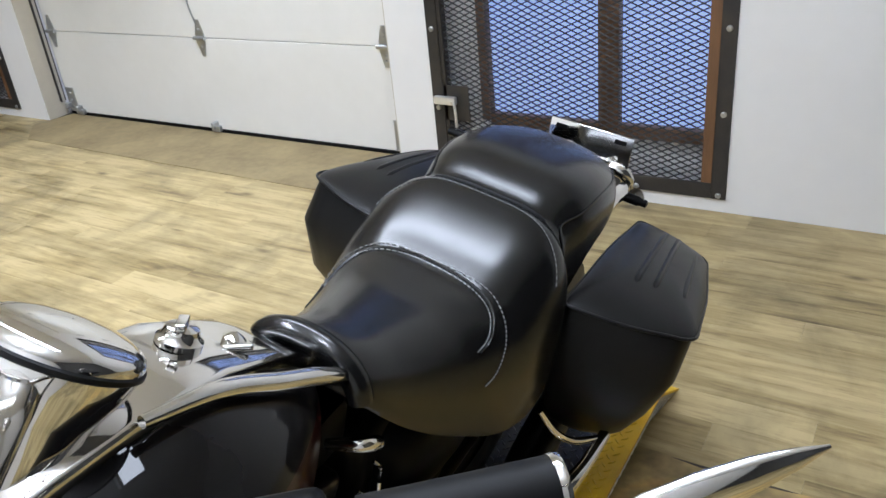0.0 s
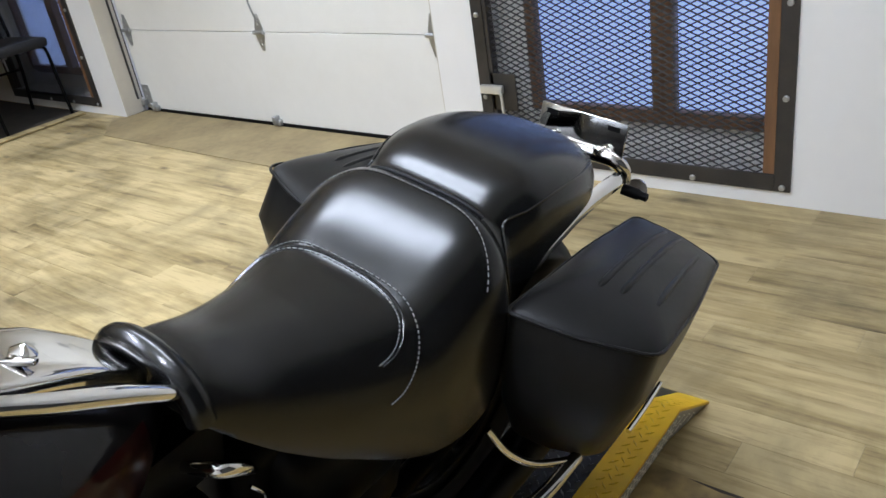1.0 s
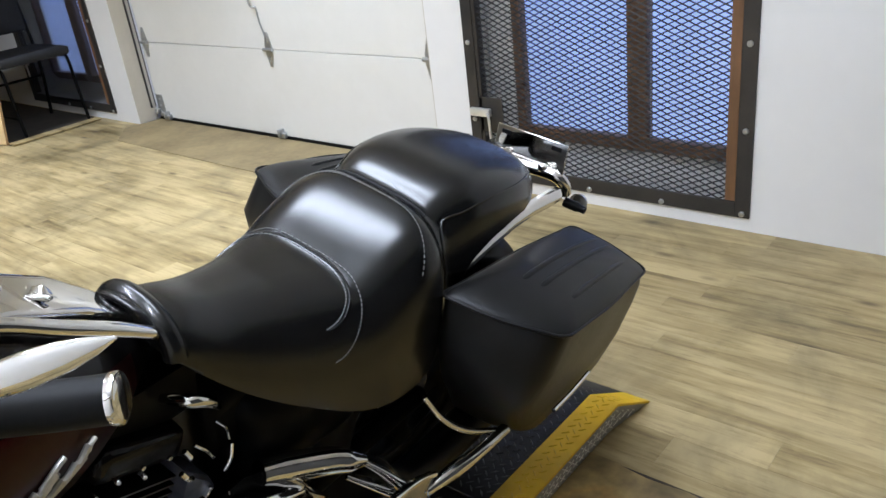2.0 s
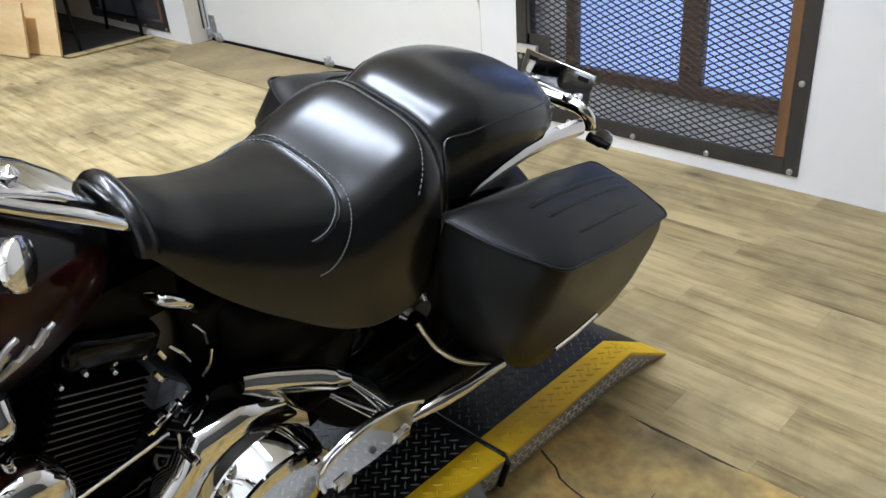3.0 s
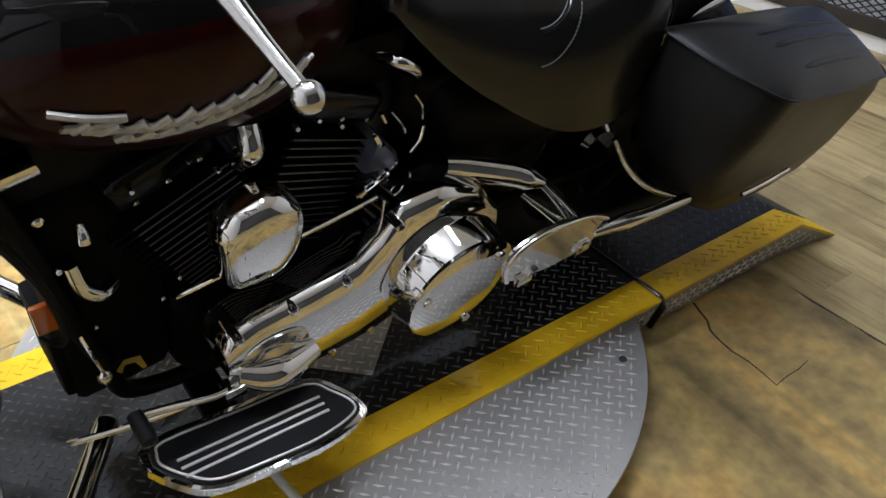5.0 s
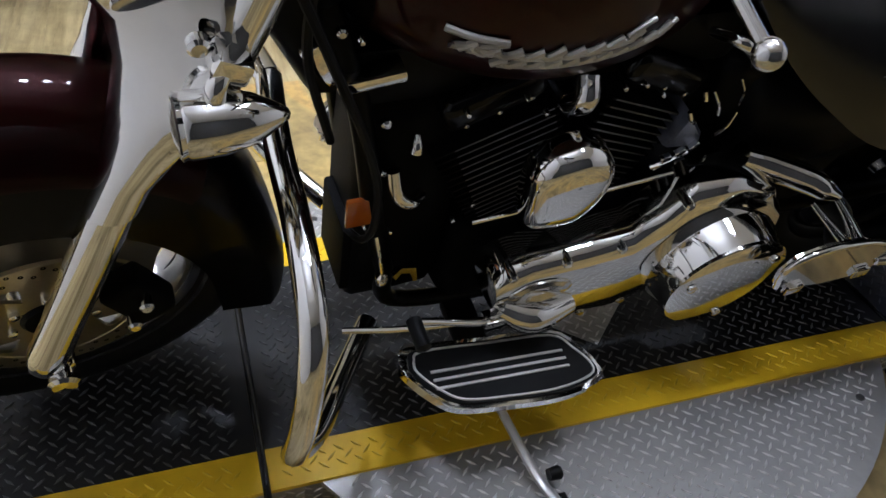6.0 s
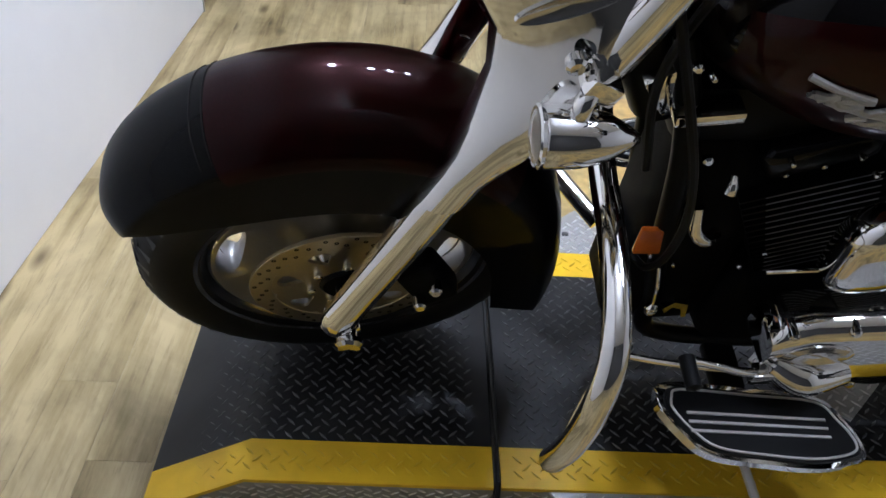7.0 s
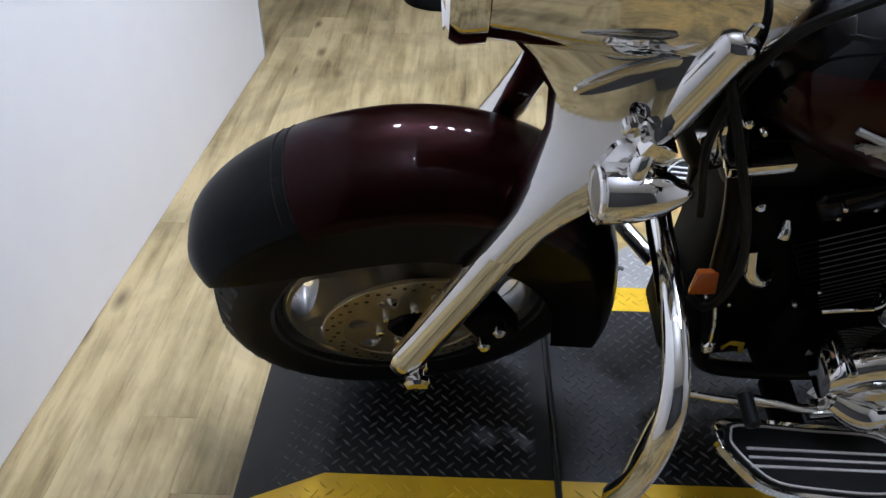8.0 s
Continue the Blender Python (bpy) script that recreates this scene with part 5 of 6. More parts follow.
# where the riding basin meets the raised back: across, round a corner and forward down the flank (y, x)
SEAM_IN = [(1.15, -0.128), (1.21, -0.142), (1.25, -0.140), (1.28, -0.128), (1.302, -0.100), (1.312, -0.05), (1.313, 0.0), (1.310, 0.05), (1.303, 0.09), (1.291, 0.117), (1.270, 0.132), (1.250, 0.136), (1.228, 0.134)]
SEAM_OUT = [(1.17, -0.150), (1.22, -0.166), (1.26, -0.163), (1.29, -0.148), (1.312, -0.115), (1.320, -0.08), (1.322, 0.0), (1.322, 0.05), (1.320, 0.10), (1.308, 0.135), (1.290, 0.154), (1.270, 0.162), (1.248, 0.163), (1.226, 0.159)]


def basin_seam(keys, lift):
    return [seat_on(p.x, p.y, lift=lift) for p in smooth_path([(y, x, 0) for y, x in keys], 5)]


piping = bmesh.new()
seam(basin_seam([(y + 0.006, x + 0.004) for y, x in SEAM_IN], 0.0002), 0.0028, piping)
part("piping", piping, LEATHER, seat)


def dashes(points, length=0.006, r=0.0011, bm=None):
    bm = bm or bmesh.new()
    for p, q in zip(points[::1], points[1::1]):
        n = max(1, int((q - p).length / (length * 1.6)))
        for k in range(n):
            a = p + (q - p) * (k / n)
            b = p + (q - p) * ((k + 0.62) / n)
            tube_bm([a, b], r, 5, 1, bm, smooth=False)
    return bm


st = bmesh.new()
dashes(basin_seam(SEAM_IN, 0.0010), bm=st)
dashes(basin_seam(SEAM_OUT, 0.0010), bm=st)
dashes(arc_seam(1.42, 1.478, 0.75, 0.0010), bm=st)
tagged(part("stitching", st, STITCH, seat), "grey double stitching", kind="stuff")
crease = bmesh.new()
tube_bm([seat_point(1.504, a, -0.001) for a in np.linspace(1.15, math.pi - 1.15, 21)], 0.005, 8, 1, crease, smooth=False)
part("crease", crease, BLACKRUBBER, seat)
pts = [seat_on(y, x, lift=0.0006) for y, x in ((1.87, 0.108), (1.82, 0.130), (1.76, 0.146), (1.70, 0.152), (1.65, 0.152), (1.60, 0.149), (1.57, 0.143), (1.545, 0.134))] + [seat_on(y, z=z, lift=0.0006) for y, z in ((1.525, 0.872), (1.512, 0.845), (1.506, 0.80), (1.506, 0.75))]
for s_ in (1, -1):
    part("side_seam", tube_bm([(p.x * s_, p.y, p.z) for p in pts], 0.0022, 6, 4), LEATHER, seat)
nose = bmesh.new()
tube_bm([seat_point(0.985, a, 0.002) + Vector((0, 0.004, 0)) for a in np.linspace(0.1, math.pi - 0.1, 25)], 0.018, 12, 1, nose, smooth=False)
part("nose_roll", nose, LEATHER, seat)


# saddlebags
def rounded_quad(corners, radius=0.035, per_edge=7, bow=0.006):
    """A loop round four corners (front inner, front outer, rear outer, rear inner): soft corners, slightly bowed sides."""
    out = []
    c = [Vector(p) for p in corners]
    mid = sum(c, Vector()) / 4
    for k in range(4):
        p, q, r = c[k - 1], c[k], c[(k + 1) % 4]
        u, v = (p - q), (r - q)
        f = radius if k in (1, 2) else radius * 0.6
        a, b = q + u.normalized() * min(f, u.length * 0.4), q + v.normalized() * min(f, v.length * 0.4)
        for j in range(6):
            t = j / 5
            out.append(a * (1 - t) ** 2 + q * 2 * t * (1 - t) + b * t * t)
        n = c[(k + 2) % 4] - r
        e = r - v.normalized() * min(radius if (k + 1) % 4 in (1, 2) else radius * 0.6, v.length * 0.4)
        for j in range(1, per_edge):
            t = j / per_edge
            m = b + (e - b) * t
            away = (m - mid)
            away.z = 0
            out.append(m + away.normalized() * bow * math.sin(math.pi * t))
    return out


BAG = [  # corner heights and places from the bottom up to the seam of the lid
    ((0.20, 1.66, 0.335), (0.310, 1.70, 0.335), (0.312, 1.97, 0.335), (0.20, 1.93, 0.335)),
    ((0.190, 1.62, 0.355), (0.340, 1.66, 0.355), (0.340, 2.03, 0.355), (0.190, 1.96, 0.355)),
    ((0.186, 1.555, 0.425), (0.352, 1.595, 0.425), (0.350, 2.070, 0.425), (0.186, 1.98, 0.425)),
    ((0.184, 1.490, 0.56), (0.380, 1.508, 0.56), (0.354, 2.100, 0.51), (0.184, 1.99, 0.54)),
    ((0.184, 1.460, 0.68), (0.406, 1.503, 0.665), (0.354, 2.104, 0.555), (0.185, 1.99, 0.63)),
    ((0.184, 1.472, 0.762), (0.404, 1.553, 0.748), (0.349, 2.098, 0.592), (0.190, 1.985, 0.690)),
]
LID = ((0.182, 1.469, 0.766), (0.409, 1.551, 0.747), (0.354, 2.103, 0.588), (0.188, 1.988, 0.686))
CROWN = 0.046


def on_lid(u, v):
    fi, fo, ro, ri = (Vector(p) for p in LID)
    return fi.lerp(fo, u).lerp(ri.lerp(ro, u), v)


def crown(r):
    return CROWN * max(0.0, 1 - r ** 2.7) ** 0.8


def lid_point(u, v, lift=0.0):
    """On the crowned lid: u from its inner to its outer side, v from front to rear."""
    s, t = 2 * u - 1, 2 * v - 1
    r = (abs(s) ** 3 + abs(t) ** 3) ** (1 / 3)
    return on_lid(u, v) + Vector((0, 0, crown(min(1.0, r)) + lift))


def lid_bm():
    """Soft pillow of a lid: rings that shrink from the seam and grow rounder towards the middle."""
    fi, fo, ro, ri = (Vector(p) for p in LID)
    rim = []
    for p in rounded_quad(LID, 0.06, bow=0.007):
        u = v = 0.5
        for k in range(8):
            d = p - on_lid(u, v)
            du, dv = (fo - fi).lerp(ro - ri, v), (ri - fi).lerp(ro - fo, u)
            det = du.x * dv.y - du.y * dv.x
            u, v = u + (d.x * dv.y - d.y * dv.x) / det, v + (du.x * d.y - du.y * d.x) / det
        rim.append((2 * u - 1, 2 * v - 1, p.z - on_lid(u, v).z))
    rings = []
    for r in (1.0, 0.993, 0.98, 0.96, 0.93, 0.89, 0.84, 0.77, 0.68, 0.57, 0.44, 0.30, 0.16, 0.05):
        ring = []
        for s, t, dz in rim:
            big = (abs(s) ** 3 + abs(t) ** 3) ** (1 / 3)
            f = 1 + (1 / big - 1) * min(1.0, (1 - r) * 1.6)
            ring.append(on_lid((1 + s * r * f) / 2, (1 + t * r * f) / 2) + Vector((0, 0, crown(r) + dz * r)))
        rings.append(ring)
    return rings_bm(rings)


def saddlebag():
    body = bike_part("saddlebag", rings_bm([rounded_quad(r, 0.055) for r in BAG]), BAGLEATHER, "black leather-covered hard saddlebag", angle=50)
    part("bag_lid", lid_bm(), BAGLEATHER, body, angle=85)
    pip = bmesh.new()
    loop = rounded_quad(LID, 0.045, bow=0.0075)
    tube_bm(loop + loop[:1], 0.0032, 8, 1, pip, smooth=False)
    part("bag_piping", pip, BAGLEATHER, body)
    # pressed ribs that run along the lid towards its rear
    for u in (0.40, 0.56, 0.80):
        pts = [lid_point(u, v, -0.0045) for v in np.linspace(0.20, 0.93, 18)]
        part("lid_rib", tube_bm(pts, [0.002] + [0.0075] * 16 + [0.002], 10, 1, smooth=False), BAGLEATHER, body)
    part("reflector_strip", tube_bm([(0.366, 1.70, 0.425), (0.366, 1.78, 0.423), (0.364, 1.86, 0.425)], 0.005, 8, 4), CHROME, body, "thin silver reflector strip")
    body.matrix_local = TURN
    return body


bag_l = saddlebag()
bag_r = mirror(bag_l)
for ch in list(bag_l.children):
    mirror(ch).parent = bag_r
bag_r.matrix_local = TURN

# rear fender, struts and plate
rear_fender = bike_part("rear_fender", fender_bm((0, 1.63, 0.33), [(50, 0.395), (90, 0.40), (130, 0.41), (165, 0.425), (180, 0.43)], lambda d: 0.115, 50, 180, [(50, 0.24), (180, 0.26)]), BLACKGLOSS, "black rear fender", angle=50)
rear_fender.matrix_local = TURN
rear_wheel = bike_part("rear_wheel", placed(lathe_bm(tyre_profile(0.070, 0.325, 0.22), "x", 48), Matrix.Translation((0, 1.63, 0.325))), RUBBER, "black rear tyre on a polished wheel")
rear_wheel.matrix_local = TURN
wheel_parts(rear_wheel, (0, 1.63, 0.325), 0.92, 0.0, BLACKPAINT, "dark slotted disc", BLACKPAINT, "black rim")
strut = []
for y, z, h, w in ((1.515, 0.734, 0.002, 0.003), (1.60, 0.758, 0.008, 0.008), (1.68, 0.773, 0.012, 0.012), (1.76, 0.781, 0.015, 0.014), (1.85, 0.779, 0.018, 0.016), (1.93, 0.768, 0.020, 0.018), (1.985, 0.760, 0.018, 0.018)):
    x = 0.216
    strut.append([(x - 0.004, y, z - h), (x + 0.002, y, z - h * 0.5), (x, y, z + h * 0.3), (x - 0.4 * w, y, z + h * 0.85), (x - w, y, z + h), (x - w, y, z - h)])
s1 = bike_part("fender_strut", rings_bm(strut), CHROME, "chrome fender strut", angle=30)
mirror(s1).matrix_local = TURN @ TURN
bike_part("rear_crossbar", tube_bm([(0.205, 2.03, 0.745), (0.20, 2.015, 0.775), (0.17, 2.005, 0.790), (0.08, 2.005, 0.780), (0.0, 2.01, 0.770), (-0.12, 2.02, 0.76), (-0.19, 2.04, 0.735)], 0.015, 14), CHROME, "chrome bar across the rear fender")
PLATE = Matrix.Translation((0.095, 2.022, 0.780)) @ pose(0, 0, 0, -12, -7, -9)
plate = bike_part("plate_bracket", placed(box_bm(-0.105, 0.105, -0.002, 0.002, 0.0, 0.075, 0.0015, 1), PLATE), CHROME, "polished chrome plate bracket with slots")
for x in (-0.075, 0.075):
    part("bracket_slot", placed(box_bm(x - 0.014, x + 0.014, -0.003, -0.0018, 0.054, 0.064), PLATE), BLACKPAINT, plate)
for x in (-0.07, 0.06):
    part("bracket_bolt", placed(lathe_bm([(0.0, 0.0005), (0.0, 0.010), (-0.012, 0.010), (-0.016, 0.006), (-0.016, 0.0005)], "y", 14), PLATE @ Matrix.Translation((x, -0.015, 0.012))), CHROME, plate)
bike_part("tail_light", placed(box_bm(-0.045, 0.045, -0.02, 0.03, -0.03, 0.03, 0.014, 3), Matrix.Translation((0, 2.03, 0.745))), RED, "red tail light lens")
for sx in (1, -1):
    st_ = bike_part("rear_signal", placed(lathe_bm([(0.0, 0.0005), (0.0, 0.012), (0.035, 0.012), (0.04, 0.009), (0.055, 0.009), (0.058, 0.0005)], "x", 16), Matrix.Translation((0.205, 2.04, 0.715))), BLACKPAINT, "black turn signal stub") if sx > 0 else mirror(st_)
bike_part("rear_amber", placed(lathe_bm([(0.0, 0.024), (0.012, 0.019), (0.016, 0.0005)], "y", 24), Matrix.Translation((0.222, 2.085, 0.70))), CLEARLENS, "pale rear signal lens")

# engine
engine = bike_part("crankcase", box_bm(-0.11, 0.115, 0.61, 0.99, 0.20, 0.43, 0.06, 4), ENGINEBLACK, "black engine case")


def cylinder(tilt, label):
    """A finned cylinder with its head and rocker cover."""
    base = Matrix.Translation((0, 0.775, 0.36)) @ pose(0, 0, 0, -tilt)
    body = bike_part("cylinder", placed(box_bm(-0.07, 0.07, -0.065, 0.065, 0.08, 0.36, 0.03, 3), base), ENGINEBLACK, label)
    for k in range(15):
        z = 0.105 + k * 0.0155
        w = 0.095 + 0.012 * min(k, 6) / 6
        front = 0.086 if tilt > 0 else 0.092 + 0.022 * k / 14
        fin = box_bm(-w, w, -front, 0.086, z, z + 0.0045, 0.0)
        part("fin", placed(fin, base), ENGINEBLACK, body)
        edge = box_bm(w - 0.0002, w + 0.0006, -0.078, 0.078, z + 0.0008, z + 0.0037)
        part("fin_edge", placed(edge, base), FINEDGE, body)
    part("rocker_cover", placed(box_bm(-0.10, 0.10, -0.08, 0.08, 0.345, 0.405, 0.022, 3), base), BLACKGLOSS, body)
    for x, y in ((0.06, 0.05), (0.06, -0.05), (0.085, 0.0)):
        part("cover_bolt", placed(lathe_bm([(0.0, 0.001), (0.0, 0.0045), (0.014, 0.0045), (0.016, 0.001)], "x", 8), base @ Matrix.Translation((0.09, y, 0.36))), CHROME, body)
    return body


cylinder(22.5, "black finned rear cylinder")
cylinder(-22.5, "black finned front cylinder")

# horn cover between the cylinders
horn_loop = [(-0.065, 0.015), (-0.061, -0.03), (-0.056, -0.086), (-0.02, -0.094), (0.028, -0.090), (0.058, -0.045), (0.066, 0.0), (0.060, 0.032), (0.038, 0.058), (0.0, 0.070), (-0.038, 0.060), (-0.059, 0.038)]
for cut in range(2):
    horn_loop = [(p[0] * (1 - k) + q[0] * k, p[1] * (1 - k) + q[1] * k) for p, q in zip(horn_loop, horn_loop[1:] + horn_loop[:1]) for k in (0.2, 0.8)]
horn = [[(x, 0.716 + a * sc, 0.646 + b * sc) for a, b in horn_loop] for x, sc in ((0.170, 0.95), (0.178, 1.02), (0.205, 1.02), (0.216, 0.98), (0.225, 0.89), (0.231, 0.75), (0.235, 0.55), (0.2365, 0.28), (0.2368, 0.06))]
bike_part("horn_cover", rings_bm(horn), CHROME, "domed chrome horn cover", angle=60)
bike_part("horn_bracket", tube_bm([(0.13, 0.73, 0.715), (0.15, 0.735, 0.745), (0.13, 0.74, 0.77)], 0.018, 12), CHROME, "chrome horn bracket")
bike_part("throttle_rod", tube_bm([(0.17, 0.60, 0.535), (0.172, 0.78, 0.552), (0.17, 0.945, 0.567)], 0.0036, 8), CHROME, "thin chrome linkage rod")

# primary cover
PR = [(0.640, 0.400, 0.030), (0.655, 0.397, 0.055), (0.70, 0.380, 0.085), (0.80, 0.366, 0.102), (0.885, 0.370, 0.108), (0.925, 0.395, 0.130), (0.965, 0.428, 0.150), (1.05, 0.430, 0.150), (1.13, 0.42, 0.130), (1.175, 0.42, 0.07)]
prim = []
for y, zc, h in PR:
    ring = [(0.155, y, zc - h)]
    for a in np.linspace(-math.pi / 2, math.pi / 2, 13):
        ring.append((0.205 + 0.036 * max(0.0, math.cos(a)) ** 0.6, y, zc + h * math.sin(a)))
    ring.append((0.155, y, zc + h))
    prim.append(ring)
primary = bike_part("primary_cover", rings_bm(prim), CHROME, "long chrome primary cover", angle=50)
part("derby_barrel", placed(lathe_bm([(0.20, 0.128), (0.25, 0.124), (0.285, 0.115), (0.293, 0.113)], "x", 48), Matrix.Translation((0, 1.065, 0.385))), CHROME, primary)
derby = part("derby_cover", placed(lathe_bm([(0.290, 0.116), (0.296, 0.116), (0.300, 0.111), (0.303, 0.070), (0.304, 0.0005)], "x", 56), Matrix.Translation((0, 1.065, 0.385))), CHROME, primary, "round chrome derby cover")
for k in range(3):
    a = 2 * math.pi * k / 3 + 0.75
    part("derby_bolt", placed(lathe_bm([(0.300, 0.001), (0.300, 0.009), (0.306, 0.009), (0.308, 0.006), (0.308, 0.0005)], "x", 16), Matrix.Translation((0, 1.065 + 0.092 * math.cos(a), 0.385 + 0.092 * math.sin(a)))), CHROME, primary)
for y, dz in ((0.665, 0.055), (0.76, 0.088), (0.86, 0.098), (0.95, 0.135), (0.74, -0.07), (0.84, -0.085), (0.92, -0.10)):
    zc = curve_at([(p[0], p[1]) for p in PR], y)
    part("cover_bolt", placed(lathe_bm([(0.20, 0.001), (0.20, 0.009), (0.232, 0.009), (0.235, 0.006), (0.235, 0.0005)], "x", 12), Matrix.Translation((0, y, zc + dz))), CHROME, primary)
part("inspection_cover", placed(lathe_bm([(0.236, 0.001), (0.246, 0.8), (0.242, 1.0), (0.236, 1.0)], "x", 28), Matrix.Translation((0, 0.72, 0.405)) @ Matrix.Diagonal((1, 0.058, 0.026, 1))), ALUMINIUM, primary)
part("front_bulge", tube_bm([(0.235, 0.655, 0.375), (0.255, 0.71, 0.355), (0.240, 0.79, 0.345)], [0.022, 0.030, 0.020], 16, 6), CHROME, primary)

# shift linkage
lev = bike_part("shift_lever", tube_bm([(0.264, 0.485, 0.445), (0.262, 0.54, 0.420), (0.258, 0.60, 0.385), (0.25, 0.635, 0.366)], 0.0065, 10), CHROME, "chrome shift lever")
part("shift_clevis", placed(box_bm(-0.014, 0.014, -0.018, 0.018, -0.014, 0.014, 0.004, 2), Matrix.Translation((0.248, 0.64, 0.362))), CHROME, lev)
part("shift_peg", placed(lathe_bm([(0.0, 0.001), (0.0, 0.012), (0.05, 0.012), (0.054, 0.001)], "x", 14), Matrix.Translation((0.262, 0.487, 0.447))), BLACKRUBBER, lev)
bike_part("shift_rod", tube_bm([(0.20, 0.40, 0.35), (0.225, 0.50, 0.355), (0.245, 0.63, 0.362)], 0.0055, 8), CHROME, "chrome shift rod")


# rider floorboard
def floorboard():
    corners = [(0.262, 0.478), (0.240, 0.500), (0.244, 0.640), (0.250, 0.780), (0.290, 0.818), (0.335, 0.841), (0.362, 0.826), (0.378, 0.745), (0.374, 0.640), (0.363, 0.550), (0.330, 0.508), (0.285, 0.478)]
    loop = smooth_path([(x, y, 0) for x, y in corners + corners[:1]], 4)[:-1]
    outline = [(p.x, p.y) for p in loop]
    tilt = Matrix.Translation((0, 0.46, 0.325)) @ pose(0, 0, 0, -9.5) @ Matrix.Translation((0, -0.46, 0))
    b = bike_part("floorboard", placed(slab_bm(outline, -0.014, 0.004, 0.003), tilt), CHROME, "chrome-edged rider floorboard")
    inner = [(0.312 + (x - 0.312) * 0.86, 0.655 + (y - 0.655) * 0.93) for x, y in outline]
    part("rubber_pad", placed(slab_bm(inner, 0.003, 0.009, 0.002), tilt), BLACKRUBBER, b, "black rubber foot pad")
    inner2 = [(0.312 + (x - 0.312) * 0.78, 0.655 + (y - 0.655) * 0.885) for x, y in outline]
    bm = bmesh.new()
    tube_bm([(x, y, 0.0095) for x, y in inner2] + [(inner2[0][0], inner2[0][1], 0.0095)], 0.0022, 6, 1, bm, smooth=False)
    part("pad_trim", placed(bm, tilt), SATIN, b)
    for x in (0.296, 0.311, 0.326):
        part("pad_strip", placed(box_bm(x - 0.0026, x + 0.0026, 0.52, 0.775, 0.009, 0.0118, 0.0008, 1), tilt), SATIN, b)
    part("board_bracket", placed(box_bm(0.15, 0.26, 0.60, 0.66, -0.03, -0.012, 0.006, 2), tilt), BLACKPAINT, b)
    return b


board = floorboard()
board_r = mirror(board)
for ch in list(board.children):
    mirror(ch).parent = board_r

# engine guard
guard = bike_part("engine_guard", tube_bm([(0.0, 0.335, 0.712), (0.11, 0.322, 0.702), (0.22, 0.318, 0.694), (0.305, 0.312, 0.682), (0.370, 0.304, 0.650), (0.405, 0.291, 0.585), (0.413, 0.281, 0.50), (0.402, 0.276, 0.425), (0.384, 0.283, 0.372), (0.345, 0.322, 0.325), (0.256, 0.383, 0.282), (0.139, 0.468, 0.25)], 0.0185, 18, 8), CHROME, "chrome engine guard bar")
mirror(guard)

# exhaust shield, passenger board, bag guard
bike_part("exhaust_shield", tube_bm([(0.160, 1.085, 0.566), (0.176, 1.13, 0.555), (0.215, 1.20, 0.542), (0.238, 1.228, 0.535), (0.255, 1.252, 0.528)], [0.025, 0.028, 0.026, 0.022, 0.010], 18, 6), CHROME, "chrome exhaust heat shield")
bike_part("exhaust_pipe", tube_bm([(0.24, 1.245, 0.515), (0.262, 1.285, 0.48), (0.265, 1.32, 0.42), (0.26, 1.40, 0.36), (0.255, 1.60, 0.32), (0.25, 1.95, 0.30)], [0.02, 0.02, 0.024, 0.036, 0.045, 0.045], 18, 6), BLACKPAINT, "black exhaust pipe")
pb = [(0.010, 0.034), (0.030, 0.020), (0.12, 0.006), (0.205, 0.0), (0.235, 0.020), (0.250, 0.070), (0.20, 0.100), (0.145, 0.117), (0.07, 0.122), (0.015, 0.106), (0.0, 0.072)]
PB = Matrix.Translation((0.335, 1.10, 0.402)) @ Matrix(((0, 0, 1, 0), (1, 0, 0, 0), (0, 1, 0, 0), (0, 0, 0, 1)))
pboard = bike_part("passenger_board", placed(slab_bm(pb, 0.0, 0.014, 0.004), PB), CHROME, "folded chrome passenger footboard")
part("board_rim", placed(tube_bm([(u, v, 0.012) for u, v in pb[5:] + pb[:1]], 0.006, 10, 3), PB), CHROME, pboard)
for u in (0.035, 0.185):
    part("board_tab", placed(box_bm(u, u + 0.034, 0.008, 0.030, 0.010, 0.022, 0.003, 2), PB), CHROME, pboard)
bracket = tube_bm([(0.252, 1.243, 0.532), (0.282, 1.268, 0.503), (0.312, 1.290, 0.470)], [0.006, 0.009, 0.013], 10, 4)
tube_bm([(0.246, 1.212, 0.512), (0.275, 1.240, 0.488), (0.305, 1.270, 0.463)], [0.005, 0.007, 0.010], 10, 4, bracket)
bike_part("exhaust_bracket", bracket, CHROME, "forked chrome exhaust bracket")
bike_part("bag_guard", tube_bm([(0.345, 1.33, 0.440), (0.36, 1.40, 0.447), (0.372, 1.47, 0.449), (0.380, 1.56, 0.450)], [0.010, 0.016, 0.013, 0.012], 14), CHROME, "chrome saddlebag guard rail")
bike_part("bag_guard_loop", tube_bm([(0.265, 1.41, 0.575), (0.300, 1.43, 0.525), (0.335, 1.47, 0.485), (0.372, 1.54, 0.452)], 0.007, 10), CHROME, "thin chrome guard loop")
bike_part("muffler", tube_bm([(-0.24, 1.10, 0.27), (-0.25, 1.5, 0.28), (-0.255, 2.1, 0.30)], [0.03, 0.048, 0.05], 18, 6), CHROME, "chrome muffler")

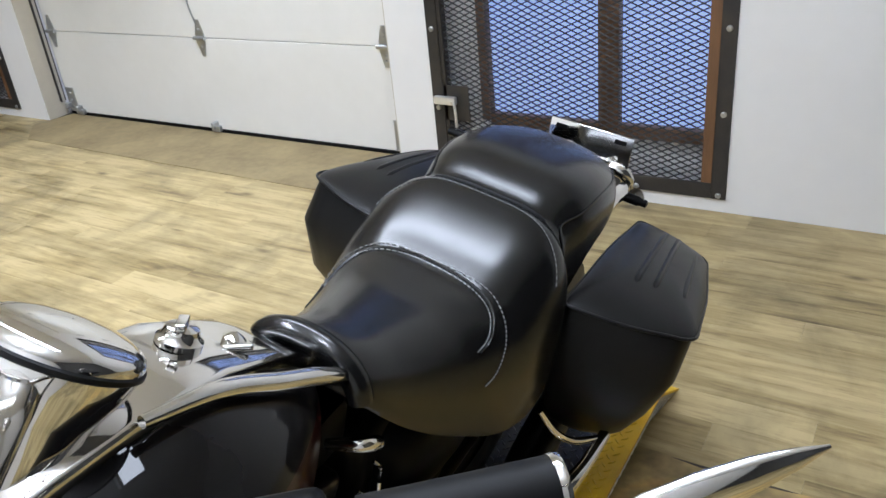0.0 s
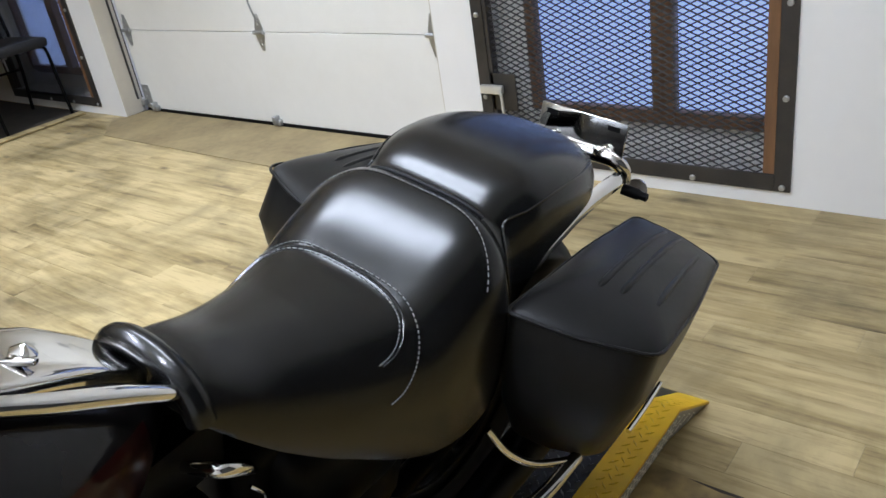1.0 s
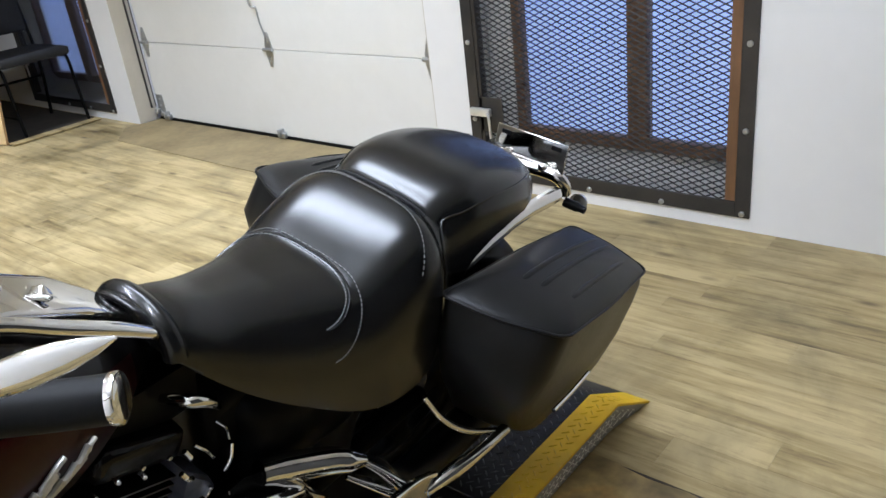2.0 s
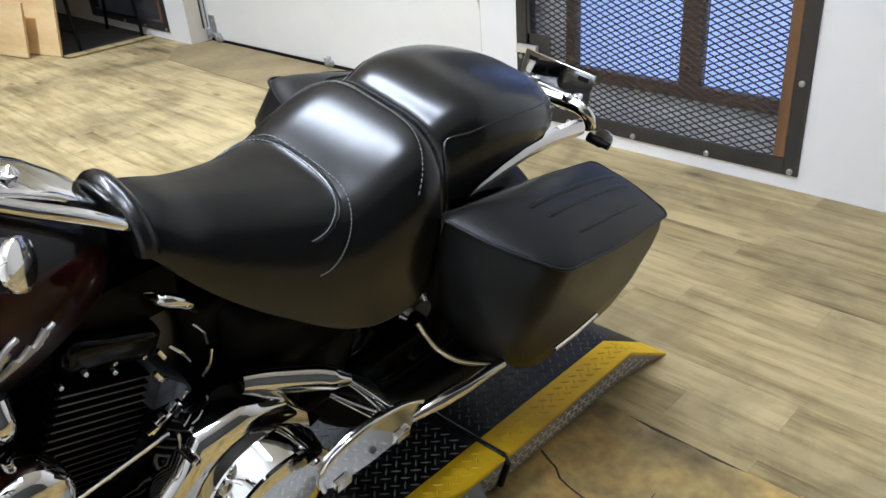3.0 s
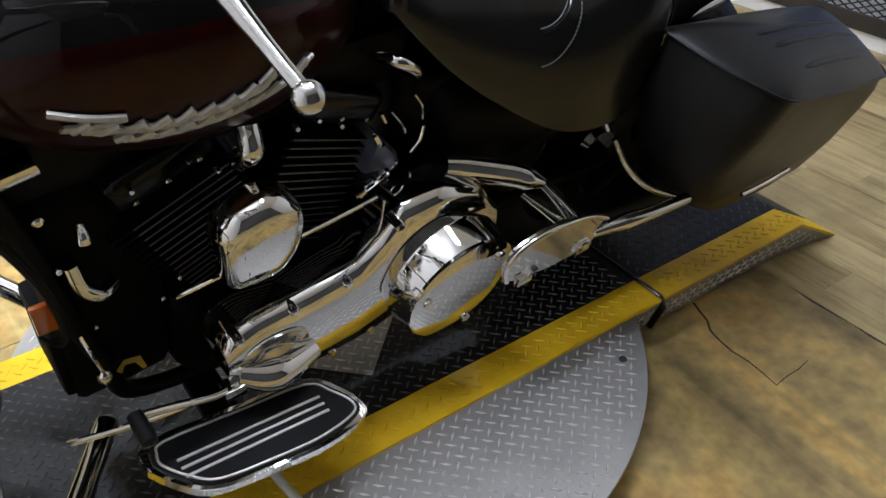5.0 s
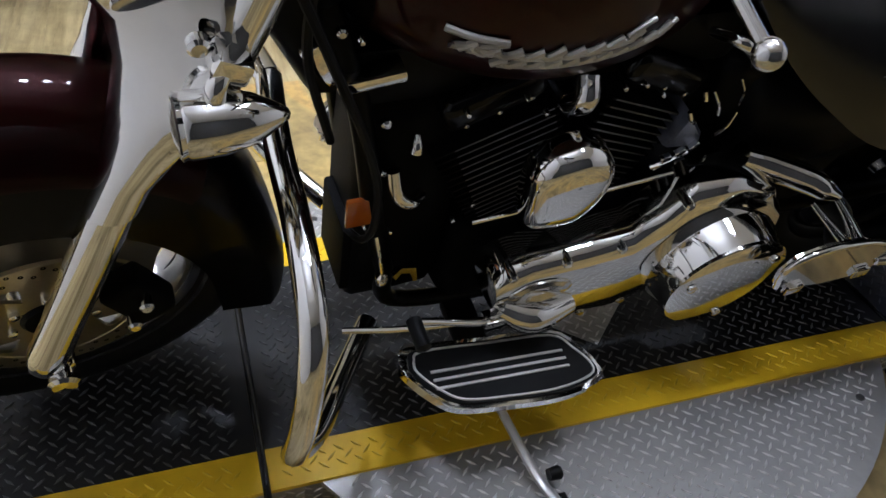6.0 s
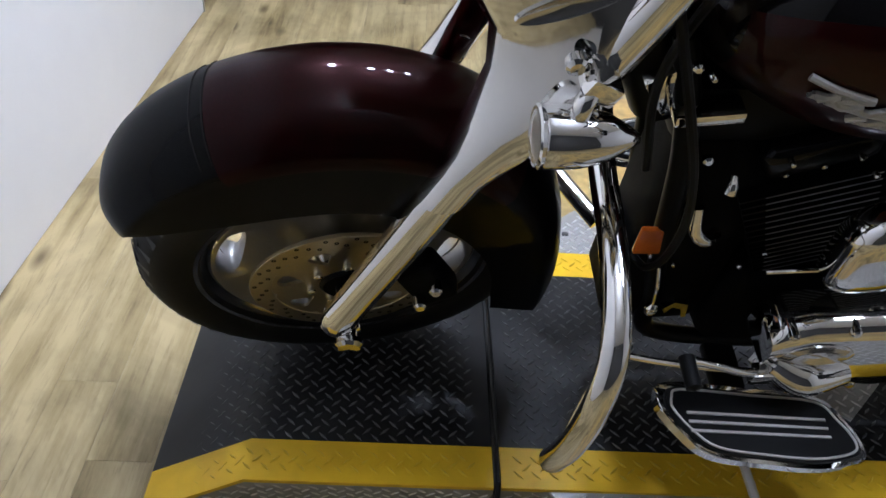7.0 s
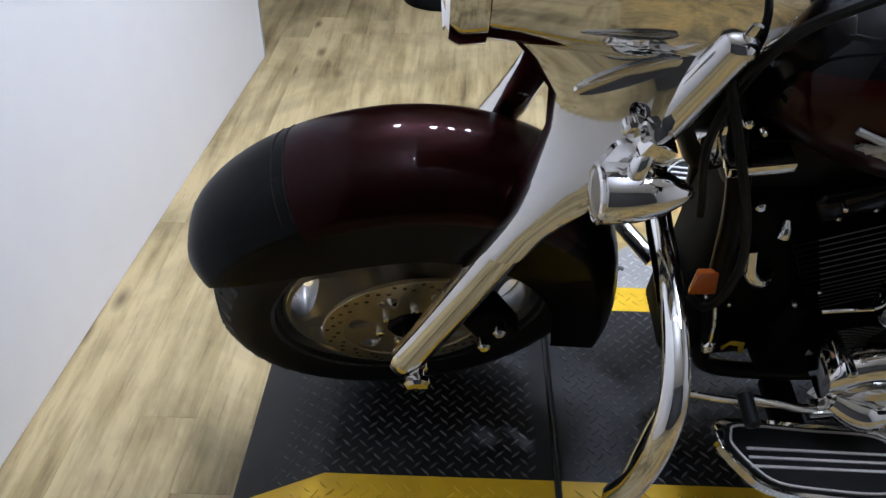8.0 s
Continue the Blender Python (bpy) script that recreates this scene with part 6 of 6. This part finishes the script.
# side cover, frame and dark parts between
bike_part("side_cover", rings_bm([super_ring(0.0, y, 0.60, 0.165 + dx, 0.105, 0.13, 3.0, 36) for y, dx in ((1.09, -0.05), (1.12, -0.02), (1.20, 0.006), (1.28, 0.012), (1.38, 0.005), (1.44, -0.02))]), BLACKPAINT, "black side cover", angle=60)
for x in (0.085, -0.085):
    bike_part("frame_tube", tube_bm([(x * 0.5, 0.40, 0.86), (x, 0.44, 0.70), (x, 0.50, 0.36), (x, 0.60, 0.20), (x, 1.30, 0.20), (x, 1.50, 0.36)], 0.017, 12), BLACKPAINT, "black frame tube")
bike_part("regulator", box_bm(-0.065, 0.065, 0.435, 0.465, 0.25, 0.42, 0.01, 2), ENGINEBLACK, "black finned regulator")
bike_part("oil_filter_cover", placed(lathe_bm([(0.0, 0.001), (0.0, 0.028), (0.03, 0.028), (0.04, 0.022), (0.04, 0.001)], "x", 20), Matrix.Translation((0.04, 0.53, 0.32))), ENGINEBLACK)
bike_part("gearbox", box_bm(-0.12, 0.14, 0.98, 1.26, 0.24, 0.50, 0.04, 3), ENGINEBLACK, "black gearbox case")
bike_part("side_reflector", placed(box_bm(-0.004, 0.006, -0.022, 0.022, -0.030, 0.030, 0.003, 2), Matrix.Translation((0.097, 0.447, 0.515))), AMBER, "orange reflector")
bike_part("swing_arm", tube_bm([(0.11, 1.25, 0.32), (0.12, 1.63, 0.325)], 0.025, 12, 2), BLACKPAINT, "black swing arm")
for pts in ([(0.13, 0.33, 0.98), (0.16, 0.384, 0.839), (0.165, 0.42, 0.74), (0.16, 0.445, 0.64), (0.14, 0.455, 0.53), (0.12, 0.446, 0.475), (0.09, 0.43, 0.47)],
            [(0.25, 0.40, 1.16), (0.15, 0.37, 1.02), (0.10, 0.36, 0.84), (0.08, 0.40, 0.66)]):
    bike_part("cable", tube_bm(pts, 0.0065, 8), BLACKRUBBER, "black rubber cable")
# frame neck with its bright gusset, and the horn and engine's small bright pieces
bike_part("frame_neck", tube_bm([(0, 0.30, 0.95), (0, 0.36, 0.84), (0, 0.42, 0.72)], 0.045, 16), BLACKPAINT, "black frame neck")
bike_part("neck_gusset", placed(box_bm(0.035, 0.065, -0.03, 0.03, -0.035, 0.035, 0.008, 2), Matrix.Translation((0, 0.405, 0.785)) @ pose(0, 0, 0, 35)), CHROME, "bright frame gusset")
# one added black block fills the dark area of downtubes and oil cooler
bike_part("downtube_cover", rings_bm([super_ring(0.0, y, 0.46, w, 0.27 - (y - 0.44) * 0.2, 0.25, 4.0, 28) for y, w in ((0.452, 0.078), (0.460, 0.088), (0.54, 0.090), (0.60, 0.085), (0.62, 0.06))]), ENGINEBLACK, "black block standing in for the dark downtubes and oil cooler", angle=50)
bike_part("coil_cover", placed(box_bm(0.05, 0.105, -0.03, 0.06, -0.009, 0.009, 0.005, 2), Matrix.Translation((0, 0.43, 0.775)) @ pose(0, 0, 0, 8)), CHROME, "chrome coil cover")
bike_part("oil_line", tube_bm([(0.10, 0.49, 0.60), (0.115, 0.495, 0.565), (0.12, 0.515, 0.545), (0.10, 0.54, 0.535)], 0.011, 10), CHROME, "chrome oil line")
bike_part("plug_boot", tube_bm([(0.105, 0.515, 0.675), (0.115, 0.513, 0.665), (0.118, 0.512, 0.655)], [0.006, 0.009, 0.010], 10, 3), CHROME, "bright spark plug cap")
for x, y, z in ((0.112, 0.585, 0.704), (0.118, 0.827, 0.718), (0.118, 0.904, 0.692), (0.118, 0.863, 0.719), (0.115, 0.63, 0.50), (0.118, 0.60, 0.47)):
    bike_part("engine_bolt", placed(lathe_bm([(0.0, 0.0045), (0.011, 0.0045), (0.013, 0.003), (0.013, 0.0005)], "x", 12), Matrix.Translation((x - 0.012, y, z))), CHROME)
bike_part("intake_cover", rings_bm([[(x, 0.968 + (y - 0.968) * s, 0.60 + (z - 0.60) * s) for y, z in ((0.968, 0.652), (0.946, 0.582), (1.021, 0.572), (1.012, 0.60))] for x, s in ((0.06, 1.0), (0.122, 1.0), (0.130, 0.86))]), STEELBLUE, "small blued steel engine cover", angle=25)
bike_part("fuel_hook", tube_bm([(0.08, 0.972, 0.775), (0.125, 0.985, 0.792), (0.132, 1.015, 0.772), (0.125, 1.036, 0.742)], [0.008, 0.011, 0.011, 0.007], 12), CHROME, "curved chrome fuel fitting")
for k, (y, z) in enumerate(((0.952, 0.565), (0.975, 0.575), (0.998, 0.585), (0.945, 0.545), (0.985, 0.55))):
    bike_part("hose_clip", placed(box_bm(-0.006, 0.006, -0.010, 0.010, -0.004, 0.004, 0.002, 1), Matrix.Translation((0.135, y, z)) @ pose(0, 0, 0, 20 + 15 * (k % 3))), CHROME)
bike_part("linkage_bracket", rings_bm([[(0.118 + dx, y, z) for y, z in ((0.505, 0.365), (0.520, 0.385), (0.545, 0.378), (0.552, 0.340), (0.545, 0.338), (0.536, 0.365), (0.520, 0.370), (0.512, 0.352))] for dx in (0.0, 0.012)]), ALUMINIUM, "small bright linkage bracket", angle=25)
bike_part("linkage_ball", placed(lathe_bm([(0.0, 0.0005), (0.004, 0.010), (0.014, 0.012), (0.024, 0.009), (0.030, 0.0005)], "z", 14), Matrix.Translation((0.125, 0.488, 0.345))), CHROME)
bike_part("brake_line", tube_bm([(0.125, 0.488, 0.37), (0.124, 0.480, 0.42), (0.11, 0.474, 0.46)], 0.0035, 8), CHROME, "thin bright brake line")
for y, z, r in ((0.475, 0.60, 0.006), (0.47, 0.70, 0.008), (0.40, 0.86, 0.007), (0.425, 0.845, 0.005), (0.455, 0.48, 0.004), (0.50, 0.455, 0.004), (0.66, 0.735, 0.004), (0.72, 0.71, 0.005), (0.70, 0.70, 0.005), (0.738, 0.702, 0.005)):
    bike_part("small_fitting", placed(lathe_bm([(0.0, r), (0.008, r), (0.011, r * 0.6), (0.011, 0.0005)], "x", 10), Matrix.Translation((0.095 if y < 0.6 else 0.118, y, z))), CHROME)
# thin bright wires and pipes in the valley behind the rear cylinder
for way_, r in (([(0.128, 0.985, 0.70), (0.133, 1.005, 0.672), (0.130, 1.018, 0.645)], 0.0028), ([(0.125, 1.03, 0.715), (0.130, 1.045, 0.690), (0.128, 1.052, 0.66)], 0.0026),
                ([(0.130, 0.965, 0.705), (0.134, 0.972, 0.688)], 0.0045), ([(0.126, 1.06, 0.64), (0.131, 1.052, 0.615), (0.128, 1.04, 0.592)], 0.003),
                ([(0.135, 0.93, 0.545), (0.139, 0.955, 0.556), (0.137, 0.99, 0.572)], 0.0042), ([(0.132, 0.955, 0.665), (0.136, 0.962, 0.650), (0.133, 0.972, 0.640)], 0.005)):
    bike_part("wire", tube_bm(way_, r, 8, 4), CHROME, "thin bright wire")
conduit = bmesh.new()
way = smooth_path([(0.17, 0.90, 0.40), (0.178, 0.947, 0.434), (0.18, 0.985, 0.482), (0.18, 1.03, 0.522), (0.175, 1.10, 0.535), (0.16, 1.16, 0.52)], 10)
tube_bm(way, [0.013 if k % 2 else 0.0105 for k in range(len(way))], 10, 1, conduit, smooth=False)
bike_part("conduit", conduit, BLACKPAINT, "ribbed black cable conduit")

# added block that closes the see-through gap behind the engine with black
bike_part("oil_tank", box_bm(-0.10, 0.10, 1.03, 1.24, 0.44, 0.72, 0.04, 3), BLACKPAINT, "black filler block that keeps the gap below the seat dark")
bike_part("backbone", box_bm(-0.07, 0.07, 0.42, 1.05, 0.70, 0.80, 0.02, 2), BLACKPAINT, "black frame backbone")

# side stand
stand = bike_part("side_stand", tube_bm([(0.18, 0.62, 0.25), (0.32, 0.66, 0.185), (0.445, 0.69, 0.146), (0.515, 0.707, 0.152)], [0.0105, 0.0105, 0.012, 0.013], 12, flat=0.7), SATIN, "silver side stand")
part("stand_bumper", placed(lathe_bm([(-0.010, 0.001), (-0.010, 0.011), (0.010, 0.013), (0.014, 0.010), (0.014, 0.001)], "y", 14), Matrix.Translation((0.462, 0.716, 0.160))), BLACKRUBBER, stand, "black rubber bumper")
part("stand_foot", placed(box_bm(-0.03, 0.03, -0.02, 0.02, -0.006, 0.004, 0.004, 2), Matrix.Translation((0.522, 0.709, 0.150)) @ pose(0, 0, 0, 0, -16, 0)), BLACKRUBBER, stand)


# ---- far corner: chair, boards, step ----
def padded_chair(m):
    c = thing("chair", m, "black padded stacking chair with a black steel frame", "chair")
    part("seat", box_bm(-0.24, 0.24, -0.25, 0.25, 0.47, 0.535, 0.03, 3), BLACKFABRIC, c, "black fabric seat pad")
    part("backrest", placed(box_bm(-0.022, 0.022, -0.24, 0.24, 0.0, 0.34, 0.02, 3), Matrix.Translation((-0.27, 0, 0.63)) @ pose(0, 0, 0, 0, -8, 0)), BLACKFABRIC, c, "black fabric back pad")
    for y in (-0.235, 0.235):
        part("front_leg", tube_bm([(0.24, y, 0.0), (0.21, y, 0.25), (0.19, y, 0.44), (0.10, y, 0.462), (-0.22, y, 0.462)], 0.012, 10), BLACKPAINT, c)
        part("back_leg", tube_bm([(-0.30, y, 0.0), (-0.24, y, 0.30), (-0.235, y, 0.47), (-0.26, y, 0.66), (-0.31, y, 0.95)], 0.012, 10), BLACKPAINT, c)
        part("side_rail", tube_bm([(0.225, y, 0.13), (-0.272, y, 0.13)], 0.009, 8, 2), BLACKPAINT, c)
    part("cross_rail", tube_bm([(-0.245, -0.235, 0.30), (-0.245, 0.235, 0.30)], 0.009, 8, 2), BLACKPAINT, c)
    return c


padded_chair(pose(-5.50, 3.27, 0.006, 0, 0, 2) @ Matrix.Scale(1.12, 4))


def sheet(name, m, w, h, t, label):
    s = part(name, box_bm(0, w, -t, 0, 0, h, 0.001, 1), PLY, None, label, smooth=False)
    s.matrix_world = m
    tagged(s, label, "plywood")
    edge = part("edge", box_bm(w + 0.0005, w + 0.002, -t, 0, 0, h), PLYEDGE, s, smooth=False)
    return s


sheet("plywood_sheet", pose(-7.60, 2.36, 0.004, -9, 0, 12), 2.44, 1.22, 0.018, "pale plywood sheet leaning with its grain showing")
sheet("plywood_offcut", pose(-7.60, 2.24, 0.004, -10, 0, 12), 2.22, 0.41, 0.018, "small plywood offcut leaning on the larger sheet")
tagged(part("floor_mat", box_bm(-7.4, -5.16, 2.86, 3.60, 0.001, 0.006, 0.001, 1), DARKFLOOR, None, smooth=False), "dark worn floor mat under the chair", "mat")
trim_ = part("trim_strip", box_bm(-5.20, -5.10, 2.86, 3.58, 0.0062, 0.016, 0.003, 1), PLANK, None, smooth=False)
tagged(trim_, "worn wooden floor edge strip", "trim", kind="structure")
stool = thing("stool_base", pose(-2.78, -0.06, 0), "dark round base standing on the plank floor", "stool")
part("base", lathe_bm([(0.0, 0.19), (0.02, 0.19), (0.035, 0.17), (0.05, 0.06), (0.05, 0.03), (0.5, 0.03), (0.5, 0.001)], "z", 36), BLACKPAINT, stool)


# ---- floor pieces ----
PW, PL = 0.125, 1.22


def plank_mesh(length, width):
    bm = box_bm(-length / 2, length / 2, -width / 2, width / 2, -0.004, 0.0)
    top = [e for e in bm.edges if all(abs(v.co.z) < 1e-6 for v in e.verts)]
    bmesh.ops.bevel(bm, geom=top, offset=0.0005, segments=1, affect="EDGES")
    me = bpy.data.meshes.new("plank")
    bm.to_mesh(me)
    bm.free()
    me.materials.append(PLANK)
    return me


whole = plank_mesh(PL - 0.0004, PW - 0.0004)
rest = bmesh.new()
random.seed(11)
near, lengths = 0, {}
j = 0
y = WY - PW / 2
while y > FLOOR_Y[0]:
    x = FLOOR_X[0] - random.random() * PL
    while x < FLOOR_X[1]:
        x0, x1 = max(x, FLOOR_X[0]), min(x + PL, FLOOR_X[1])
        for a, b in [(x0, x1)]:
            is_near = -5.2 < a and b < 2.6 and y > -1.1 and near < 300 and not (0.45 < y < 1.9 and -1.3 < a and b < 1.6)
            if is_near:
                near += 1
                key = round(b - a, 2)
                me = whole if abs(key - PL) < 0.011 else lengths.setdefault(key, plank_mesh(key - 0.0004, PW - 0.0004))
                ob = new("plank", me)
                ob.parent = floor
                ob.location = ((a + b) / 2, y, 0.0)
            else:
                box_bm(a + 0.0006, b - 0.0006, y - PW / 2 + 0.0006, y + PW / 2 - 0.0006, -0.004, 0.0, bm=rest)
        x += PL
    y -= PW
    j += 1
far = part("far_planks", rest, PLANK, floor, "weathered floor planks further off", smooth=False)
tagged(far, kind="stuff")

# flagstones round the turntable, with dark crooked joints
def crook(a, b, n, amp, rnd):
    """A crooked line from a to b."""
    out = []
    for k in range(n):
        t = k / n
        off = 0 if k == 0 else rnd.uniform(-amp, amp)
        dx, dy = b[0] - a[0], b[1] - a[1]
        ln = math.hypot(dx, dy)
        out.append((a[0] + dx * t - dy / ln * off, a[1] + dy * t + dx / ln * off))
    return out


NODES = {"a": (-1.45, 0.30), "b": (-0.95, 0.30), "c": (-0.95, 0.51), "d": (-0.60, 0.47), "e": (-1.45, 1.0), "f": (-0.80, 1.25), "g": (-1.45, 1.75), "h": (-0.75, 1.80), "i": (-1.45, 2.07), "j": (-0.6, 2.07),
         "k": (0.06, 2.07), "l": (0.06, 1.84), "m": (0.285, 2.07), "n": (0.40, 2.055), "o": (0.772, 2.068), "p": (0.235, 1.81), "q": (0.36, 1.755), "r": (0.531, 1.742), "s": (0.523, 1.866), "t": (0.788, 1.911),
         "u": (0.95, 1.89), "v": (1.75, 1.80), "w": (1.75, 2.07), "x": (0.66, 1.45), "y": (0.06, 0.30), "z": (1.05, 0.95), "A": (1.75, 1.15), "B": (1.75, 0.30), "C": (0.70, 0.30), "D": (0.06, 1.20), "E": (-0.6, 0.30), "F": (-0.60, 1.28)}
STONES = ["abcdfe", "efhg", "ghji", "bEdc", "dEyDF", "dFf", "fFDlh", "hlkj", "tuvwo", "yCBAvutonmklD"]
part("stone_bed", slab_bm([(-1.445, 0.305), (1.745, 0.305), (1.745, 2.062), (0.79, 2.062), (0.28, 2.062), (-1.445, 2.062)], 0.0004, 0.0026), GROUT, floor, "dark mortar bed", smooth=False)
edge_cache = {}
rnd = random.Random(5)
for poly in STONES:
    pts = []
    for a, b in zip(poly, poly[1:] + poly[0]):
        if (b, a) in edge_cache:
            seq = edge_cache[(b, a)]
            line = [NODES[a]] + seq[:0:-1]
        else:
            long = math.dist(NODES[a], NODES[b])
            line = crook(NODES[a], NODES[b], max(2, int(long / 0.05)), 0.006, rnd)
            edge_cache[(a, b)] = line
        pts += line
    mx, my = sum(p[0] for p in pts) / len(pts), sum(p[1] for p in pts) / len(pts)
    bm = slab_bm([(mx + (x - mx) * 0.994, my + (y - my) * 0.994) for x, y in pts], 0.0022, 0.005)
    part("flagstone", bm, STONE, floor, smooth=False)
# a cracked joint that runs out into the stone
crack_pts = [Vector((x, y, 0)) for x, y in crook(NODES["p"], NODES["q"], 4, 0.006, rnd) + crook(NODES["q"], NODES["r"], 4, 0.006, rnd) + crook(NODES["r"], NODES["s"], 3, 0.003, rnd) + [NODES["s"]]]
bm = bmesh.new()
rings = []
for k, p in enumerate(crack_pts):
    d = (crack_pts[min(k + 1, len(crack_pts) - 1)] - crack_pts[max(k - 1, 0)]).normalized()
    w = 0.0032 * (1 - 0.7 * k / (len(crack_pts) - 1))
    rings.append([p + Vector((-d.y * w, d.x * w, 0.0054)), p + Vector((d.y * w, -d.x * w, 0.0054)), p + Vector((d.y * w, -d.x * w, 0.003)), p + Vector((-d.y * w, d.x * w, 0.003))])
part("crack", rings_bm(rings, bm=bm), GROUT, floor, "dark crooked crack", smooth=False)
